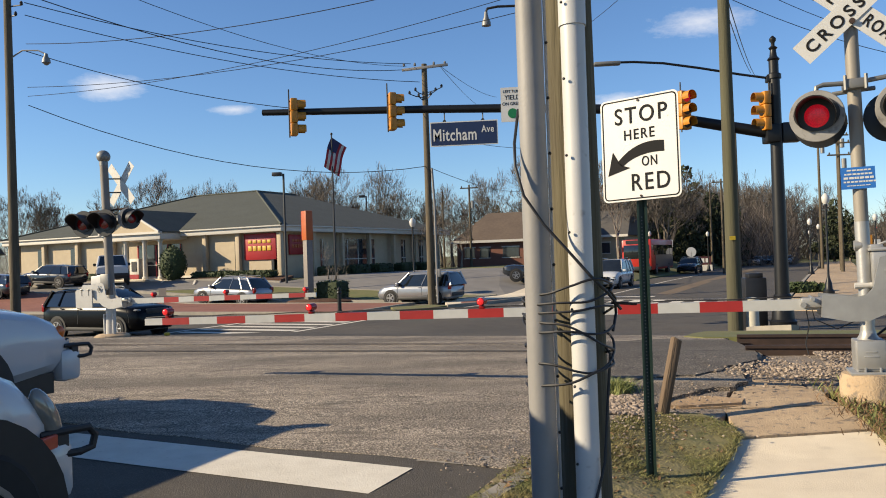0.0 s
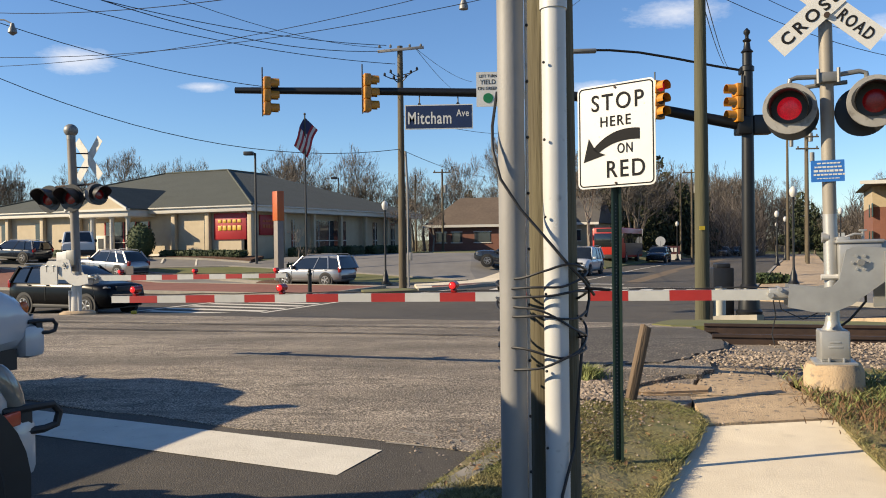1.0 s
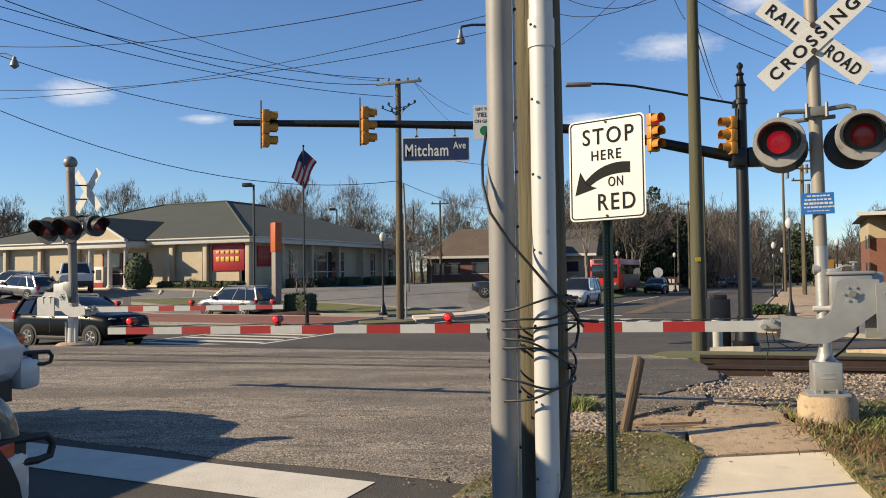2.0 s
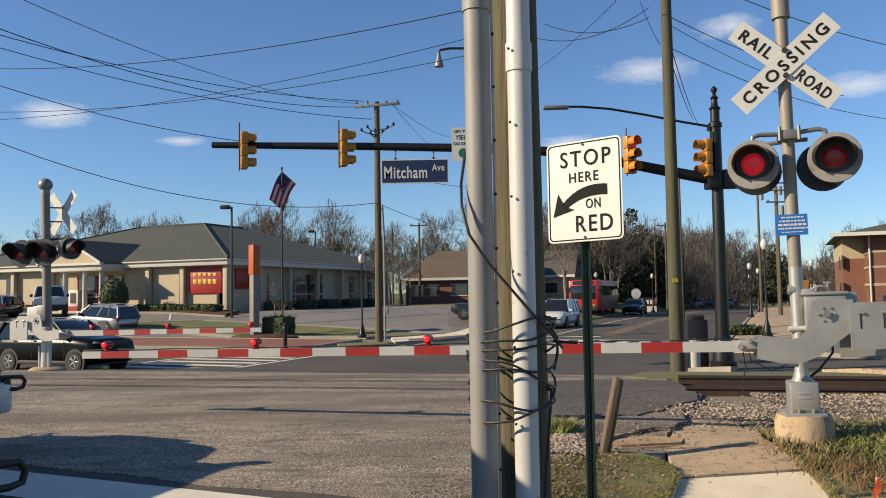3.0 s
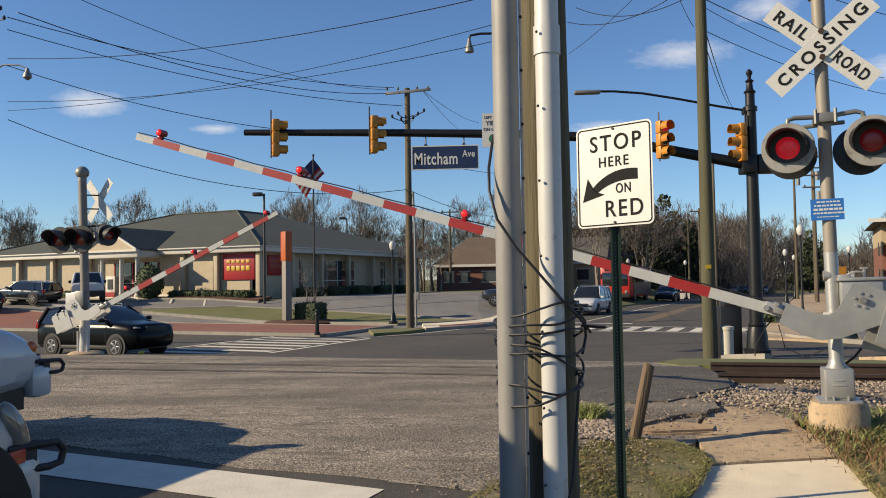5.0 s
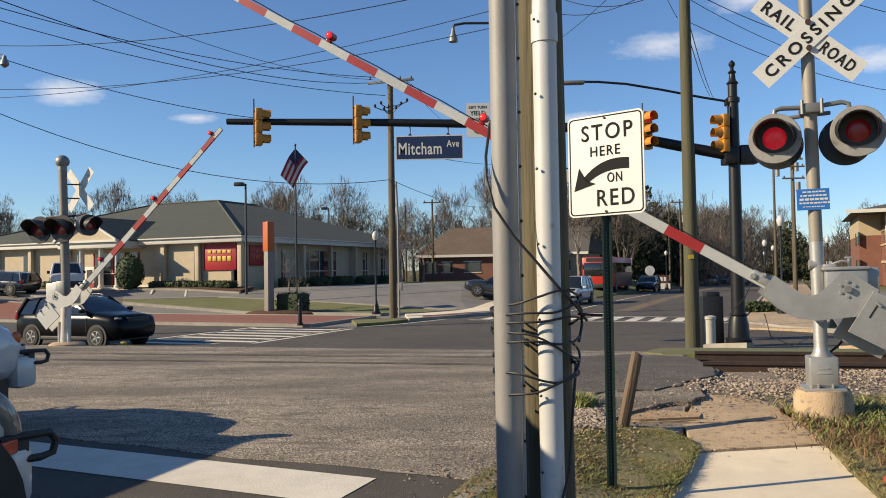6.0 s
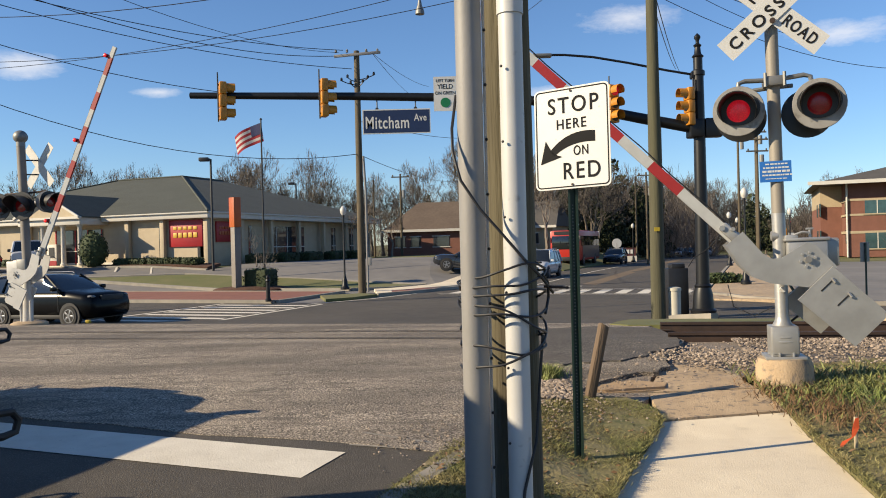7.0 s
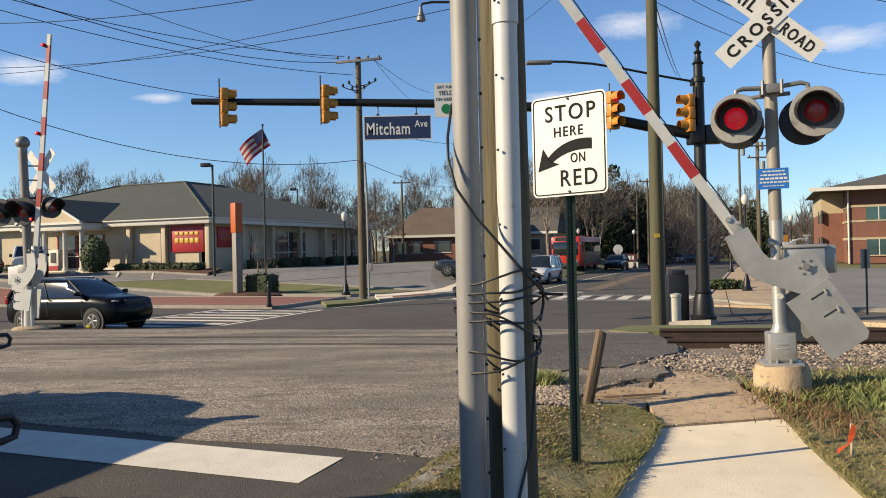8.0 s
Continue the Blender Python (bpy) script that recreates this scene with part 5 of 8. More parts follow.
def signal_mast():
    X, Y, Z = 7.42, 22.9, g(7.42, 22.9)
    t = thing("traffic_signal_mast", "black fluted signal mast with long arm, yellow signals and street lamp", "traffic signal", pose(X, Y, Z))
    h = 7.45 - Z
    bm = bmesh.new()
    lathe(bm, (0, 0, 0), ((0.4, -0.2), (0.4, 0.12), (0.34, 0.16), (0.36, 0.3), (0.3, 0.36), (0.27, 0.75), (0.22, 0.95), (0.24, 1.0), (0.2, 1.06)), 16)
    part("base", bm, M["black_pole"], t, "moulded black cast base")
    bm = bmesh.new()
    tube(bm, (0, 0, 1.0), (0, 0, h - 1.15), 0.19, 0.15, 16)
    part("shaft", bm, M["black_pole"], t)
    bm = bmesh.new()
    lathe(bm, (0, 0, h - 1.2), ((0.19, 0), (0.19, 0.12), (0.13, 0.16), (0.13, 0.5), (0.17, 0.54), (0.1, 0.62), (0.08, 0.8), (0.12, 0.86), (0.05, 0.92), (0.05, 1.0), (0.09, 1.06), (0.09, 1.12), (0.02, 1.2)), 14)
    part("finial", bm, M["black_pole"], t)
    # arm: rises from the shaft, then runs level
    pts = [(0, 0, 4.72), (-1.6, 0, 5.05), (-3.2, 0, 5.4), (-4.8, 0, 5.65), (-7, 0, 5.79), (-10, 0, 5.9), (-12.5, 0, 5.97), (-14.55, 0, 6.03)]
    bm = bmesh.new()
    pipe(bm, [(x, y, z - Z) for x, y, z in pts], [0.16, 0.15, 0.14, 0.135, 0.125, 0.11, 0.1, 0.09], 14)
    box(bm, (-0.12, 0, 4.72 - Z), (0.4, 0.5, 0.5), None, 0.04)
    part("mast_arm", bm, M["black_pole"], t)
    for x, z, yw, lit in ((-13.58, 6.2, 112, None), (-10.7, 6.22, 112, None), (-2.5, 5.85, 30, 0), (-0.32, 5.72, -78, None)):
        traffic_signal(t, Matrix.Translation((x, -0.16, z - Z - 0.02)) @ pose(0, 0, 0, 0, 0, yw + 0), lit=lit)
    # street lamp arm
    bm = bmesh.new()
    pipe(bm, [(0, 0, 6.25 - Z), (-0.9, 0, 6.42 - Z), (-2.0, 0, 6.66 - Z), (-3.0, 0, 6.85 - Z), (-3.8, 0, 6.93 - Z), (-4.2, 0, 6.94 - Z)], 0.035, 8)
    box(bm, (-0.1, 0, 6.25 - Z), (0.25, 0.2, 0.2), None, 0.03)
    part("lamp_arm", bm, M["black_pole"], t)
    bm = bmesh.new()
    box(bm, (-4.55, 0, 6.92 - Z), (0.75, 0.26, 0.1), None, 0.04)
    part("lamp_head", bm, M["sign_grey"], t)
    bm = bmesh.new()
    box(bm, (0.4, 0.05, 4.75 - Z), (0.5, 0.3, 0.55), None, 0.05)
    part("pedestrian_signal", bm, M["black"], t)
    # street name blade hung from the arm
    bm = bmesh.new()
    S = pose(-8.66, -0.05, 5.14 - Z)
    box(bm, (0, 0, 0), (1.94, 0.03, 0.7), None, 0.0)
    bm.transform(S)
    sign = part("street_name_sign", bm, M["sign_white"], t, "navy street name blade with white rim and words")
    bm = bmesh.new()
    box(bm, (0, -0.018, 0), (1.88, 0.004, 0.64))
    bm.transform(S)
    part("sign_face", bm, M["sign_blue"], sign)
    lettering("lettering", "Mitcham", 0.42, S @ pose(-0.26, -0.023, -0.03), M["sign_white"], sign, 0.002, bold=0.006, space=1.08, fit=(1.24, 0.35))
    lettering("lettering", "Ave", 0.23, S @ pose(0.68, -0.023, 0.1), M["sign_white"], sign, 0.002, bold=0.003, space=1.1, fit=(0.36, 0.2))
    for x in (-0.55, 0.55):
        bm = bmesh.new()
        tube(bm, (-8.66 + x, -0.02, 5.44 - Z), (-8.66 + x, -0.02, 5.8 - Z), 0.02, 0.02, 6)
        tube(bm, (-8.66 + x, -0.06, 5.5 - Z), (-8.66 + x, 0.02, 5.5 - Z), 0.05, 0.05, 8)
        part("sign_hanger", bm, M["black"], t)
    # lane sign
    bm = bmesh.new()
    S = pose(-7.25, -0.12, 5.88 - Z)
    box(bm, (0, 0, 0), (0.66, 0.02, 0.98), None, 0.0)
    bm.transform(S)
    sign = part("lane_sign", bm, M["sign_white"], t, "white lane sign with a green disc")
    for body, size, z in (("LEFT TURN", 0.115, 0.37), ("YIELD", 0.19, 0.2), ("ON GREEN", 0.13, 0.02)):
        lettering("lettering", body, size, S @ pose(0, -0.013, z), M["sign_black"], sign, 0.002, squeeze=0.9, bold=0.001)
    bm = bmesh.new()
    tube(bm, (0, -0.012, -0.25), (0, -0.02, -0.25), 0.14, 0.14, 20)
    bm.transform(S)
    part("green_disc", bm, M["green"], sign)
    # control cabinet beside the base
    c = thing("control_cabinet", "black metal signal control cabinet beside the mast", "cabinet", pose(X - 0.55, Y + 0.75, Z))
    bm = bmesh.new()
    box(bm, (0, 0, 0.75), (0.6, 0.5, 1.5), None, 0.03)
    part("body", bm, M["black"], c)
    bm = bmesh.new()
    box(bm, (0.02, 0, 1.55), (0.4, 0.4, 0.16), None, 0.03)
    part("cap", bm, M["black"], c)


signal_mast()


def wood_pole(x, y, top, r, label, material="pole_wood", lean=0.0):
    z = g(x, y)
    t = thing("utility_pole", label, "utility pole", pose(x, y, z, 0, lean))
    bm = bmesh.new()
    tube(bm, (0, 0, -0.3), (0, 0, top - z), r, r * 0.68, 14)
    part("pole", bm, M[material], t)
    return t, top - z


def insulator(bm, c):
    lathe(bm, c, ((0.05, 0), (0.07, 0.03), (0.05, 0.06), (0.07, 0.09), (0.05, 0.12), (0.03, 0.16)), 8)


def street_poles():
    t, h = wood_pole(-4.05, 39.6, 11.3, 0.2, "weathered wooden utility pole with crossarm and insulators", "pole_wood")
    bm = bmesh.new()
    box(bm, (0.05, -0.15, h - 0.2), (2.3, 0.1, 0.13), pose(0, 0, 0, 0, -4, 0), 0.01)
    part("crossarm", bm, M["galv"], t, "pale crossarm")
    for x in (-1.0, -0.45, 0.5, 1.05):
        bm = bmesh.new()
        insulator(bm, (x, -0.15, h - 0.1))
        part("insulator", bm, M["sign_grey"], t)
    for x, z in ((-0.75, -1.5), (-0.45, -1.35), (0.55, -1.4), (0.85, -1.25), (0.3, -1.6), (-0.3, -1.65)):
        bm = bmesh.new()
        insulator(bm, (x, -0.2, h + z))
        pipe(bm, [(0, 0, h + z - 0.2), (x * 0.6, -0.15, h + z - 0.12), (x, -0.2, h + z)], 0.025, 5)
        part("insulator", bm, M["black"], t)
    bm = bmesh.new()
    pipe(bm, [(0.3, -0.1, 0.1), (0.3, -0.1, 5.0), (0.22, -0.1, 6.8)], 0.06, 8)
    box(bm, (0.42, -0.1, 1.6), (0.16, 0.12, 0.4), None, 0.01)
    part("conduit", bm, M["galv"], t)

    t, h = wood_pole(5.62, 21.0, 10.5, 0.19, "tall greenish treated utility pole beside the tracks", "pole_green")
    bm = bmesh.new()
    box(bm, (-0.04, -0.19, 2.42), (0.14, 0.012, 0.1))
    part("tag", bm, M["yellow"], t, "small yellow tag")
    t2 = thing("pipe_marker", "short cream plastic pipe standing in the grass", "marker post", pose(6.05, 21.0, g(6.05, 21.0)))
    bm = bmesh.new()
    lathe(bm, (0, 0, 0), ((0.16, 0), (0.16, 0.8), (0.18, 0.81), (0.18, 0.88), (0.06, 0.91)), 14)
    part("pipe", bm, M["cream_plastic"], t2)

    # wooden pole at the left with lamp bracket
    t, h = wood_pole(-19.7, 30.2, 13.5, 0.2, "dark wooden utility pole with a small street lamp", "pole_wood")
    bm = bmesh.new()
    pipe(bm, [(0.1, 0, h - 3.35), (0.6, -0.05, h - 3.1), (1.3, -0.1, h - 3.15), (1.6, -0.1, h - 3.3)], 0.03, 6)
    part("lamp_bracket", bm, M["galv"], t)
    bm = bmesh.new()
    lathe(bm, (1.62, -0.1, h - 3.75), ((0.05, 0), (0.17, 0.1), (0.15, 0.22), (0.08, 0.36), (0.06, 0.46)), 12)
    part("lamp", bm, M["sign_grey"], t)
    bm = bmesh.new()
    for x, z in ((0.5, -0.9), (0.65, -1.3), (0.4, -1.7)):
        insulator(bm, (x, -0.1, h + z))
        pipe(bm, [(0, 0, h + z), (x, -0.1, h + z)], 0.03, 5)
    part("insulators", bm, M["black"], t)

    # hooked lamp standard behind the mast arm
    t = thing("street_lamp", "thin black hooked street lamp hanging a small bell lamp", "street lamp", pose(1.0, 27.5, g(1.0, 27.5)))
    bm = bmesh.new()
    tz = 10.15 - g(1.0, 27.5)
    pipe(bm, [(0, 0, 6.2), (0, 0, tz - 0.35), (-0.08, 0, tz - 0.12), (-0.3, 0, tz), (-1.2, 0, tz + 0.02), (-1.55, 0, tz - 0.03), (-1.6, 0, tz - 0.15)], 0.045, 8)
    tube(bm, (0, 0, 0), (0, 0, 6.3), 0.06, 0.045, 8)
    part("pole", bm, M["black"], t)
    bm = bmesh.new()
    lathe(bm, (-1.6, 0, tz - 0.62), ((0.16, 0), (0.15, 0.12), (0.08, 0.3), (0.05, 0.48)), 12)
    part("bell_lamp", bm, M["sign_grey"], t)

    # far wooden poles
    for x, y, top, r, arms in ((-3.85, 75, 8.4, 0.13, 1), (24.5, 62, 9.5, 0.14, 2), (27.5, 74, 12.0, 0.14, 2), (26.0, 66, 11.5, 0.15, 2), (16.5, 60, 10.4, 0.12, 0), (-7.5, 88, 9, 0.12, 0), (19.2, 75, 8.0, 0.12, 1), (22.3, 92, 9.0, 0.13, 0)):
        t, h = wood_pole(x, y, top, r, "slim distant wooden utility pole", "pole_wood")
        for k in range(arms):
            bm = bmesh.new()
            box(bm, (0, -0.1, h - 0.3 - 0.9 * k), (1.7, 0.09, 0.11))
            for xx in (-0.7, 0.0, 0.7):
                insulator(bm, (xx, -0.1, h - 0.25 - 0.9 * k))
            part("crossarm", bm, M["pole_wood"], t)
        if arms:
            bm = bmesh.new()
            tube(bm, (0.3, -0.2, h - 2.2), (0.3, -0.2, h - 1.5), 0.17, 0.17, 10)
            part("transformer", bm, M["sign_grey"], t)


street_poles()


def globe_lamp(x, y, top=3.85):
    z = g(x, y) + 0.1
    t = thing("street_lamp", "black cast-iron lamp post with a white globe", "street lamp", pose(x, y, z), "globe lamps")
    h = top - z
    bm = bmesh.new()
    lathe(bm, (0, 0, 0), ((0.24, 0), (0.24, 0.1), (0.16, 0.2), (0.14, 0.45), (0.09, 0.6), (0.05, 0.8), (0.045, h - 0.6), (0.08, h - 0.57), (0.05, h - 0.5)), 12)
    part("post", bm, M["black_pole"], t)
    bm = bmesh.new()
    lathe(bm, (0, 0, h - 0.5), ((0.08, 0), (0.15, 0.1), (0.17, 0.3), (0.1, 0.42), (0.03, 0.48)), 12)
    part("globe", bm, M["globe"], t)


for x, y, top in ((-5.2, 42, 3.8), (13.8, 36.5, 3.9), (21.5, 60, 3.6), (28, 76, 3.6), (19.5, 82, 3.4), (25.2, 58, 3.7), (12.8, 76, 3.5), (34, 95, 3.4)):
    globe_lamp(x, y, top)


def flag_pole():
    x, y = -10.95, 48.9
    z = g(x, y)
    t = thing("flagpole", "tall dark flagpole with a striped flag on it", "flagpole", pose(x, y, z))
    h = 9.5 - z
    bm = bmesh.new()
    tube(bm, (0, 0, 0), (0, 0, h), 0.07, 0.045, 10)
    ball(bm, (0, 0, h + 0.06), 0.08, 10, 6)
    part("pole", bm, M["black"], t)
    flag = new("flag")
    flag.parent = t
    rows, cols, W, H = 7, 10, 1.95, 1.15

    def wave(f):
        return 0.16 * math.sin(f * 7.0) * f, -0.42 * f * f - 0.12 * f

    for r in range(rows):
        bm = bmesh.new()
        top_, bot = [], []
        for c in range(cols + 1):
            f = c / cols
            dy, dz = wave(f)
            top_.append(bm.verts.new((-W * f * 0.94, dy, -H * r / rows + dz)))
            bot.append(bm.verts.new((-W * f * 0.94, dy + 0.01, -H * (r + 1) / rows + dz)))
        for c in range(cols):
            bm.faces.new((top_[c], top_[c + 1], bot[c + 1], bot[c]))
        st = part("flag_stripe", bm, M["flag_red" if r % 2 == 0 else "flag_white"], flag)
    bm = bmesh.new()
    va = []
    for c in range(5):
        f = c / 10
        dy, dz = wave(f)
        for s in (-0.012, 0.022):
            va.append((bm.verts.new((-W * f * 0.94, dy + s, dz)), bm.verts.new((-W * f * 0.94, dy + s, dz - H * 4 / 7))))
    for c in range(4):
        for s in (0, 1):
            a, b = va[c * 2 + s], va[c * 2 + 2 + s]
            bm.faces.new((a[0], b[0], b[1], a[1]))
    part("canton", bm, M["flag_blue"], flag)
    return t, flag, h


FLAGPOLE, FLAG, FLAG_H = flag_pole()


def lot_lamp(x, y, top):
    z = g(x, y)
    t = thing("street_lamp", "dark square-headed car park lamp on a slim pole", "street lamp", pose(x, y, z), "car park lamps")
    bm = bmesh.new()
    tube(bm, (0, 0, 0), (0, 0, top - z), 0.09, 0.07, 8)
    part("pole", bm, M["black"], t)
    bm = bmesh.new()
    box(bm, (-0.42, 0, top - z - 0.02), (0.62, 0.4, 0.24), None, 0.03)
    part("lamp_head", bm, M["black"], t)


lot_lamp(-14.8, 51.4, 7.5)
lot_lamp(-14.2, 78.0, 8.0)

# ---- bank and its plot ----
BX = Matrix.Translation((-15.9, 54.0, 0)) @ pose(0, 0, 0, 0, 0, 158.5)   # local x: along the front to the left, local y: towards the road


def bank():
    z0 = 0.5
    L, D, E = 29.0, 26.0, 4.25
    t = thing("bank_building", "low cream bank with green-grey hipped roof and white eaves", "building", Matrix.Translation((-15.9, 54.0, z0)) @ pose(0, 0, 0, 0, 0, 158.5))
    h = E - z0

    def prt(name, bm, m, lb="", parent=t):
        return part(name, bm, M[m], parent, lb)

    # walls: local y=0 is the front, back towards -y
    bm = bmesh.new()
    box(bm, (L / 2, -0.6, (h - 0.4) / 2), (L - 2.4, 0.3, h - 0.4))
    prt("front_wall", bm, "cream")
    bm = bmesh.new()
    box(bm, (0.95, -D / 2, (h - 0.4) / 2), (0.3, D - 2.4, h - 0.4))
    prt("side_wall", bm, "cream")
    bm = bmesh.new()
    box(bm, (L - 0.6, -D / 2, (h - 0.4) / 2), (0.3, D - 1.2, h - 0.4))
    prt("side_wall", bm, "cream")
    bm = bmesh.new()
    box(bm, (L / 2, -D + 0.6, (h - 0.4) / 2), (L - 1.2, 0.3, h - 0.4))
    prt("back_wall", bm, "cream")
    bm = bmesh.new()
    box(bm, (L / 2, -D / 2, h - 0.22), (L + 0.5, D + 0.5, 0.36), None, 0.03)
    box(bm, (L / 2, -D / 2, h - 0.02), (L + 0.8, D + 0.8, 0.1), None, 0.02)
    prt("eave_box", bm, "trim_white", "white boxed eaves")
    bm = bmesh.new()
    i = 11.0
    lo = [(-0.4, 0.4, h + 0.03), (L + 0.4, 0.4, h + 0.03), (L + 0.4, -D - 0.4, h + 0.03), (-0.4, -D - 0.4, h + 0.03)]
    hi = [(i, -i, h + 3.75), (L - i, -i, h + 3.75), (L - i, -D + i - 1.5, h + 3.75), (i, -D + i - 1.5, h + 3.75)]
    a, b = [bm.verts.new(p) for p in lo], [bm.verts.new(p) for p in hi]
    for k in range(4):
        bm.faces.new((a[k], a[(k + 1) % 4], b[(k + 1) % 4], b[k]))
    bm.faces.new(b)
    bm.faces.new(a[::-1])
    roof = part("roof", bm, M["roof"], t, "", shade=False)
    bm = bmesh.new()
    for p, q in ((lo[0], hi[0]), (lo[1], hi[1]), (hi[0], hi[1]), (hi[0], hi[3])):
        pipe(bm, [Vector(p) + Vector((0, 0, 0.03)), Vector(q) + Vector((0, 0, 0.03))], 0.09, 5)
    part("ridge_cap", bm, M["roof"], roof)
    # piers along the front and side
    for x in (0.2, 3.9, 7.0, 16.5, 20.5, 24.5, 28.7):
        bm = bmesh.new()
        box(bm, (x, -0.2, (h - 0.4) / 2), (0.34, 0.3, h - 0.4), None, 0.01)
        prt("pier", bm, "cream")
    for y in (-4.2, -8.0, -12.0, -16, -20, -24):
        bm = bmesh.new()
        box(bm, (0.3, y, (h - 0.4) / 2), (0.34, 0.3, h - 0.4), None, 0.01)
        prt("pier", bm, "cream")
    # dark window strips between piers
    for x, w in ((4.15, 0.55), (17.3, 0.6), (21.3, 0.6), (25.3, 0.6), (15.4, 0.6)):
        w1 = prt("window", box_bm((x, -0.43, 1.6), (w, 0.06, 2.6)), "glass")
    for y, w in ((-11.0, 5.2), (-18.6, 0.7), (-22.0, 0.7), (-6.0, 0.4)):
        w1 = prt("window", box_bm((0.78, y, 1.55), (0.06, w, 2.7)), "glass")
        bm = bmesh.new()
        box(bm, (0.74, y, 1.3), (0.05, w, 0.07))
        for f in ((-0.3, 0, 0.3) if w > 2 else (0,)):
            box(bm, (0.74, y + f * w, 1.55), (0.05, 0.06, 2.7))
        part("frame", bm, M["trim_white"], w1)
    # stone base course
    bm = bmesh.new()
    box(bm, (L / 2, -0.42, 0.2), (L - 2.4, 0.1, 0.5))
    prt("plinth", bm, "trim_white")
    # red sign panels with plain bars for the lettering
    for c, s, ax in (((2.1, -0.4, 2.35), (2.8, 0.14, 1.85), 0), ((0.75, -2.9, 2.45), (0.14, 2.0, 1.45), 1)):
        bm = bmesh.new()
        box(bm, c, s, None, 0.01)
        sg = prt("sign_panel", bm, "bank_red", "red sign panel with yellow bars")
        for z, n, tall, wide in ((0.36, 5, 0.22, 0.3), (-0.12, 5, 0.34, 0.32)):
            for k in range(n):
                bm = bmesh.new()
                f = (k - (n - 1) / 2) * 0.152
                if ax == 0:
                    box(bm, (c[0] + f * s[0], c[1] + 0.085, c[2] + z), (wide, 0.04, tall), None, 0.012)
                else:
                    box(bm, (c[0] - 0.085, c[1] + f * s[1], c[2] + z * 0.8), (0.04, wide * 0.7, tall * 0.75), None, 0.01)
                # side panel's yellow bars take orange: the wall's shade put into their colour
                part("sign_bar", bm, M["gold" if ax == 0 else "orange"], sg)
    # portico
    px, pw = 11.9, 5.4
    bm = bmesh.new()
    box(bm, (px, 0.9, 0.12), (pw + 0.6, 2.6, 0.36), None, 0.02)
    box(bm, (px, 2.4, 0.02), (pw + 1.0, 0.5, 0.2), None, 0.02)
    prt("porch_floor", bm, "concrete")
    for x in (px - pw / 2 + 0.2, px + pw / 2 - 0.2, px - 0.95, px + 0.95):
        bm = bmesh.new()
        y = 1.8
        lathe(bm, (x, y, 0.3), ((0.24, 0), (0.24, 0.12), (0.17, 0.2), (0.15, h - 1.1), (0.22, h - 1.0), (0.24, h - 0.86)), 14)
        prt("column", bm, "trim_white", "white round column")
    bm = bmesh.new()
    box(bm, (px, 0.8, h - 0.35), (pw + 0.4, 2.8, 0.5), None, 0.02)
    prt("porch_beam", bm, "trim_white")
    bm = bmesh.new()
    slab(bm, [(px - pw / 2, 2.1, h - 0.1), (px + pw / 2, 2.1, h - 0.1), (px, 2.1, h + 1.35)], 0.1, (0, 1, 0))
    prt("pediment", bm, "cream", "cream triangular pediment")
    bm = bmesh.new()
    slab(bm, [(px - pw / 2 - 0.35, -4.5, h - 0.1), (px, -4.5, h + 1.55), (px + pw / 2 + 0.35, -4.5, h - 0.1), (px + pw / 2 + 0.35, -4.5, h - 0.02), (px, -4.5, h + 1.68), (px - pw / 2 - 0.35, -4.5, h - 0.02)], 6.9, (0, 1, 0))
    prt("porch_roof", bm, "roof")
    bm = bmesh.new()
    for s in (-1, 1):
        slab(bm, [(px + s * (pw / 2 + 0.35), 2.38, h - 0.16), (px, 2.38, h + 1.46), (px, 2.38, h + 1.62), (px + s * (pw / 2 + 0.35), 2.38, h + 0.02)], 0.12, (0, 1, 0))
    box(bm, (px, 2.3, h - 0.12), (pw + 0.8, 0.2, 0.16))
    prt("rake_trim", bm, "trim_white")
    bm = bmesh.new()
    box(bm, (px - 0.2, -0.42, 1.6), (4.4, 0.05, 2.5))
    dr = prt("entrance", bm, "glass", "dark glazed entrance")
    for x in (px - 2.3, px - 1.0, px + 0.2, px + 1.3, px + 2.1):
        part("frame", box_bm((x, -0.39, 1.6), (0.1, 0.06, 2.5)), M["bank_red"], dr)
    bm = bmesh.new()
    box(bm, (px + 1.65, 0.2, 1.05), (0.95, 0.5, 1.6), None, 0.03)
    atm = prt("cash_machine", bm, "trim_white", "white and red cash machine")
    part("screen", box_bm((px + 1.65, 0.47, 1.25), (0.5, 0.03, 0.75)), M["black"], atm)
    part("panel", box_bm((px + 1.65, 0.47, 0.45), (0.95, 0.04, 0.4)), M["bank_red"], atm)
    bm = bmesh.new()
    box(bm, (px, -0.34, h * 0.35), (4.2, 0.06, 0.05))
    prt("inner_rail", bm, "trim_white")


def box_bm(c, s, bevel=0.0):
    bm = bmesh.new()
    box(bm, c, s, None, bevel)
    return bm


bank()


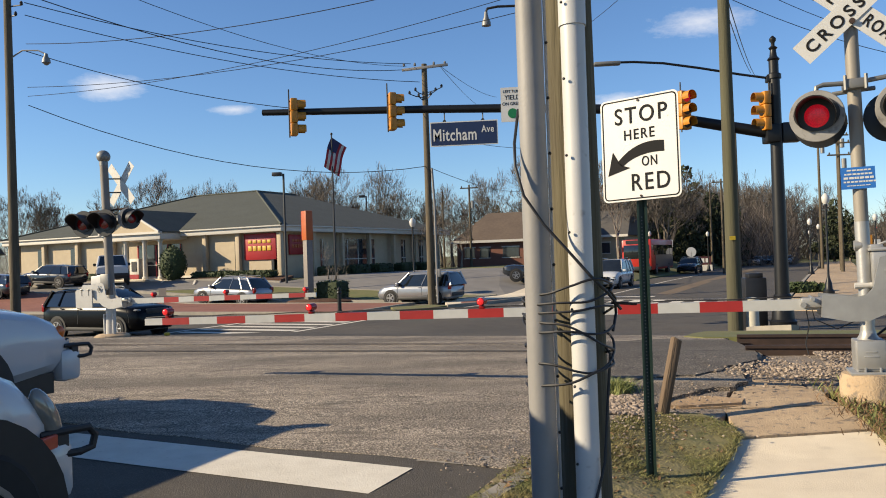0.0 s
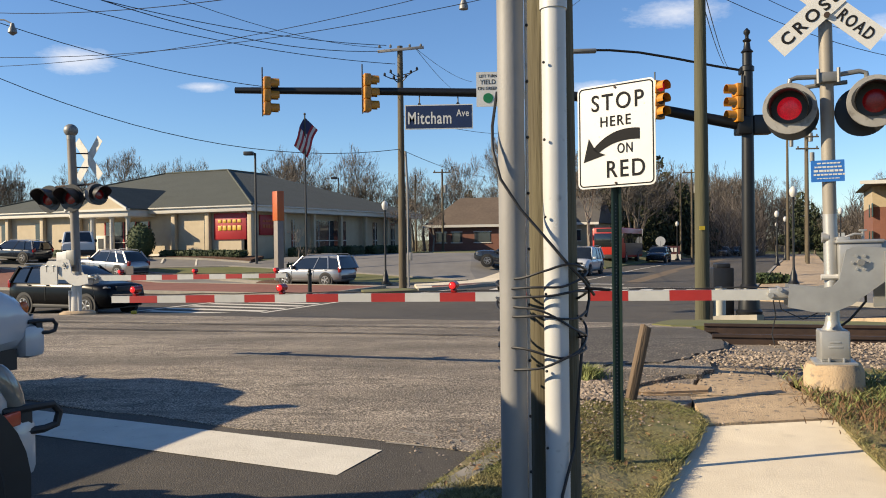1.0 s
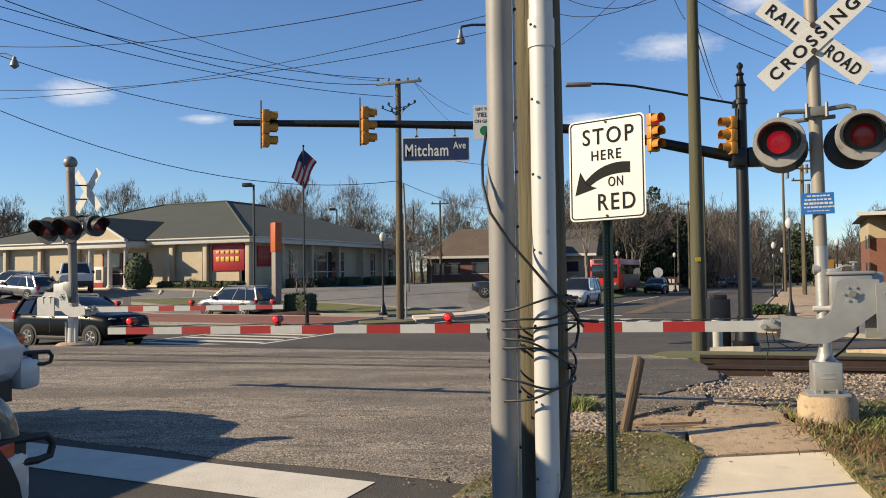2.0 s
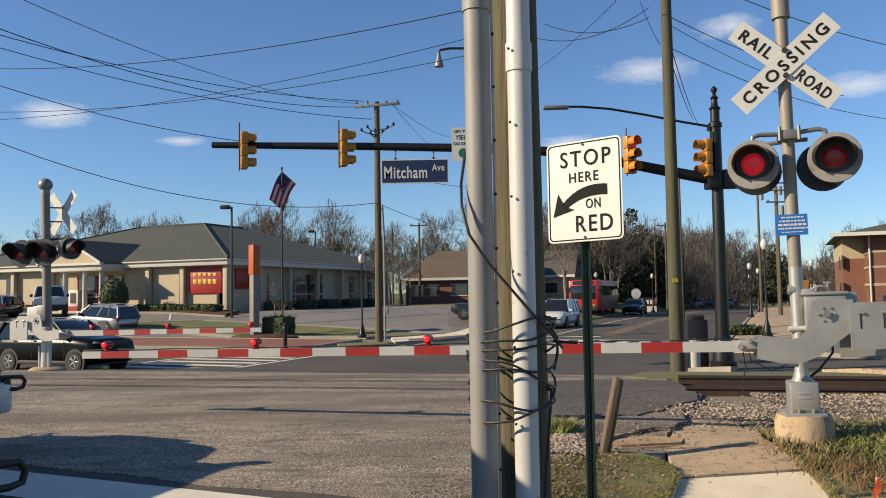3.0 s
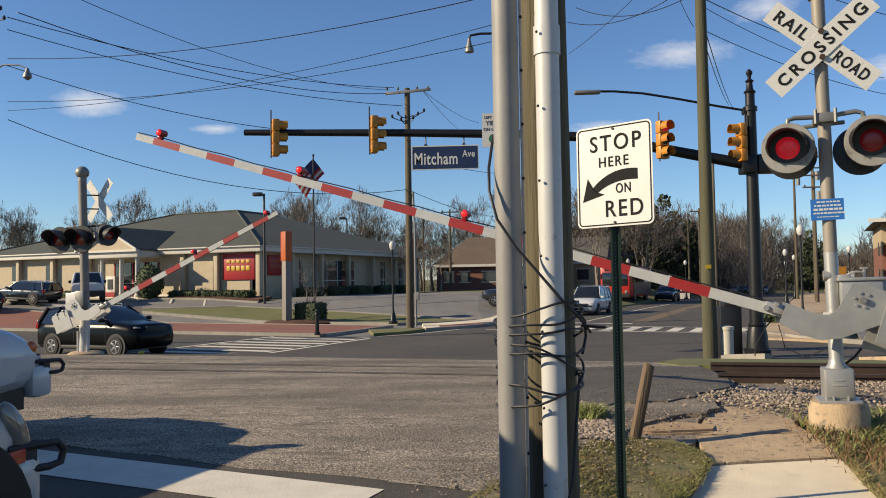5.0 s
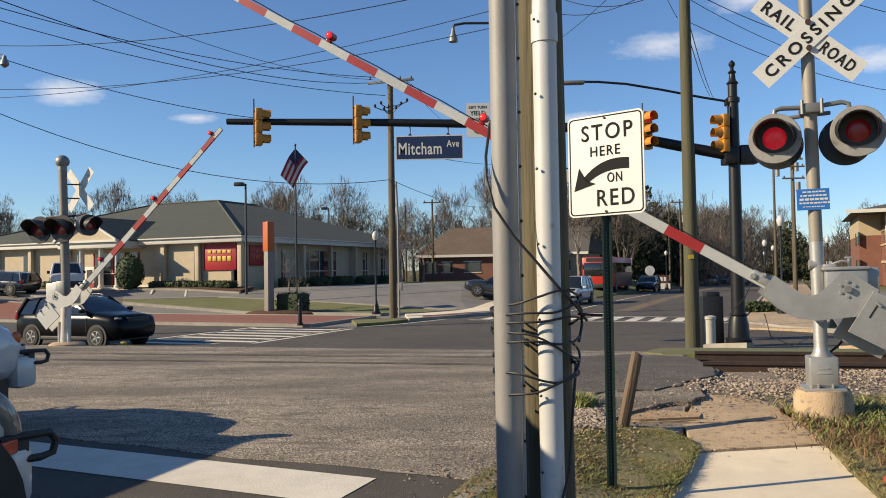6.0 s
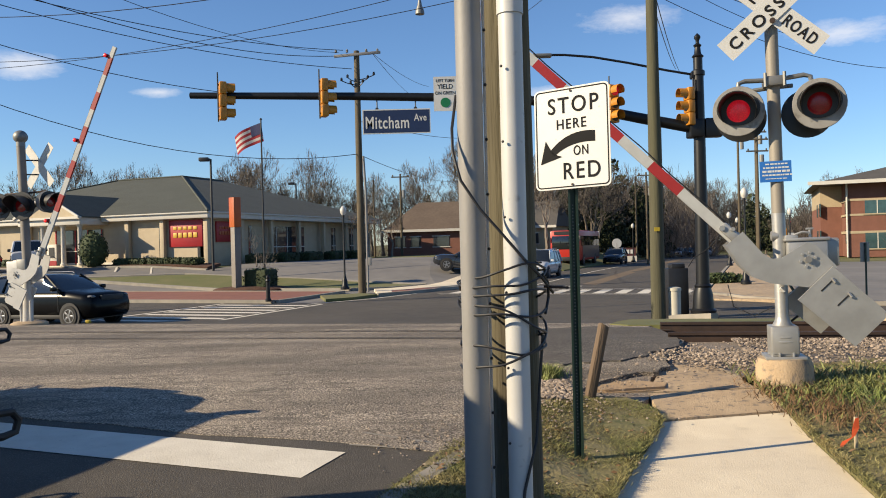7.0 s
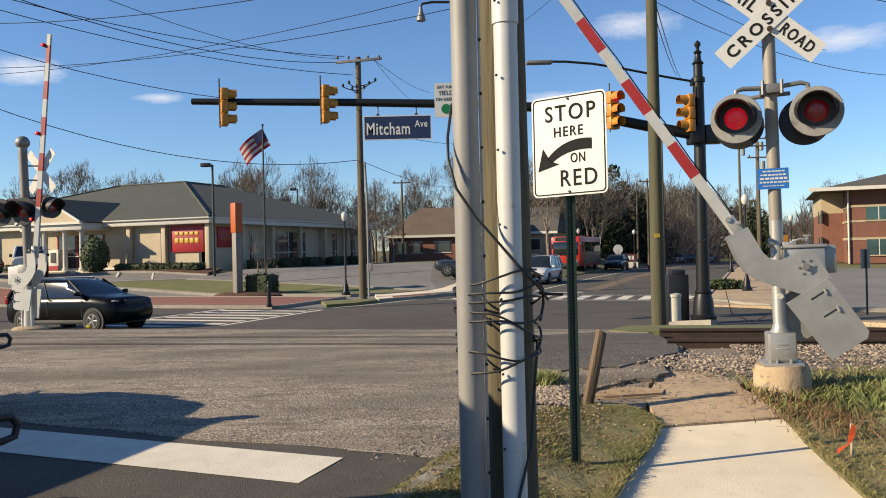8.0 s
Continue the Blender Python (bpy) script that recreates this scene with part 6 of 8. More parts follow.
def leaf_mass(name, boxes, size, count, seed, material):
    """Many small leaves filling the given ellipsoids' shells (centre, radii)."""
    r = random.Random(seed)
    vs, fs = [], []
    tot = sum(b[1][0] * b[1][1] + b[1][2] * b[1][0] for b in boxes)
    for c, rad, square in boxes:
        n = int(count * (rad[0] * rad[1] + rad[2] * rad[0]) / tot)
        for _ in range(n):
            d = Vector((r.gauss(0, 1), r.gauss(0, 1), r.gauss(0, 1))).normalized()
            if square:
                k = max(abs(d.x), abs(d.y), abs(d.z))
                d = d / k
            d = d * r.uniform(0.82, 1.04)
            p = Vector((c[0] + d.x * rad[0], c[1] + d.y * rad[1], c[2] + d.z * rad[2]))
            q = Euler((r.uniform(0, 6.3), r.uniform(0, 6.3), r.uniform(0, 6.3))).to_matrix()
            s = size * r.uniform(0.6, 1.4)
            k = len(vs)
            for o in ((-1, -0.5, 0), (1, -0.5, 0.2), (0.9, 0.6, 0), (-0.8, 0.6, -0.2)):
                vs.append((p + q @ (Vector(o) * s))[:])
            fs.append((k, k + 1, k + 2, k + 3))
    me = bpy.data.meshes.new(name)
    me.from_pydata(vs, [], fs)
    me.materials.append(material)
    return me


def shrub(x, y, rad, label, seed, square=False, lift=0.0, count=1600, size=0.06):
    z = g(x, y) + lift
    t = thing("shrub", label, "shrub", Matrix.Translation((x, y, z)) @ pose(0, 0, 0, 0, 0, ROAD_DEG))
    bm = bmesh.new()
    if square:
        box(bm, (0, 0, rad[2]), (rad[0] * 1.9, rad[1] * 1.9, rad[2] * 1.9), None, 0.1)
    else:
        ball(bm, (0, 0, rad[2]), 1, 14, 9, (rad[0] * 0.92, rad[1] * 0.92, rad[2] * 0.95))
    part("core", bm, M["hedge"], t)
    ob = new("leaves", leaf_mass("leaves", [((0, 0, rad[2]), rad, square)], size, count, seed, M["hedge"]))
    ob.parent = t


def bank_plot():
    # BX local x runs left along the front, local -y... shrubs stand in front of the wall
    def at(k, off):
        p = Vector((-15.9, 54.0, 0)) - V * k - U * off
        return p.x, p.y

    x, y = at(8.0, 2.0)
    shrub(x, y, (0.95, 0.95, 1.25), "tall rounded evergreen shrub beside the porch", 11)
    for k in (0.6, 2.0, 3.4, 5.0, 6.3):
        x, y = at(k, 0.9)
        shrub(x, y, (0.72, 0.4, 0.22), "low clipped hedge under the sign", 20 + int(k * 3), True, 0.15, 700)
    for k in (16.5, 18.6, 20.5, 23, 25.5):
        x, y = at(k, 1.2)
        shrub(x, y, (0.95, 0.45, 0.28), "low clipped hedge along the wall", 30 + int(k), True, 0.1, 700)
    for k in (4, 7.5, 11, 15, 18.5):
        p = Vector((-15.9, 54.0, 0)) + U * k + V * 1.4
        shrub(p.x, p.y, (0.6, 1.1, 0.34), "dark low hedge along the shaded wall", 40 + int(k), True, 0.0, 700)
    shrub(-10.2, 44.6, (0.75, 0.65, 0.55), "clipped square shrub in a mulched bed", 50, True, 0.12, 1500, 0.04)
    bm = bmesh.new()
    ball(bm, (0, 0, 0), 1, 20, 8, (2.2, 1.3, 0.22))
    ob = part("mulch_bed", bm, M["mulch"])
    ob.matrix_basis = pose(-10.7, 44.6, g(-10.7, 44.6) + 0.1)
    tagged(ob, "low mound of bark mulch round the monument sign", "planting bed")
    # monument sign
    t = thing("monument_sign", "tall grey sign post with an orange and red head", "sign", Matrix.Translation((-11.4, 44.0, g(-11.4, 44) + 0.1)) @ pose(0, 0, 0, 0, 0, -50))
    h = 4.5 - (g(-11.4, 44) + 0.1)
    bm = bmesh.new()
    box(bm, (0, 0, (h - 1.6) / 2), (0.5, 0.36, h - 1.6), None, 0.01)
    part("post", bm, M["grey_post"], t)
    bm = bmesh.new()
    box(bm, (0, 0, h - 0.82), (0.6, 0.42, 1.64), None, 0.02)
    hd = part("sign_head", bm, M["orange"], t)
    part("sign_side", box_bm((-0.31, 0, h - 0.82), (0.02, 0.42, 1.6)), M["bank_red"], hd)
    for k in range(3):
        part("sign_bar", box_bm((-0.325, -0.02, h - 0.5 - 0.16 * k), (0.01, 0.24, 0.08)), M["gold"], hd)
    # small crape myrtle stems beside it
    # bollard at the kerb
    z = g(-7.3, 34.0) + 0.1
    t = thing("bollard", "black cast-iron bollard on the brick paving", "bollard", pose(-7.55, 34.3, z))
    bm = bmesh.new()
    lathe(bm, (0, 0, 0), ((0.13, 0), (0.13, 0.1), (0.09, 0.14), (0.085, 0.85), (0.11, 0.88), (0.11, 0.92), (0.07, 0.98), (0.085, 1.04), (0.05, 1.12), (0.015, 1.15)), 14)
    part("post", bm, M["black_pole"], t)
    for x, y in ((-19.2, 42.5),):
        z = g(x, y) + 0.05
        t = thing("small_sign", "small wooden direction post in the car park", "sign", pose(x, y, z))
        part("post", box_bm((0, 0, 0.55), (0.09, 0.09, 1.1)), M["grey_post"], t)
        part("board", box_bm((0, -0.06, 0.9), (0.42, 0.03, 0.5)), M["grey_post"], t)


bank_plot()


def house(x, y, yaw, L, D, wall_h, roof_h, label, wall_m, roof_m, trim=True, windows=((0.3, 1.2), (0.7, 1.2)), hip=0.0):
    z = g(x, y)
    t = thing("house", label, "house", Matrix.Translation((x, y, z)) @ pose(0, 0, 0, 0, 0, yaw))
    bm = bmesh.new()
    box(bm, (0, 0, wall_h / 2), (L, D, wall_h))
    part("wall", bm, M[wall_m], t)
    bm = bmesh.new()
    o = 0.5
    a = [(-L / 2 - o, -D / 2 - o, wall_h), (L / 2 + o, -D / 2 - o, wall_h), (L / 2 + o, D / 2 + o, wall_h), (-L / 2 - o, D / 2 + o, wall_h)]
    b = [(-L / 2 + hip, 0, wall_h + roof_h), (L / 2 - hip, 0, wall_h + roof_h)]
    va, vb = [bm.verts.new(p) for p in a], [bm.verts.new(p) for p in b]
    bm.faces.new((va[0], va[1], vb[1], vb[0]))
    bm.faces.new((va[2], va[3], vb[0], vb[1]))
    bm.faces.new((va[1], va[2], vb[1]))
    bm.faces.new((va[3], va[0], vb[0]))
    bm.faces.new(va[::-1])
    part("roof", bm, M[roof_m], t, shade=False)
    for s in (-1, 1):
        part("fascia", box_bm((0, s * (D / 2 + o), wall_h - 0.05), (L + 2 * o, 0.1, 0.25)), M["trim_white"], t)
    for f, w in windows:
        win = part("window", box_bm((-L / 2 + L * f, -D / 2 - 0.01, wall_h * 0.55), (w, 0.06, wall_h * 0.42)), M["glass"], t)
        part("frame", box_bm((-L / 2 + L * f, -D / 2 - 0.03, wall_h * 0.55 + wall_h * 0.21), (w + 0.2, 0.06, 0.1)), M["trim_white"], win)
        part("sill", box_bm((-L / 2 + L * f, -D / 2 - 0.03, wall_h * 0.55 - wall_h * 0.21), (w + 0.2, 0.08, 0.08)), M["trim_white"], win)
    return t


house(1.5, 84, -8, 13, 9, 2.6, 3.0, "low brick house with broad brown roof and white fascia", "brick", "roof_brown", hip=2.5, windows=((0.1, 1.0), (0.22, 1.0), (0.42, 1.6), (0.7, 1.4)))
house(9.5, 88, -20, 7, 8, 2.8, 2.8, "small pale gabled house among bare trees", "beige", "roof_grey")
house(-42, 92, 10, 14, 9, 3.0, 3.0, "distant low house behind the bank", "brick", "roof_grey")
house(-70, 88, 20, 16, 9, 3.4, 2.6, "distant low house behind the car park", "beige", "roof_grey")


def brick_office():
    x, y = 40.6, 80.0
    z = g(x, y)
    t = thing("office_building", "two-storey red brick building with beige bands and shallow roof", "building", Matrix.Translation((x, y, z)) @ pose(0, 0, 0, 0, 0, -21.5))
    E = 6.9 - z
    L, D = 26.0, 18.0
    bm = bmesh.new()
    box(bm, (L / 2, D / 2, E / 2), (L, D, E))
    part("wall", bm, M["brick"], t)
    bm = bmesh.new()
    box(bm, (-0.9, D / 2 + 4, E / 2), (2.4, D - 4, E))
    part("wing_wall", bm, M["brick"], t)
    part("wing_cladding", box_bm((-0.9, D / 2 + 4, E - 1.1), (2.46, D - 3.94, 2.2)), M["beige"], t)
    for zz, hh in ((E - 1.75, 0.22), (E - 3.25, 0.2), (E - 5.0, 0.26)):
        bm = bmesh.new()
        box(bm, (L / 2 - 0.03, D / 2, zz), (L + 0.16, D + 0.1, hh))
        part("stone_band", bm, M["beige"], t)
    for k in range(6):
        part("stone_panel", box_bm((4.2 + 4.4 * k, -0.03, E - 0.85), (1.5, 0.1, 1.7)), M["beige"], t)
    bm = bmesh.new()
    o = 1.7
    a = [(-o - 1.4, -o, E), (L + o, -o, E), (L + o, D + o, E), (-o - 1.4, D + o, E)]
    b = [(5.5, 5, E + 2.0), (L - 6, 5, E + 2.0), (L - 6, D - 5, E + 2.0), (5.5, D - 5, E + 2.0)]
    va, vb = [bm.verts.new(p) for p in a], [bm.verts.new((p[0], p[1], p[2])) for p in b]
    for k in range(4):
        bm.faces.new((va[k], va[(k + 1) % 4], vb[(k + 1) % 4], vb[k]))
    bm.faces.new(vb)
    bm.faces.new(va[::-1])
    part("roof", bm, M["roof_grey"], t, shade=False)
    part("fascia", box_bm((L / 2 - 1, -o, E - 0.02), (L + 2 * o + 2, 0.14, 0.35)), M["trim_white"], t)
    for k in range(5):
        for zz, hh in ((E - 2.5, 1.3), (E - 5.85, 1.55)):
            w = part("window", box_bm((2.6 + 4.4 * k, -0.02, zz), (2.2, 0.08, hh)), M["glass_green"], t)
            part("mullion", box_bm((2.6 + 4.4 * k, -0.07, zz), (0.08, 0.04, hh)), M["trim_white"], w)
            part("sill", box_bm((2.6 + 4.4 * k, -0.07, zz - hh / 2 - 0.06), (2.5, 0.12, 0.12)), M["beige"], w)
    for k in range(3):
        for zz in (E - 2.5, E - 5.4):
            part("window", box_bm((-0.03 if k == 0 else -2.14, 2.0 + 4 * k, zz), (0.08, 1.0, 1.4)), M["glass_green"], t)
    bm = bmesh.new()
    tube(bm, (-0.1, -0.15, 0), (-0.1, -0.15, E - 0.1), 0.09, 0.09, 8)
    part("downpipe", bm, M["trim_white"], t)


brick_office()


def far_signs():
    x, y = 19.2, 84.0
    t = thing("monument_sign", "low dark maroon sign with white bars on a pale base", "sign", pose(x, y, g(x, y) + 0.1, 0, 0, -10))
    part("base", box_bm((0, 0, 0.3), (2.2, 0.4, 0.6)), M["trim_white"], t)
    p = part("panel", box_bm((0, 0, 1.0), (2.0, 0.35, 0.9)), M["maroon"], t)
    for k in range(4):
        part("print_bar", box_bm((-0.6 + 0.4 * k, -0.19, 1.05), (0.28, 0.03, 0.42)), M["sign_white"], p)
    x, y = 17.4, 80.0
    t = thing("road_sign", "round white sign on a thin post seen from afar", "road sign", pose(x, y, g(x, y) + 0.1))
    bm = bmesh.new()
    tube(bm, (0, 0, 0), (0, 0, 2.0), 0.03, 0.03, 6)
    part("post", bm, M["grey_post"], t)
    bm = bmesh.new()
    tube(bm, (0, -0.02, 1.95), (0, 0.02, 1.95), 0.48, 0.48, 20)
    part("disc", bm, M["sign_white"], t)
    for x, y, w, h, zc, mt in ((15.6, 82.0, 0.9, 0.7, 2.6, "sign_white"), (25.5, 60.0, 0.6, 0.9, 2.2, "signal_yellow"), (30.5, 70, 0.5, 0.6, 2.1, "sign_white")):
        t = thing("road_sign", "small distant plate sign on a post", "road sign", pose(x, y, g(x, y) + 0.1))
        bm = bmesh.new()
        tube(bm, (0, 0, 0), (0, 0, zc + h / 2), 0.03, 0.03, 6)
        part("post", bm, M["grey_post"], t)
        part("plate", box_bm((0, -0.04, zc), (w, 0.02, h)), M[mt], t)
    # plate sign near the drive, seen from behind
    t = thing("road_sign", "grey plate sign seen from behind beside the drive", "road sign", pose(12.95, 24.5, g(12.95, 24.5) + 0.1, 0, 0, 30))
    bm = bmesh.new()
    tube(bm, (0, 0, 0), (0, 0, 2.0), 0.03, 0.03, 8)
    part("post", bm, M["post_green"], t)
    part("plate", box_bm((0, 0.03, 1.72), (0.46, 0.01, 0.6)), M["sign_grey"], t)
    # far traffic lights down the street
    for x, y in ((58, 150), (61, 150), (66, 152)):
        t = thing("traffic_signal", "tiny far red traffic light over the street", "traffic signal", pose(x, y, 4.2))
        part("head", box_bm((0, 0, 0), (0.4, 0.25, 1.1)), M["black"], t)
        bm = bmesh.new()
        ball(bm, (0, -0.14, 0.34), 0.16, 10, 6)
        part("lens", bm, M["red_light"], t)
        bm = bmesh.new()
        tube(bm, (0, 0.1, 0.5), (0, 0.1, 2.0), 0.04, 0.04, 6)
        part("hanger", bm, M["black"], t)
    # shrub patch by the right kerb
    shrub(13.5, 38.5, (1.0, 0.6, 0.26), "low spreading green shrub in the verge", 61, False, 0.0, 900, 0.09)


far_signs()

# ribbon stake in the grass
def stake():
    t = thing("survey_stake", "short wooden stake with a fluttering orange ribbon", "stake", pose(3.18, 6.22, -0.12))
    part("stake", box_bm((0, 0, 0.11), (0.022, 0.022, 0.3), 0.002), M["beige"], t)
    bm = bmesh.new()
    pts = [(0, -0.018, 0.25), (-0.01, -0.02, 0.17), (-0.035, -0.03, 0.11), (-0.1, -0.04, 0.08), (-0.15, -0.06, 0.035), (-0.22, -0.07, 0.03)]
    for k, (a, b) in enumerate(zip(pts, pts[1:])):
        wa, wb = 0.014 + 0.014 * (k % 2), 0.014 + 0.014 * ((k + 1) % 2)
        slab(bm, [Vector(a) + Vector((-wa, 0, 0)), Vector(a) + Vector((wa, 0, 0.01)), Vector(b) + Vector((wb, 0, 0.01)), Vector(b) + Vector((-wb, 0, 0))], 0.002, (0, 1, 0))
    part("ribbon", bm, M["ribbon"], t)


stake()
bm = bmesh.new()
box(bm, (0, 0, 0.04), (0.12, 0.1, 0.08), None, 0.02)
ob = part("yellow_marker", bm, M["yellow"])
ob.matrix_basis = pose(-8.3, 18.6, g(-8.3, 18.6) + 0.01)
tagged(ob, "small yellow marker block on the asphalt", "marker")

# ---- vehicles ----


def wheel(parent, x, y, r, side, wide=0.24):
    w = new("wheel")
    w.parent = parent
    w.matrix_basis = pose(x, y, r)
    bm = bmesh.new()
    prof = ((r * 0.62, -wide / 2), (r * 0.9, -wide / 2), (r * 0.98, -wide / 2 + 0.03), (r, -wide / 4), (r, wide / 4), (r * 0.98, wide / 2 - 0.03), (r * 0.9, wide / 2), (r * 0.62, wide / 2))
    lathe(bm, (0, 0, 0), prof, 26)
    bm.transform(pose(0, 0, 0, 90))
    part("tyre", bm, M["tyre"], w)
    bm = bmesh.new()
    tube(bm, (0, side * (wide / 2 - 0.05), 0), (0, side * (wide / 2 - 0.03), 0), r * 0.62, r * 0.62, 22)
    part("rim_well", bm, M["black"], w)
    bm = bmesh.new()
    for k in range(5):
        a = radians(72 * k)
        box(bm, (r * 0.33 * math.cos(a), side * (wide / 2 - 0.01), r * 0.33 * math.sin(a)), (r * 0.6, 0.03, r * 0.17), pose(0, 0, 0, 0, -72 * k, 0), 0.008)
    tube(bm, (0, side * (wide / 2 - 0.02), 0), (0, side * (wide / 2 + 0.01), 0), r * 0.16, r * 0.14, 12)
    lathe_ring = ((r * 0.57, -0.015), (r * 0.64, -0.015), (r * 0.64, 0.015), (r * 0.57, 0.015), (r * 0.57, -0.015))
    n = 26
    rings = [[bm.verts.new((rr * math.cos(2 * math.pi * i / n), side * (wide / 2 - 0.005) + zz, rr * math.sin(2 * math.pi * i / n))) for i in range(n)] for rr, zz in lathe_ring]
    for p, q in zip(rings, rings[1:]):
        for i in range(n):
            bm.faces.new((p[i], p[(i + 1) % n], q[(i + 1) % n], q[i]))
    part("rim", bm, M["rim"], w)
    return w


def loft(bm, secs):
    rings = [[bm.verts.new(p) for p in s] for s in secs]
    n = len(rings[0])
    for a, b in zip(rings, rings[1:]):
        for i in range(n):
            bm.faces.new((a[i], a[(i + 1) % n], b[(i + 1) % n], b[i]))
    bm.faces.new(rings[0][::-1])
    bm.faces.new(rings[-1])


def section(x, zt, w, zb, crown=0.03):
    half = [(w * 0.86, zb), (w * 0.97, zb + 0.1), (w, zb + 0.28), (w * 0.99, zb + (zt - zb) * 0.72), (w * 0.95, zt - 0.07), (w * 0.87, zt - 0.015), (w * 0.45, zt + crown * 0.8)]
    return [(x, y, z) for y, z in half] + [(x, 0, zt + crown)] + [(x, -y, z) for y, z in half[::-1]]


def car(label, m, L=4.6, W=1.82, H=1.66, paint="car_silver", belt=0.98, hood=0.97, r=0.35, nose=0.72, ws=(0.95, 0.25), back=(-2.2, -1.95), rails=True, tail="lamp_red", name="car", hood_len=1.15, deck=None, group=""):
    """A car facing local +x. ws: windscreen foot and head; back: rear glass foot and head (local x)."""
    t = thing(name, label, "car", m, group)
    w, h2 = W / 2, L / 2
    zb = 0.26
    front = h2 - hood_len
    bm = bmesh.new()
    rear_z = belt if deck is None else deck
    secs = [section(-h2, rear_z - 0.12, w * 0.88, zb + 0.14), section(-h2 + 0.1, rear_z - 0.02, w * 0.96, zb + 0.04), section(-h2 + 0.5, rear_z, w, zb), section(-0.4, belt, w, zb), section(front - 0.1, belt, w, zb), section(front + 0.15, hood + 0.01, w * 0.99, zb), section(h2 - 0.45, hood - 0.07, w * 0.97, zb), section(h2 - 0.12, nose + 0.06, w * 0.9, zb + 0.02), section(h2, nose - 0.12, w * 0.8, zb + 0.1)]
    loft(bm, secs)
    body = part("body", bm, M[paint], t)
    body.data.set_sharp_from_angle(angle=radians(62))
    # upper body: one rounded shell, glazed between belt and roof
    cw, rw = w * 0.965, w * 0.76
    (f0, f1), (b0, b1) = ws, back
    keys = [(b0 - 0.06, belt - 0.03), (b0 + (b1 - b0) * 0.5, belt + (H - belt) * 0.55), (b1, H - 0.07), (b1 + 0.35, H - 0.015), (0.5 * (b1 + f1), H + 0.015), (f1 - 0.3, H - 0.01), (f1, H - 0.06), (f1 + (f0 - f1) * 0.5, belt + (H - belt) * 0.52), (f0 + 0.1, belt - 0.02)]
    line = []
    for k in range(len(keys) - 1):
        p0, p1, p2, p3 = keys[max(0, k - 1)], keys[k], keys[k + 1], keys[min(len(keys) - 1, k + 2)]
        for q in range(3):
            f = q / 3
            line.append(tuple(0.5 * (2 * b_ + (c_ - a_) * f + (2 * a_ - 5 * b_ + 4 * c_ - d_) * f * f + (3 * b_ - a_ - 3 * c_ + d_) * f ** 3) for a_, b_, c_, d_ in zip(p0, p1, p2, p3)))
    line.append(keys[-1])

    def ring(x, z):
        base = belt - 0.06
        hh = max(z - base, 0.02)
        lean = (cw - rw) * hh / (H - base)
        half = [(cw, base), (cw - lean * 0.5, base + hh * 0.5), (cw - lean * 0.85, base + hh * 0.8), (cw - lean * 1.1 - 0.02, base + hh * 0.93), (cw - lean - 0.14, base + hh * 0.985)]
        return [(x, y, q) for y, q in half] + [(x, 0, base + hh)] + [(x, -y, q) for y, q in half[::-1]]

    for nm, mt, glazed in (("glasshouse", "car_glass", True), ("roof", paint, False)):
        bm = bmesh.new()
        rings = [[bm.verts.new(p) for p in ring(x, z)] for x, z in line]
        for ka, (ra, rb) in enumerate(zip(rings, rings[1:])):
            slope = abs(line[ka + 1][1] - line[ka][1]) > 0.4 * abs(line[ka + 1][0] - line[ka][0])
            for k in range(10):
                glass = (k in (0, 1, 8, 9)) or (slope and 2 <= k <= 7)
                if glass == glazed:
                    bm.faces.new((ra[k], ra[k + 1], rb[k + 1], rb[k]))
        bmesh.ops.delete(bm, geom=[v for v in bm.verts if not v.link_faces], context="VERTS")
        if not glazed:
            bmesh.ops.solidify(bm, geom=bm.faces[:], thickness=0.012)
        part(nm, bm, M[mt], t, "dark tinted glasshouse" if glazed else "")
    for s in (1, -1):
        for (x0, y0), (x1, y1), rr in (((f0, s * cw * 0.985), (f1, s * rw), 0.035), ((b0, s * cw), (b1, s * rw), 0.07), ((0.5 * (f0 + b0) + 0.1, s * cw), (0.5 * (f1 + b1) + 0.05, s * rw), 0.03), ((b0 + 0.75, s * cw), (b1 + 0.62, s * rw), 0.045)):
            bm = bmesh.new()
            pipe(bm, [(x0, y0, belt - 0.04), (x1, y1, H - 0.05)], rr, 6)
            part("pillar", bm, M[paint], t)
        # mirror, sill, door seams, handles
        bm = bmesh.new()
        box(bm, (f0 - 0.15, s * (w + 0.09), belt + 0.06), (0.14, 0.2, 0.14), None, 0.03)
        part("mirror", bm, M[paint], t)
        bm = bmesh.new()
        box(bm, (0, s * (w * 0.975), zb + 0.06), (L - 2.0, 0.05, 0.12), None, 0.015)
        part("sill", bm, M["plastic"], t)
        for x in (0.5 * (f0 + b0) + 0.1, f0 - 0.08):
            part("door_seam", box_bm((x, s * w * 0.997, (belt + zb) / 2 + 0.1), (0.012, 0.012, belt - zb - 0.25)), M["black"], t)
        for x in (0.5 * (f0 + b0) + 0.22, b0 + 0.95):
            part("door_handle", box_bm((x, s * (w * 0.985 + 0.01), belt - 0.13), (0.16, 0.025, 0.03), 0.008), M[paint], t)
        if rails:
            bm = bmesh.new()
            pipe(bm, [(b1 + 0.1, s * rw * 0.92, H), (b1 + 0.2, s * rw * 0.92, H + 0.05), (f1 - 0.3, s * rw * 0.92, H + 0.05), (f1 - 0.2, s * rw * 0.92, H)], 0.016, 5)
            part("roof_rail", bm, M["rim"], t)
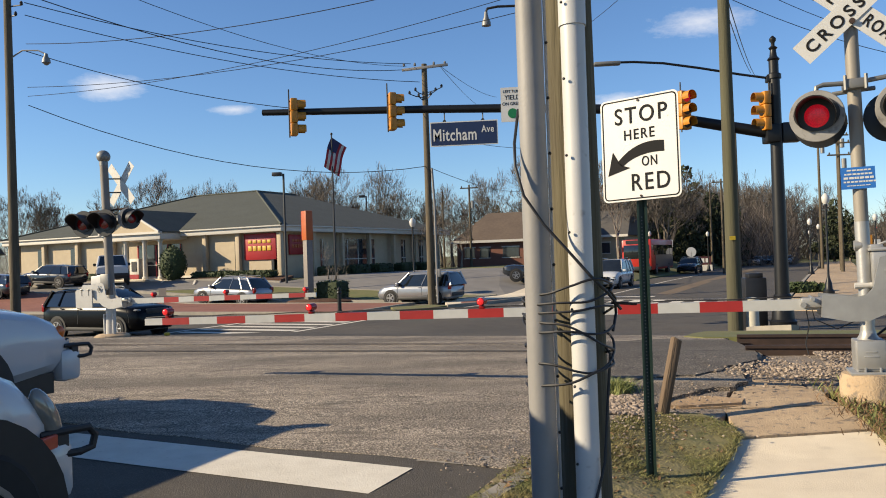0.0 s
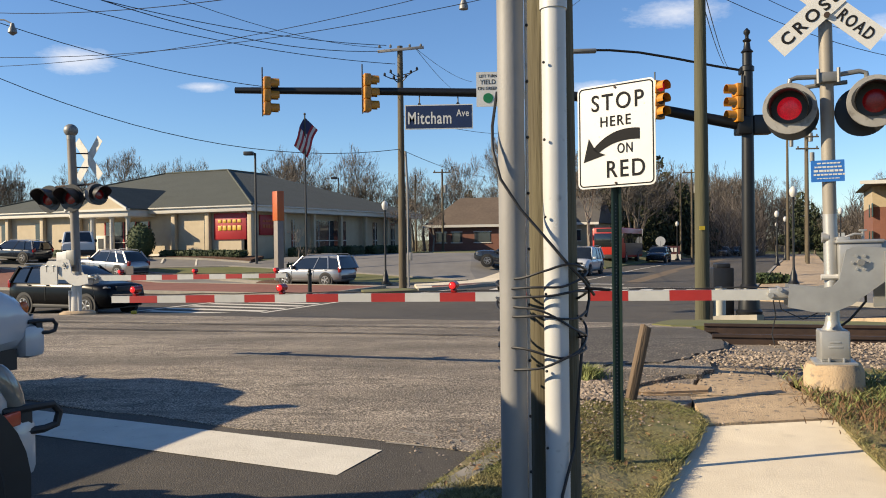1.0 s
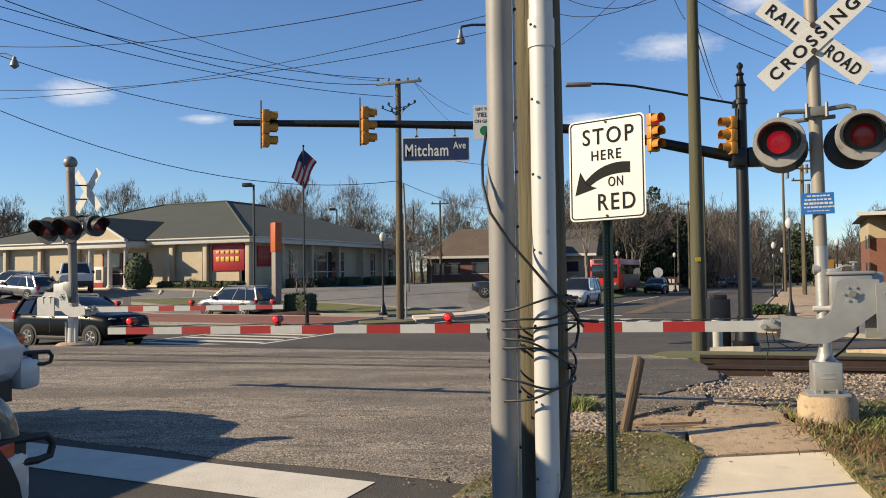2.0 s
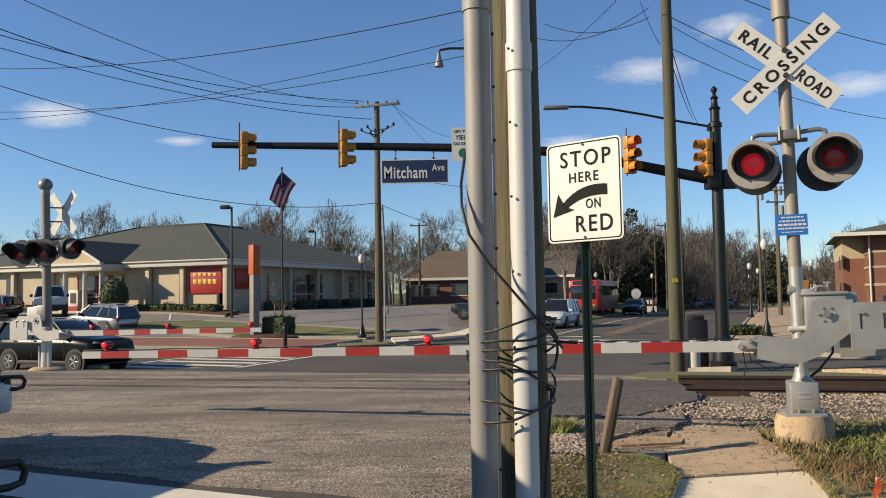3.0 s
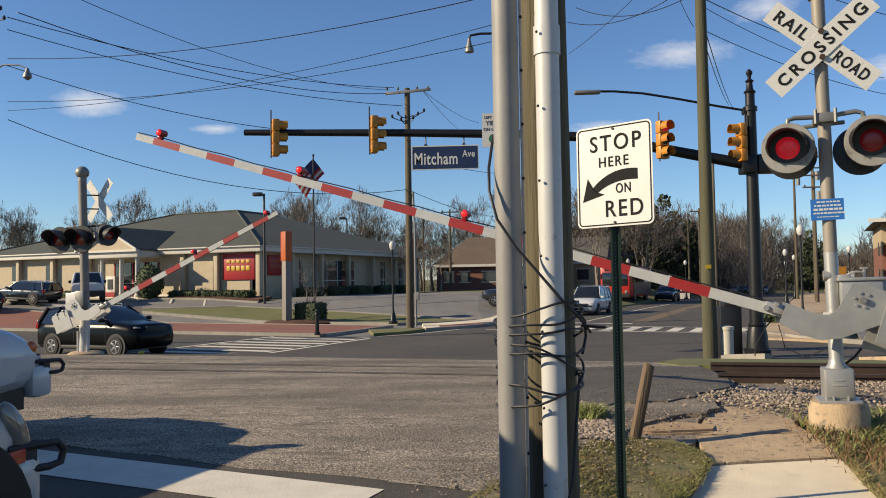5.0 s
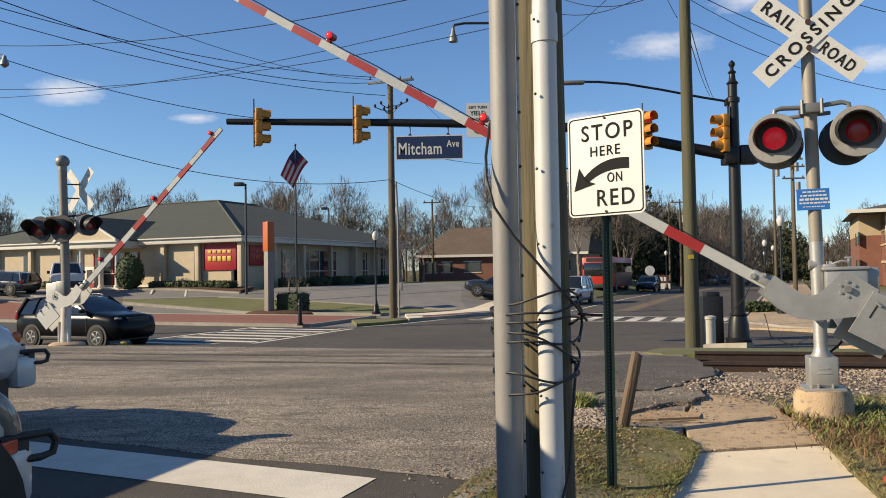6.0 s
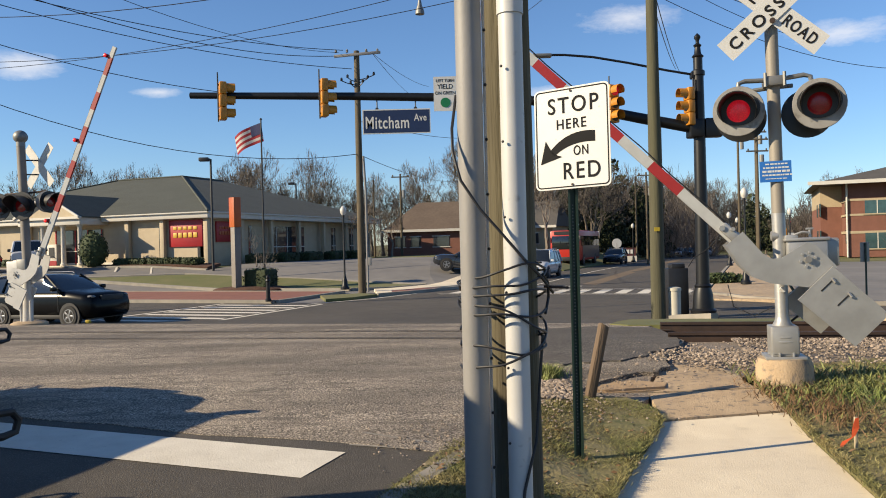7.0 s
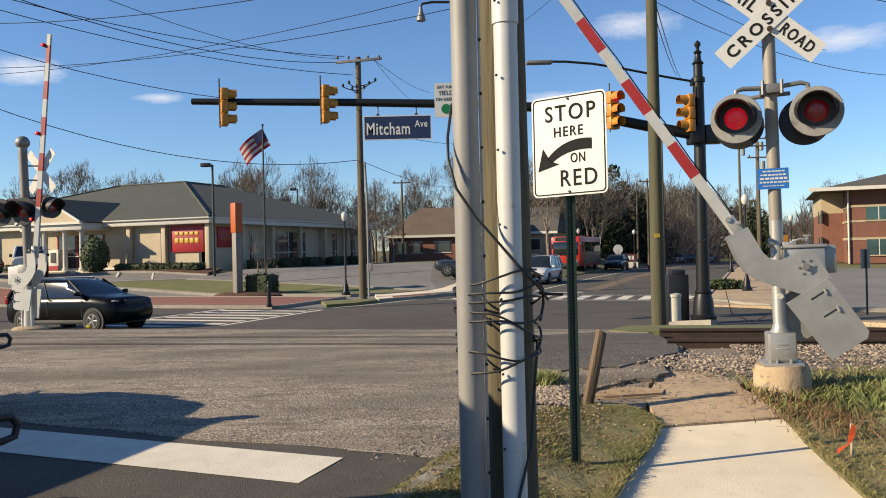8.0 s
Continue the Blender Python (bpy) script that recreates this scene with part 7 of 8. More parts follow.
        for x in (h2 - 0.88, -h2 + 0.88):
            bm = bmesh.new()
            tube(bm, (x, s * (w - 0.12), r), (x, s * (w + 0.006), r), r + 0.075, r + 0.075, 24)
            part("wheel_arch", bm, M["plastic"], t)
            wheel(t, x, s * (w - 0.085), r, s)
        bm = bmesh.new()
        ball(bm, (h2 - 0.22, s * w * 0.74, nose - 0.01), 0.15, 14, 8, (1.1, 0.9, 0.42))
        part("headlamp", bm, M["lamp_clear"], t)
        bm = bmesh.new()
        box(bm, (-h2 + 0.07, s * w * 0.86, rear_z - 0.1), (0.14, 0.2, 0.3), None, 0.04)
        part("tail_lamp", bm, M[tail], t)
        bm = bmesh.new()
        ball(bm, (h2 - 0.12, s * w * 0.66, zb + 0.2), 0.07, 10, 6)
        part("fog_lamp", bm, M["lamp_clear"], t)
    bm = bmesh.new()
    box(bm, (h2 - 0.03, 0, nose - 0.06), (0.08, W * 0.5, 0.18), None, 0.02)
    part("grille", bm, M["plastic"], t)
    bm = bmesh.new()
    box(bm, (h2 - 0.06, 0, zb + 0.17), (0.1, W * 0.7, 0.16), None, 0.03)
    part("air_intake", bm, M["plastic"], t)
    bm = bmesh.new()
    box(bm, (-h2 + 0.02, 0, 0.5), (0.1, W * 0.8, 0.18), None, 0.03)
    part("rear_bumper", bm, M["plastic"], t)
    bm = bmesh.new()
    box(bm, (0, 0, zb + 0.02), (L - 0.6, W * 0.8, 0.1))
    part("underbody", bm, M["black"], t)
    return t


def ground_pose(x, y, yaw, lift=0.0):
    """A pose on the land, tilted with it along the heading."""
    c, s = math.cos(radians(yaw)), math.sin(radians(yaw))
    za, zc = g(x + 1.4 * c, y + 1.4 * s), g(x - 1.4 * c, y - 1.4 * s)
    return pose(x, y, (za + zc) / 2 + lift, 0, 0, yaw) @ pose(0, 0, 0, 0, -math.degrees(math.atan2(za - zc, 2.8)), 0)


# moving cars
DARK_SUV = car("black sport utility car waiting at the crossing", ground_pose(-12.5, 27.5, -18), 4.75, 1.88, 1.7, "car_black", belt=1.16, hood=1.13, nose=0.96, ws=(1.1, 0.3))
SILVER_SUV = car("silver sport utility car turning along the cross street", ground_pose(-2, 38, 165), 4.3, 1.8, 1.66, "car_silver", belt=1.0, hood=1.0)
WAGON = car("pale silver estate car driving off along the cross street", ground_pose(-12, 38, 165), 4.7, 1.8, 1.6, "car_silver", belt=0.96, hood=0.95, back=(-2.2, -1.7))

# standing cars
car("dark estate car parked by the drive", ground_pose(1.5, 50, 175, 0.06), 4.4, 1.8, 1.62, "car_dark")
car("white sport utility car waiting on the far street", ground_pose(6.3, 52.0, 248.5), 4.7, 1.86, 1.8, "car_white", belt=1.05, hood=1.05)
car("dark blue car behind the bus", ground_pose(17.0, 79, 248.5), 4.5, 1.8, 1.55, "car_dark")
car("dark car among others far down the street", ground_pose(40, 130, 248.5), 4.5, 1.8, 1.5, "car_dark", group="far traffic")
car("pale car among others far down the street", ground_pose(37.2, 127, 248.5), 4.5, 1.8, 1.5, "car_silver", group="far traffic")
car("pale car among others far down the street", ground_pose(43.5, 132, 248.5), 4.5, 1.8, 1.5, "car_white", group="far traffic")
for x, y, yw, p, lb in ((-31.8, 53.0, 165, "car_dark", "dark car parked before the bank"), (-34, 50.0, 160, "car_dark", "dark estate car parked before the bank"), (-39.5, 52.0, 160, "car_silver", "silver car parked before the bank"), (55, 84, 200, "car_silver", "silver car parked by the brick building"), (50, 70, 190, "car_white", "white car parked by the brick building")):
    car(lb, ground_pose(x, y, yw, 0.06), 4.5, 1.8, 1.5, p)


def pickup(label, m, paint="car_white", name="car", axle=-0.95, hood=0.0, lamp=True, cab=(-1.7, -2.45, -3.75, 1.86), bed=1.2, rack=False, category="car"):
    """A full-size pickup facing local +x, its nose at x = 0."""
    t = thing(name, label, category, m)
    W, w = 2.0, 1.0
    cf, ch, cr, H = cab
    secs = [section(-5.3, bed - 0.1, w * 0.96, 0.5), section(-5.2, bed, w * 0.98, 0.45), section(-3.7, 1.2, w, 0.42), section(-1.85, 1.22, w, 0.42), section(-1.6, 1.19 + hood, w, 0.42, 0.05), section(-0.8, 1.16 + hood, w * 0.99, 0.45, 0.06), section(-0.38, 1.1 + hood, w * 0.97, 0.5, 0.06), section(-0.2, 1.03 + hood * 0.7, w * 0.94, 0.52, 0.05), section(-0.09, 0.94 + hood * 0.4, w * 0.9, 0.54, 0.05), section(-0.02, 0.82, w * 0.86, 0.56, 0.03)]
    bm = bmesh.new()
    loft(bm, secs)
    part("body", bm, M[paint], t)
    bm = bmesh.new()
    lo = [(cr, 0.95), (cf, 0.94), (cf + 0.15, 0), (cf, -0.94), (cr, -0.95), (cr - 0.05, 0)]
    hi = [(cr + 0.2, 0.78), (ch, 0.76), (ch + 0.07, 0), (ch, -0.76), (cr + 0.2, -0.78), (cr + 0.17, 0)]
    va, vb = [bm.verts.new((x, y, 1.12)) for x, y in lo], [bm.verts.new((x, y, H)) for x, y in hi]
    for k in range(6):
        bm.faces.new((va[k], va[(k + 1) % 6], vb[(k + 1) % 6], vb[k]))
    bm.faces.new(vb)
    bm.faces.new(va[::-1])
    part("glasshouse", bm, M["car_glass"], t, shade=False)
    bm = bmesh.new()
    loft(bm, [[(x, y, H - 0.02) for x, y in hi], [(x, y * 1.03, H + 0.01) for x, y in hi], [(x * 0.99, y * 0.85, H + 0.06) for x, y in hi]])
    part("roof", bm, M[paint], t)
    for s in (1, -1):
        for a, b, rr in (((cf, s * 0.93, 1.15), (ch, s * 0.76, H), 0.05), ((cr, s * 0.94, 1.15), (cr + 0.2, s * 0.78, H), 0.08), ((cf - 1.1, s * 0.94, 1.15), (cf - 1.15, s * 0.77, H), 0.05)):
            bm = bmesh.new()
            pipe(bm, [a, b], rr, 6)
            part("pillar", bm, M[paint], t)
        bm = bmesh.new()
        box(bm, (cf - 0.05, s * 1.1, 1.3), (0.1, 0.2, 0.2), None, 0.04)
        part("mirror", bm, M["plastic"], t, "black side mirror")
        for x in (axle, -4.7):
            bm = bmesh.new()
            tube(bm, (x, s * 0.84, 0.42), (x, s * 1.012, 0.42), 0.53, 0.53, 30)
            part("wheel_arch", bm, M["plastic"], t, "black wheel arch")
            wheel(t, x, s * 0.9, 0.41, s, 0.27)
        bm = bmesh.new()
        ball(bm, (0, 0, 0), 0.15, 18, 12, (0.4, 0.36, 1.05))
        bm.transform(pose(-0.06, s * 0.87, 0.86, 0, -24, 0))
        if lamp:
            part("headlamp", bm, M["lamp_clear"], t, "clear wrap-round headlamp")
        else:
            bm.free()
        bm = bmesh.new()
        ball(bm, (-0.15, s * 0.885, 0.91), 0.08, 12, 8, (0.7, 0.35, 0.8))
        if lamp:
            bm.free()
            bm = bmesh.new()
            box(bm, (-1.2, s * 1.0, 0.9), (0.08, 0.02, 0.04), None, 0.004)
        part("marker_lamp", bm, M["lamp_amber"], t, "amber marker lamp")
        bm = bmesh.new()
        box(bm, (-0.12, s * 0.945, 0.735), (0.16, 0.03, 0.07), pose(0, 0, 0, 0, 0, -s * 18), 0.008)
        if lamp:
            part("stripe", bm, M["stripe_red"], t, "orange-red side stripe")
        else:
            bm.free()
    bm = bmesh.new()
    box(bm, (-0.05, 0, 0.58), (0.24, 1.86, 0.32), None, 0.06)
    part("front_bumper", bm, M[paint], t)
    bm = bmesh.new()
    box(bm, (-0.02, 0, 0.86), (0.1, 1.0, 0.3), None, 0.03)
    part("grille", bm, M["plastic"], t)
    if rack:
        for y in (-0.62, -0.2, 0.2, 0.62):
            bm = bmesh.new()
            pipe(bm, [(ch - 0.1, y, H + 0.2), (cr + 0.3, y, H + 0.2)], 0.02, 6)
            part("rack_rail", bm, M["sign_grey"], t, "grey roof rack rail")
        for k in range(5):
            bm = bmesh.new()
            x = ch - 0.2 - k * 0.7
            pipe(bm, [(x, -0.66, H + 0.03), (x, -0.64, H + 0.2), (x, 0.64, H + 0.2), (x, 0.66, H + 0.03)], 0.02, 6)
            part("rack_bar", bm, M["sign_grey"], t, "grey roof rack bar")
    # black push guard: brackets with looped bars at the bumper's corners
    g_ = new("push_guard")
    g_.parent = t
    for s in (1, -1):
        bm = bmesh.new()
        box(bm, (0.0, s * 0.88, 0.66), (0.08, 0.08, 0.26), None, 0.015)
        part("upright", bm, M["plastic"], g_)
        bm = bmesh.new()
        z = 0.72
        pts = [(-0.12, s * 0.9, z + 0.05), (0.06, s * 0.92, z + 0.05), (0.15, s * 0.92, z + 0.045), (0.19, s * 0.92, z), (0.17, s * 0.92, z - 0.06), (0.1, s * 0.92, z - 0.07), (-0.1, s * 0.9, z - 0.06)]
        pipe(bm, pts, 0.02, 8)
        part("loop_bar", bm, M["plastic"], g_)
    bm = bmesh.new()
    box(bm, (-2.8, 0, 0.42), (5.2, 1.7, 0.2))
    part("underbody", bm, M["black"], t)
    bm = bmesh.new()
    box(bm, (-5.75, 0, 0.6), (0.15, 1.9, 0.2), None, 0.03)
    part("rear_bumper", bm, M["plastic"], t)
    return t


def at_road(lat, alo, yaw=90 + ROAD_DEG):
    p = R(lat, alo)
    return pose(p.x, p.y, g(p.x, p.y), 0, 0, yaw)


pickup("tall white work van with orange stripe and black push guard", at_road(-4.45, 2.8), name="van", axle=-0.58, hood=0.05, cab=(-0.5, -0.62, -5.0, 2.2), category="van")
pickup("white car with black push guard in the next lane", at_road(-7.78, 5.55), axle=-1.25, lamp=False, cab=(-1.05, -1.5, -4.3, 1.46), bed=1.05)
pickup("white pickup parked before the bank", name="pickup_truck", category="truck", m=Matrix.Translation((-28.6, 55.0, g(-28.6, 55.0) + 0.06)) @ pose(0, 0, 0, 0, 0, 118))


def bus():
    t = thing("bus", "red-fronted city bus with dark windowed flank", "bus", ground_pose(10.4, 68.5, 248.5))
    L, W, H = 9.5, 2.5, 3.05
    bm = bmesh.new()
    box(bm, (-L / 2, 0, 1.7), (L, W, 2.6), None, 0.14)
    part("body", bm, M["bus_red"], t)
    part("windscreen", box_bm((0.0, 0, 1.95), (0.06, W * 0.86, 1.15), 0.02), M["car_glass"], t)
    part("destination_board", box_bm((0.0, 0, 2.78), (0.06, W * 0.7, 0.3)), M["black"], t)
    for s in (1, -1):
        part("flank_panel", box_bm((-L / 2 - 0.6, s * (W / 2 + 0.01), 1.35), (L - 1.8, 0.04, 1.5)), M["bus_dark"], t)
        for k in range(6):
            part("window", box_bm((-1.6 - 1.35 * k, s * (W / 2 + 0.025), 2.1), (1.2, 0.04, 0.85)), M["car_glass"], t)
        for x in (-1.9, -7.2):
            wheel(t, x, s * (W / 2 - 0.12), 0.48, s, 0.3)
        bm = bmesh.new()
        ball(bm, (0.0, s * 0.95, 0.85), 0.14, 10, 6, (0.4, 1, 1))
        part("headlamp", bm, M["lamp_clear"], t)
        bm = bmesh.new()
        box(bm, (0.15, s * (W / 2 + 0.15), 2.3), (0.1, 0.15, 0.4), None, 0.03)
        part("mirror", bm, M["black"], t)
    part("bumper", box_bm((0.03, 0, 0.55), (0.15, W * 0.98, 0.35), 0.05), M["plastic"], t)


bus()

# ---- trees ----


def bare_tree_mesh(name, seed, height, spread, depth=6, width=0.012):
    r = random.Random(seed)
    segs = []

    def grow(p, d, length, rad, level):
        n = 3 if level < 2 else 2
        for _ in range(n):
            q = p + d * length / n
            segs.append((p, q, rad, rad * 0.82))
            p, rad = q, rad * 0.82
            d = (d + Vector((r.gauss(0, 0.13), r.gauss(0, 0.13), r.gauss(0.03, 0.08)))).normalized()
            if level >= 1 and level < depth - 1 and r.random() < 0.55:
                side = (d + Vector((r.gauss(0, 0.8), r.gauss(0, 0.8), r.gauss(0.15, 0.35)))).normalized()
                grow(p, side, length * r.uniform(0.45, 0.65), rad * 0.55, level + 1)
        if level < depth - 1:
            for _ in range(r.choice((2, 3, 3))):
                side = (d + Vector((r.gauss(0, spread), r.gauss(0, spread), r.gauss(0.12, 0.25)))).normalized()
                grow(p, side, length * r.uniform(0.62, 0.82), rad * 0.66, level + 1)

    grow(Vector((0, 0, -0.2)), Vector((0, 0, 1)), height * 0.27, height * 0.022, 0)
    vs, fs = [], []
    for a, b, ra, rb in segs:
        ra, rb = max(ra, width), max(rb, width * 0.8)
        q = (b - a).to_track_quat("Z", "Y").to_matrix()
        n = 5 if ra > 0.06 else 3 if ra > 0.022 else 2
        k = len(vs)
        for p, rr in ((a, ra), (b, rb)):
            for i in range(n):
                vs.append((p + q @ Vector((rr * math.cos(6.283 * i / n), rr * math.sin(6.283 * i / n), 0)))[:])
        for i in range(n if n > 2 else 1):
            fs.append((k + i, k + (i + 1) % n, k + n + (i + 1) % n, k + n + i))
    me = bpy.data.meshes.new(name)
    me.from_pydata(vs, [], fs)
    return me


def forest():
    r = random.Random(21)
    kinds = []
    for k, (seed, h, sp, mt) in enumerate(((3, 11, 0.5, "bark"), (5, 12, 0.42, "bark_pale"), (9, 10, 0.6, "bark"), (12, 13, 0.36, "bark_pale"), (17, 9, 0.55, "bark_pale"))):
        me = bare_tree_mesh("crown", seed, h, sp, 7, 0.014)
        me.materials.append(M[mt])
        t = thing("tree", "bare winter tree with fine spreading twigs", "tree", group="bare trees")
        ob = new("crown", me)
        ob.parent = t
        kinds.append(t)
    inner = []
    for seed, h, sp in ((23, 11, 0.5), (29, 12, 0.45), (37, 10, 0.55)):
        me = bare_tree_mesh("crown", seed, h, sp, 5, 0.02)
        me.materials.append(M["bark"])
        t = thing("tree", "bare winter tree inside the wood", "tree", group="bare trees")
        ob = new("crown", me)
        ob.parent = t
        inner.append(t)
    spots = []
    # behind the bank, left to right
    for k in range(30):
        spots.append((-64 + k * 2.3 + r.uniform(-1.5, 1.5), 98 + r.uniform(-8, 16), r.uniform(0.8, 1.2)))
    for x, y, s in ((-26, 86, 0.75), (-20, 92, 1.0), (-14.5, 92, 1.05), (-10, 90, 1.0), (-7.2, 96, 1.1), (-18, 94, 1.1), (-36, 96, 1.15), (-33, 99, 1.1), (-12, 98, 1.15), (-16, 100, 1.1), (-20.5, 96, 1.05), (-24, 100, 1.1), (-9, 102, 1.1), (-5, 99, 1.0), (-1, 104, 1.0), (-28, 103, 1.1), (-22, 98, 0.9), (-4.6, 72, 0.62), (-6.6, 70, 0.6), (-3, 92, 0.9), (2, 102, 1.0), (-58, 90, 0.9), (-66, 95, 1.0), (-76, 92, 1.0), (-82, 98, 1.1), (-50, 96, 0.85)):
        spots.append((x, y, s))
    fine = len(spots)
    # wood between the houses and the street
    for k in range(80):
        y = r.uniform(90, 140)
        f = r.uniform(0.06, 0.27)
        spots.append((y * f, y, r.uniform(1.0, 1.4)))
    for k in range(26):
        p = R(r.uniform(-26, -17), r.uniform(80, 158))
        spots.append((p.x, p.y, r.uniform(0.9, 1.3)))
    for k in range(60):
        y = r.uniform(172, 215)
        f = r.uniform(0.24, 0.44)
        spots.append((y * f, y, r.uniform(1.7, 2.2) * (1.0 if f < 0.33 else 0.8 if f < 0.37 else 0.6)))
    for k in range(36):
        y = r.uniform(105, 170)
        f = r.uniform(0.42, 0.62)
        spots.append((y * f, y, r.uniform(0.6, 0.85)))
    for k in range(10):
        y = r.uniform(100, 140)
        spots.append((y * r.uniform(0.5, 0.75) + 14, y, r.uniform(0.7, 1.0)))
    for x, y, s in ((9.4, 72, 0.8), (20.8, 98, 1.0), (44.5, 76.5, 0.42), (49, 78, 0.4), (46.5, 79, 0.36), (63, 120, 1.2)):
        spots.append((x, y, s))
    # none on the carriageway
    spots = [p for n_, p in enumerate(spots) if n_ < fine + 3 or not (-16 < V.x * p[0] + V.y * p[1] < 1.6 and U.x * p[0] + U.y * p[1] < 164)]
    used = 0
    for k, (x, y, s) in enumerate(spots):
        m = pose(x, y, g(x, y), 0, 0, r.uniform(0, 360)) @ Matrix.Diagonal((s, s, s * r.uniform(0.92, 1.1), 1))
        if used < len(kinds):
            kinds[used].matrix_basis = m
            used += 1
        elif fine <= k < fine + 3:
            inner[k - fine].matrix_basis = m
        else:
            dense = k < fine or k >= len(spots) - 8 or k % 7 == 0
            c = copy_thing(kinds[r.randrange(5)] if dense else inner[r.randrange(3)], pose(0, 0, 0))
            c.matrix_basis = m
    # young trees by the drive, twiggy
    me = bare_tree_mesh("crown", 31, 3.2, 0.38, 5, 0.006)
    me.materials.append(M["bark"])
    t = thing("tree", "slim young bare tree in a mulch mound", "tree", pose(12.0, 20.4, g(12.0, 20.4) + 0.2))
    ob = new("crown", me)
    ob.parent = t
    copy_thing(t, pose(-12.3, 52.6, g(-12.3, 52.6), 0, 0, 70))
    copy_thing(t, pose(-10.2, 45.0, g(-10.2, 45.0), 0, 0, 30))
    # evergreens
    me_list = []
    for k in range(3):
        rr = random.Random(70 + k)
        blobs = []
        for j in range(9):
            z = 1.5 + j * 1.0
            rad = (2.6 - 0.22 * j) * rr.uniform(0.75, 1.15)
            blobs.append(((rr.gauss(0, 0.5), rr.gauss(0, 0.5), z), (rad, rad, 1.0), False))
        me = leaf_mass("crown", blobs, 0.2, 2600, 80 + k, M["pine"])
        me_list.append(me)
    first = []
    for k, me in enumerate(me_list):
        t = thing("tree", "dark evergreen tree with ragged crown", "tree", group="evergreens")
        bm = bmesh.new()
        tube(bm, (0, 0, -0.2), (0, 0, 9), 0.22, 0.06, 7)
        part("trunk", bm, M["bark"], t)
        ob = new("crown", me)
        ob.parent = t
        first.append(t)
    spots = [(21.5, 104, 1.15), (24.5, 112, 1.0), (27, 108, 0.95), (19.5, 112, 1.2), (29.5, 118, 1.0), (17, 108, 1.0), (-1.5, 112, 0.8), (4, 118, 0.85), (-44, 84, 0.5), (34, 128, 1.0), (54, 140, 1.0), (59, 146, 0.9), (30.5, 126, 0.9), (16.8, 100, 0.62), (20, 97, 0.5), (-52, 112, 0.8)]
    for k, (x, y, s) in enumerate(spots):
        m = pose(x, y, g(x, y), 0, 0, r.uniform(0, 360)) @ Matrix.Diagonal((s, s, s, 1))
        if k < 3:
            first[k].matrix_basis = m
        else:
            c = copy_thing(first[k % 3], pose(0, 0, 0))
            c.matrix_basis = m


forest()


def far_woods():
    """Brown winter woods closing the distance."""
    r = random.Random(5)
    vs, fs = [], []
    for n_ in range(170000):
        y = r.uniform(118, 215) if n_ < 120000 else r.uniform(186, 235)
        f = r.uniform(-1.1, 1.1) if n_ < 70000 else r.uniform(0.0, 0.62) if n_ < 120000 else r.uniform(0.2, 0.58)
        if abs(f - 0.394) < 0.05 and y < 185:
            continue
        x = y * f
        z0 = g(x, y) + (max(0.0, min(9.0, r.gauss(3.8, 2.8))) if n_ < 120000 else r.uniform(0.0, 16.0 if f < 0.34 else 12.0 if f < 0.37 else 7.0))
        h = r.uniform(0.8, 2.6) * (1.0 + 0.35 * math.sin(x * 0.07) + 0.2 * math.sin(x * 0.23 + 1))
        if n_ < 120000 and z0 + h > 11.5 + 2.5 * noise.noise(Vector((x * 0.05, y * 0.05, 0))):
            h *= 0.6
        w = r.uniform(0.02, 0.06)
        dx, dy = r.gauss(0, h * 0.6), r.gauss(0, h * 0.5)
        k = len(vs)
        vs += [(x - w, y, z0), (x + w, y, z0), (x, y + w, z0), (x + dx, y + dy, z0 + h)]
        fs += [(k, k + 1, k + 3), (k + 1, k + 2, k + 3), (k + 2, k, k + 3)]
    me = bpy.data.meshes.new("far_woods")
    me.from_pydata(vs, [], fs)
    me.materials.append(M["twig"])
    tagged(new("far_woods", me), "brown leafless woods on the low skyline", "woods", kind="stuff")


far_woods()


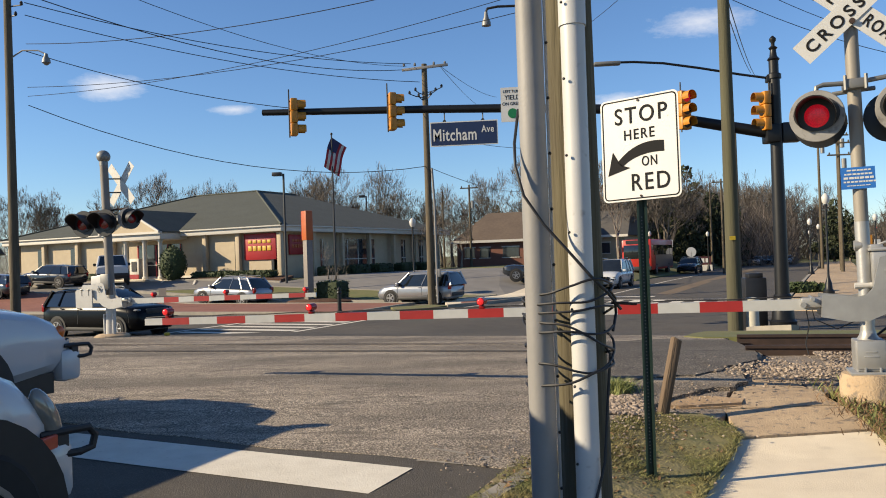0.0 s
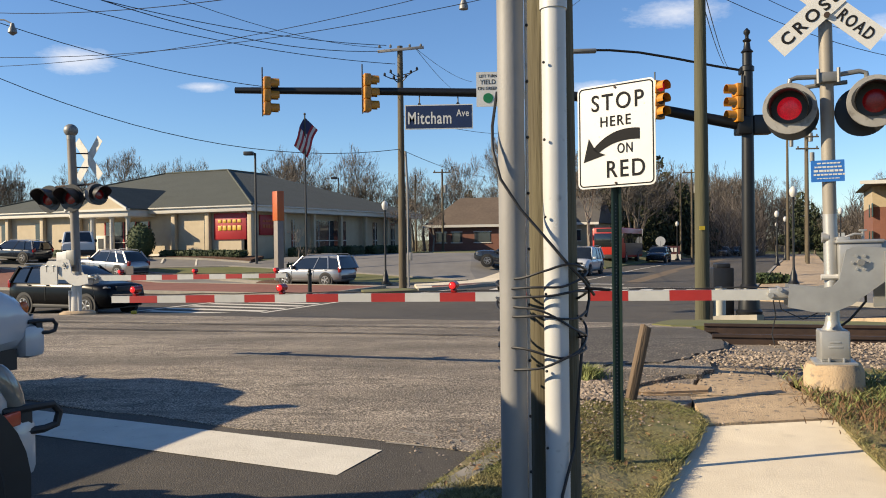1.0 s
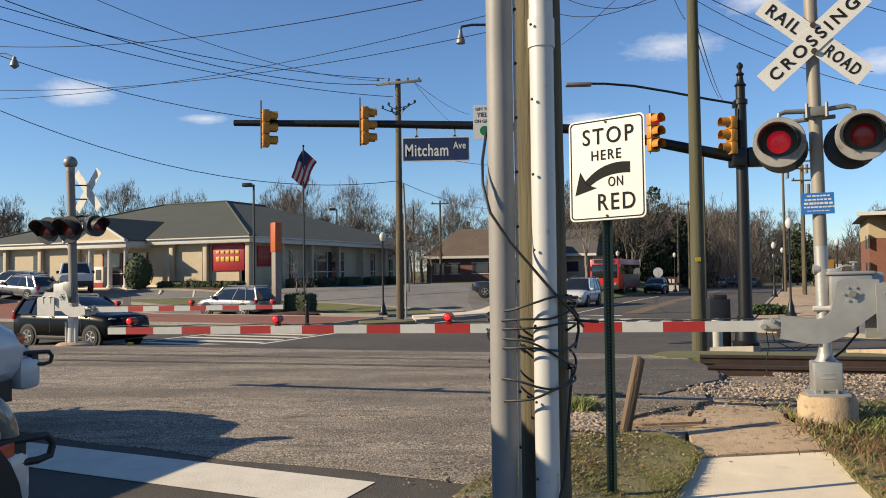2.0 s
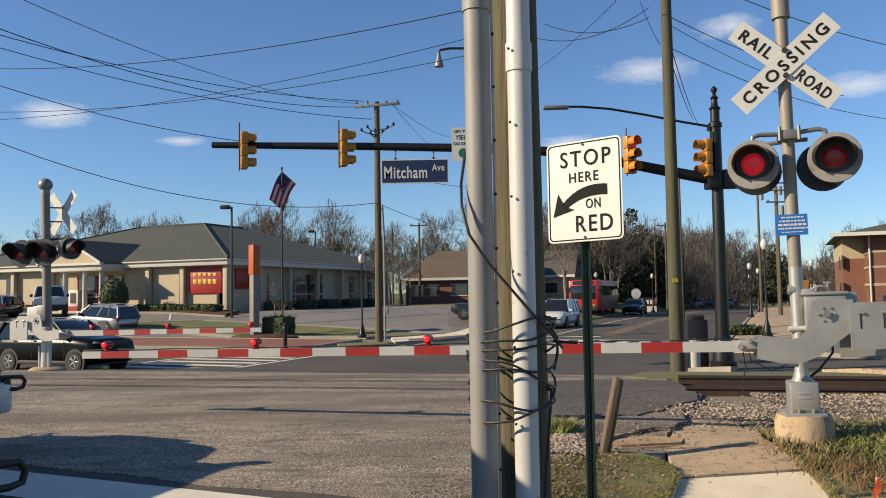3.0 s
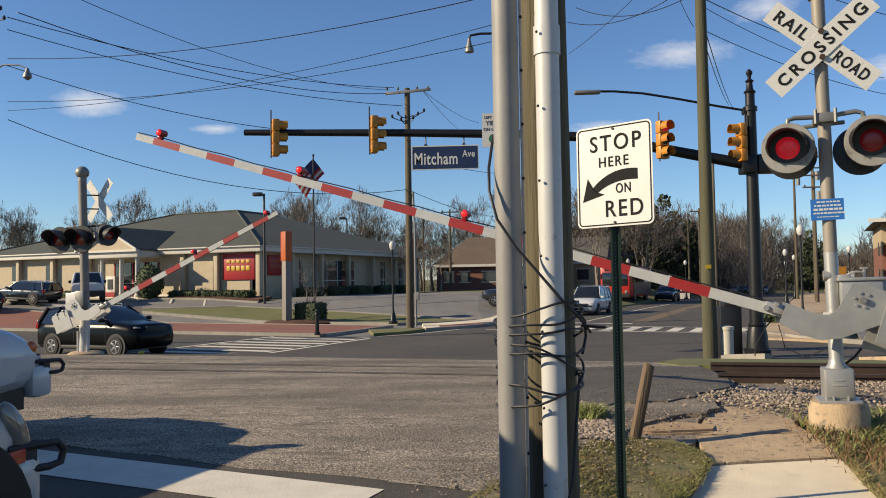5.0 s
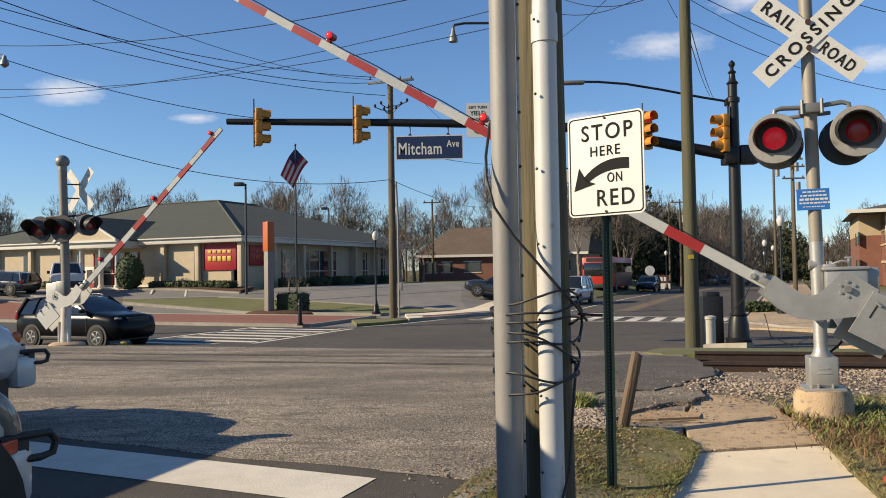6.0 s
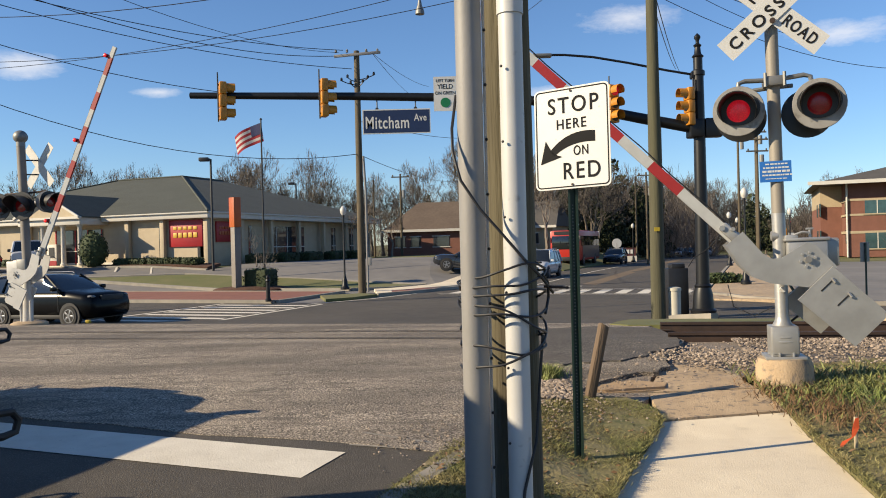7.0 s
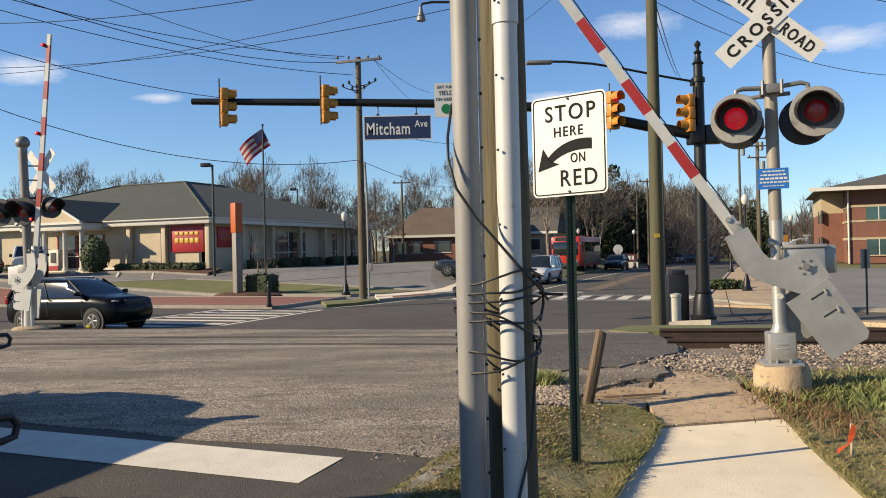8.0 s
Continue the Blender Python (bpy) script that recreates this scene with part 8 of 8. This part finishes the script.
# ---- overhead wires ----
WIRES = (
    ((-22.62, 36.00, 12.42), (0.23, 24.00, 10.24), 0.6),
    ((0.23, 24.00, 10.24), (5.28, 21.00, 10.19), 0.1),
    ((-20.70, 33.00, 9.23), (0.62, 23.00, 9.11), 0.5),
    ((-18.82, 30.00, 8.89), (0.61, 23.00, 8.60), 0.5),
    ((-11.24, 20.00, 9.40), (-4.93, 39.50, 11.22), 0.6),
    ((-13.50, 22.00, 9.53), (-5.05, 39.50, 11.05), 0.7),
    ((-16.34, 26.00, 10.83), (-4.71, 39.50, 11.33), 0.5),
    ((-17.60, 28.00, 11.08), (-4.29, 39.50, 10.40), 0.5),
    ((-18.84, 30.00, 10.32), (-4.32, 39.50, 8.92), 0.8),
    ((-18.81, 30.00, 8.18), (-4.08, 39.50, 6.19), 1.2),
    ((-4.08, 39.50, 6.19), (2.03, 75.00, 7.60), 0.5),
    ((-3.29, 39.50, 11.18), (-0.98, 75.00, 16.53), 0.3),
    ((-3.29, 39.50, 11.18), (-2.07, 75.00, 15.37), 0.3),
    ((-4.05, 39.50, 7.83), (2.97, 70.00, 10.92), 0.3),
    ((2.83, 25.00, 10.11), (5.16, 21.00, 8.85), 0.35),
    ((2.55, 25.00, 9.66), (5.17, 21.00, 9.12), 0.4),
    ((3.08, 30.00, 10.07), (4.28, 21.00, 9.30), 0.1),
    ((4.28, 21.00, 9.30), (4.46, 20.00, 9.80), 0.05),
    ((5.60, 21.30, 8.44), (14.23, 48.00, 11.81), 0.3),
    ((5.72, 21.30, 8.44), (15.06, 50.00, 12.06), 0.3),
    ((4.95, 21.00, 9.28), (5.51, 21.30, 8.21), 0.1),
    ((5.76, 21.30, 8.75), (14.54, 30.00, 8.80), 0.3),
    ((5.74, 21.30, 8.13), (17.63, 30.00, 7.76), 0.5),
    ((6.43, 18.00, 8.25), (14.56, 24.00, 8.57), 0.2),
    ((5.62, 21.30, 9.06), (18.03, 40.00, 12.59), 0.3),
)
for a, b, sag in WIRES:
    d = (Vector(a).length + Vector(b).length) / 2
    wire(a, b, sag, 0.011 if d < 34 else 0.016)

# ---- grass, weeds, litter ----


def grass(name, label, spots, seed, material, tall=(0.014, 0.042), lean=1.1, width=0.0035, base=-0.015):
    r = random.Random(seed)
    vs, fs = [], []
    for x, y in spots:
        z = g(x, y) + base
        h = r.uniform(*tall)
        a = r.uniform(0, 6.283)
        dx, dy = math.cos(a) * width, math.sin(a) * width
        lx, ly = r.gauss(0, lean) * h, r.gauss(0, lean) * h
        k = len(vs)
        vs += [(x - dx, y - dy, z), (x + dx, y + dy, z), (x + lx * 0.5 + dx * 0.7, y + ly * 0.5 + dy * 0.7, z + h * 0.65), (x + lx * 0.5 - dx * 0.7, y + ly * 0.5 - dy * 0.7, z + h * 0.65), (x + lx, y + ly, z + h)]
        fs += [(k, k + 1, k + 2, k + 3), (k + 3, k + 2, k + 4)]
    me = bpy.data.meshes.new(name)
    me.from_pydata(vs, [], fs)
    me.materials.append(material)
    tagged(new(name, me), label, "grass", kind="stuff")


def plant_grass():
    r = random.Random(2)
    poly = [(p[0], p[1]) for p in lawn_pts]
    pts = []
    while len(pts) < 64000:
        x, y = r.uniform(-1.2, 2.0), r.uniform(3.0, 7.7)
        if inside(x, y, poly) and noise.noise(Vector((x * 2.2, y * 2.2, 0))) > r.uniform(-0.55, 0.15):
            pts.append((x, y))
    grass("grass", "short patchy green and straw winter grass", pts, 3, M["blade"])
    pts = []
    poly2 = [(2.66, 4.4), (3.16, 7.4), (3.2, 8.1), (3.7, 8.85), (5.3, 9.2), (9, 8.7), (9, 4.4)]
    while len(pts) < 42000:
        x, y = r.uniform(2.6, 8), r.uniform(4.4, 9.2)
        if inside(x, y, poly2) and noise.noise(Vector((x * 1.9, y * 1.9, 4))) > r.uniform(-0.55, 0.2):
            pts.append((x, y))
    grass("grass", "short patchy green and straw grass by the pavement", pts, 4, M["blade"], base=-0.04)
    pts = []
    while len(pts) < 2400:
        x, y = r.gauss(4.1, 0.9), r.gauss(7.9, 0.35)
        if x > 3.1:
            pts.append((x, y))
    grass("weeds", "lush green weeds round the signal's concrete base", pts, 5, M["weed"], (0.04, 0.13), 0.8, 0.008, -0.03)
    pts = [(r.gauss(1.06, 0.08), r.gauss(8.6, 0.1)) for _ in range(900)]
    grass("weeds", "green weed tuft beside the sunken slab", pts, 6, M["weed"], (0.06, 0.16), 0.6, 0.007)
    pts = [(r.gauss(3.2, 0.14) + 0.2 * k, r.gauss(7.6, 0.45) - 0.1 * k) for k in range(3) for _ in range(260)]
    grass("weeds", "reddish dry weeds along the pavement edge", pts, 7, M["dead_leaf"], (0.04, 0.12), 0.9, 0.005)
    # ragged overhang along the pavement's near edges
    pts = []
    for (a, b) in list(zip(walk_l, walk_l[1:]))[3:]:
        for _ in range(2600):
            f = r.random()
            pts.append((a[0] + (b[0] - a[0]) * f + abs(r.gauss(0, 0.035)) - 0.05, a[1] + (b[1] - a[1]) * f))
    for (a, b) in list(zip(walk_r, walk_r[1:]))[3:]:
        for _ in range(2600):
            f = r.random()
            pts.append((a[0] + (b[0] - a[0]) * f - abs(r.gauss(0, 0.035)) + 0.05, a[1] + (b[1] - a[1]) * f))
    grass("grass", "grass overhanging the pavement edges", pts, 8, M["blade"], (0.015, 0.055), 1.1)
    # fallen leaves
    vs, fs = [], []
    for _ in range(900):
        x, y = (r.uniform(-0.6, 1.7), r.uniform(4.2, 7.4)) if r.random() < 0.6 else (r.uniform(2.6, 6), r.uniform(4.8, 8.6))
        if not inside(x, y, poly) and not inside(x, y, poly2):
            continue
        q = Euler((r.gauss(0, 0.5), r.gauss(0, 0.5), r.uniform(0, 6.28))).to_matrix()
        s = r.uniform(0.012, 0.03)
        k = len(vs)
        for o in ((-1, 0, 0), (0, -0.5, 0.2), (1, 0, 0), (0, 0.5, 0.2)):
            vs.append((Vector((x, y, g(x, y) + 0.012)) + q @ (Vector(o) * s))[:])
        fs.append((k, k + 1, k + 2, k + 3))
    me = bpy.data.meshes.new("fallen_leaves")
    me.from_pydata(vs, [], fs)
    me.materials.append(M["dead_leaf"])
    tagged(new("fallen_leaves", me), "scattered brown fallen leaves in the grass", "leaves", kind="stuff")


plant_grass()

# ---- movement ----


def motions():
    near = ((0, 0), (3.5, 0), (3.9, 0.3), (4.0, 2.1), (4.2, 5.8), (4.4, 8.7), (4.7, 13.1), (5.2, 20.5), (5.8, 29.1), (6.0, 31.8), (6.2, 34.4), (6.5, 38.1), (6.7, 41.6), (7.0, 45.5), (7.5, 51.5), (8.0, 57.4))
    walk(NEAR_ARM, [(t, pose(0.2, -0.155, 1.2, 0, 0, 180) @ pose(0, 0, 0, 0, -a, 0)) for t, a in near])
    far = ((0, 0), (3.5, 0), (3.8, 0.6), (4.0, 3.6), (4.2, 7.5), (4.4, 12), (4.7, 17.3), (5.2, 27), (5.8, 38.3), (6.0, 42.7), (6.2, 46.4), (6.5, 52.9), (6.7, 56.4), (7.0, 64.7), (7.5, 74), (8.0, 83.5))
    walk(FAR_ARM, [(t, pose(0, -0.2, 1.15, 0, 0, 0) @ pose(0, 0, 0, 0, -a, 0)) for t, a in far])

    # cars: seconds, x, y, heading
    for who, rows in ((DARK_SUV, DARK_ROWS), (SILVER_SUV, SILVER_ROWS), (WAGON, WAGON_ROWS)):
        walk(who, [(t, ground_pose(x, y, a)) for t, x, y, a in rows])
    # the flag swings in a light wind
    walk(FLAG, [(t, pose(0, 0, FLAG_H - 0.15, 0, a, b)) for t, a, b in ((0, -58, 30), (1, -52, 40), (2.5, -50, 25), (3.5, -50, 20), (4.5, -30, 10), (5.8, -52, 30), (6.5, -12, 0), (7.0, -8, -8), (7.5, -38, 20), (8.0, -24, 5))])


def along(alo, heading, rows):
    return [(t, *R(lat, alo)[:2], heading) for t, lat in rows]


DARK_ROWS = along(20.3, -21.5, ((0, -23.52), (1, -23.37), (2.3, -22.84), (3.5, -22.43), (4.2, -22.39), (6.4, -22.39), (6.7, -22.24), (7, -22.00), (7.5, -21.54), (8, -21.06)))
SILVER_ROWS = along(36.6, 158.5, ((0, -19.58), (0.5, -22.05), (1.0, -24.30), (1.6, -27.21), (2.3, -31.62), (2.9, -36.89), (3.5, -42.27), (4.5, -51.62), (6, -65.60), (8, -83.88)))
WAGON_ROWS = along(36.6, 158.5, ((0, -32.15), (0.5, -35.71), (1.0, -39.26), (2, -46.78), (4, -63.45), (6, -80.66), (8, -97.87)))
motions()
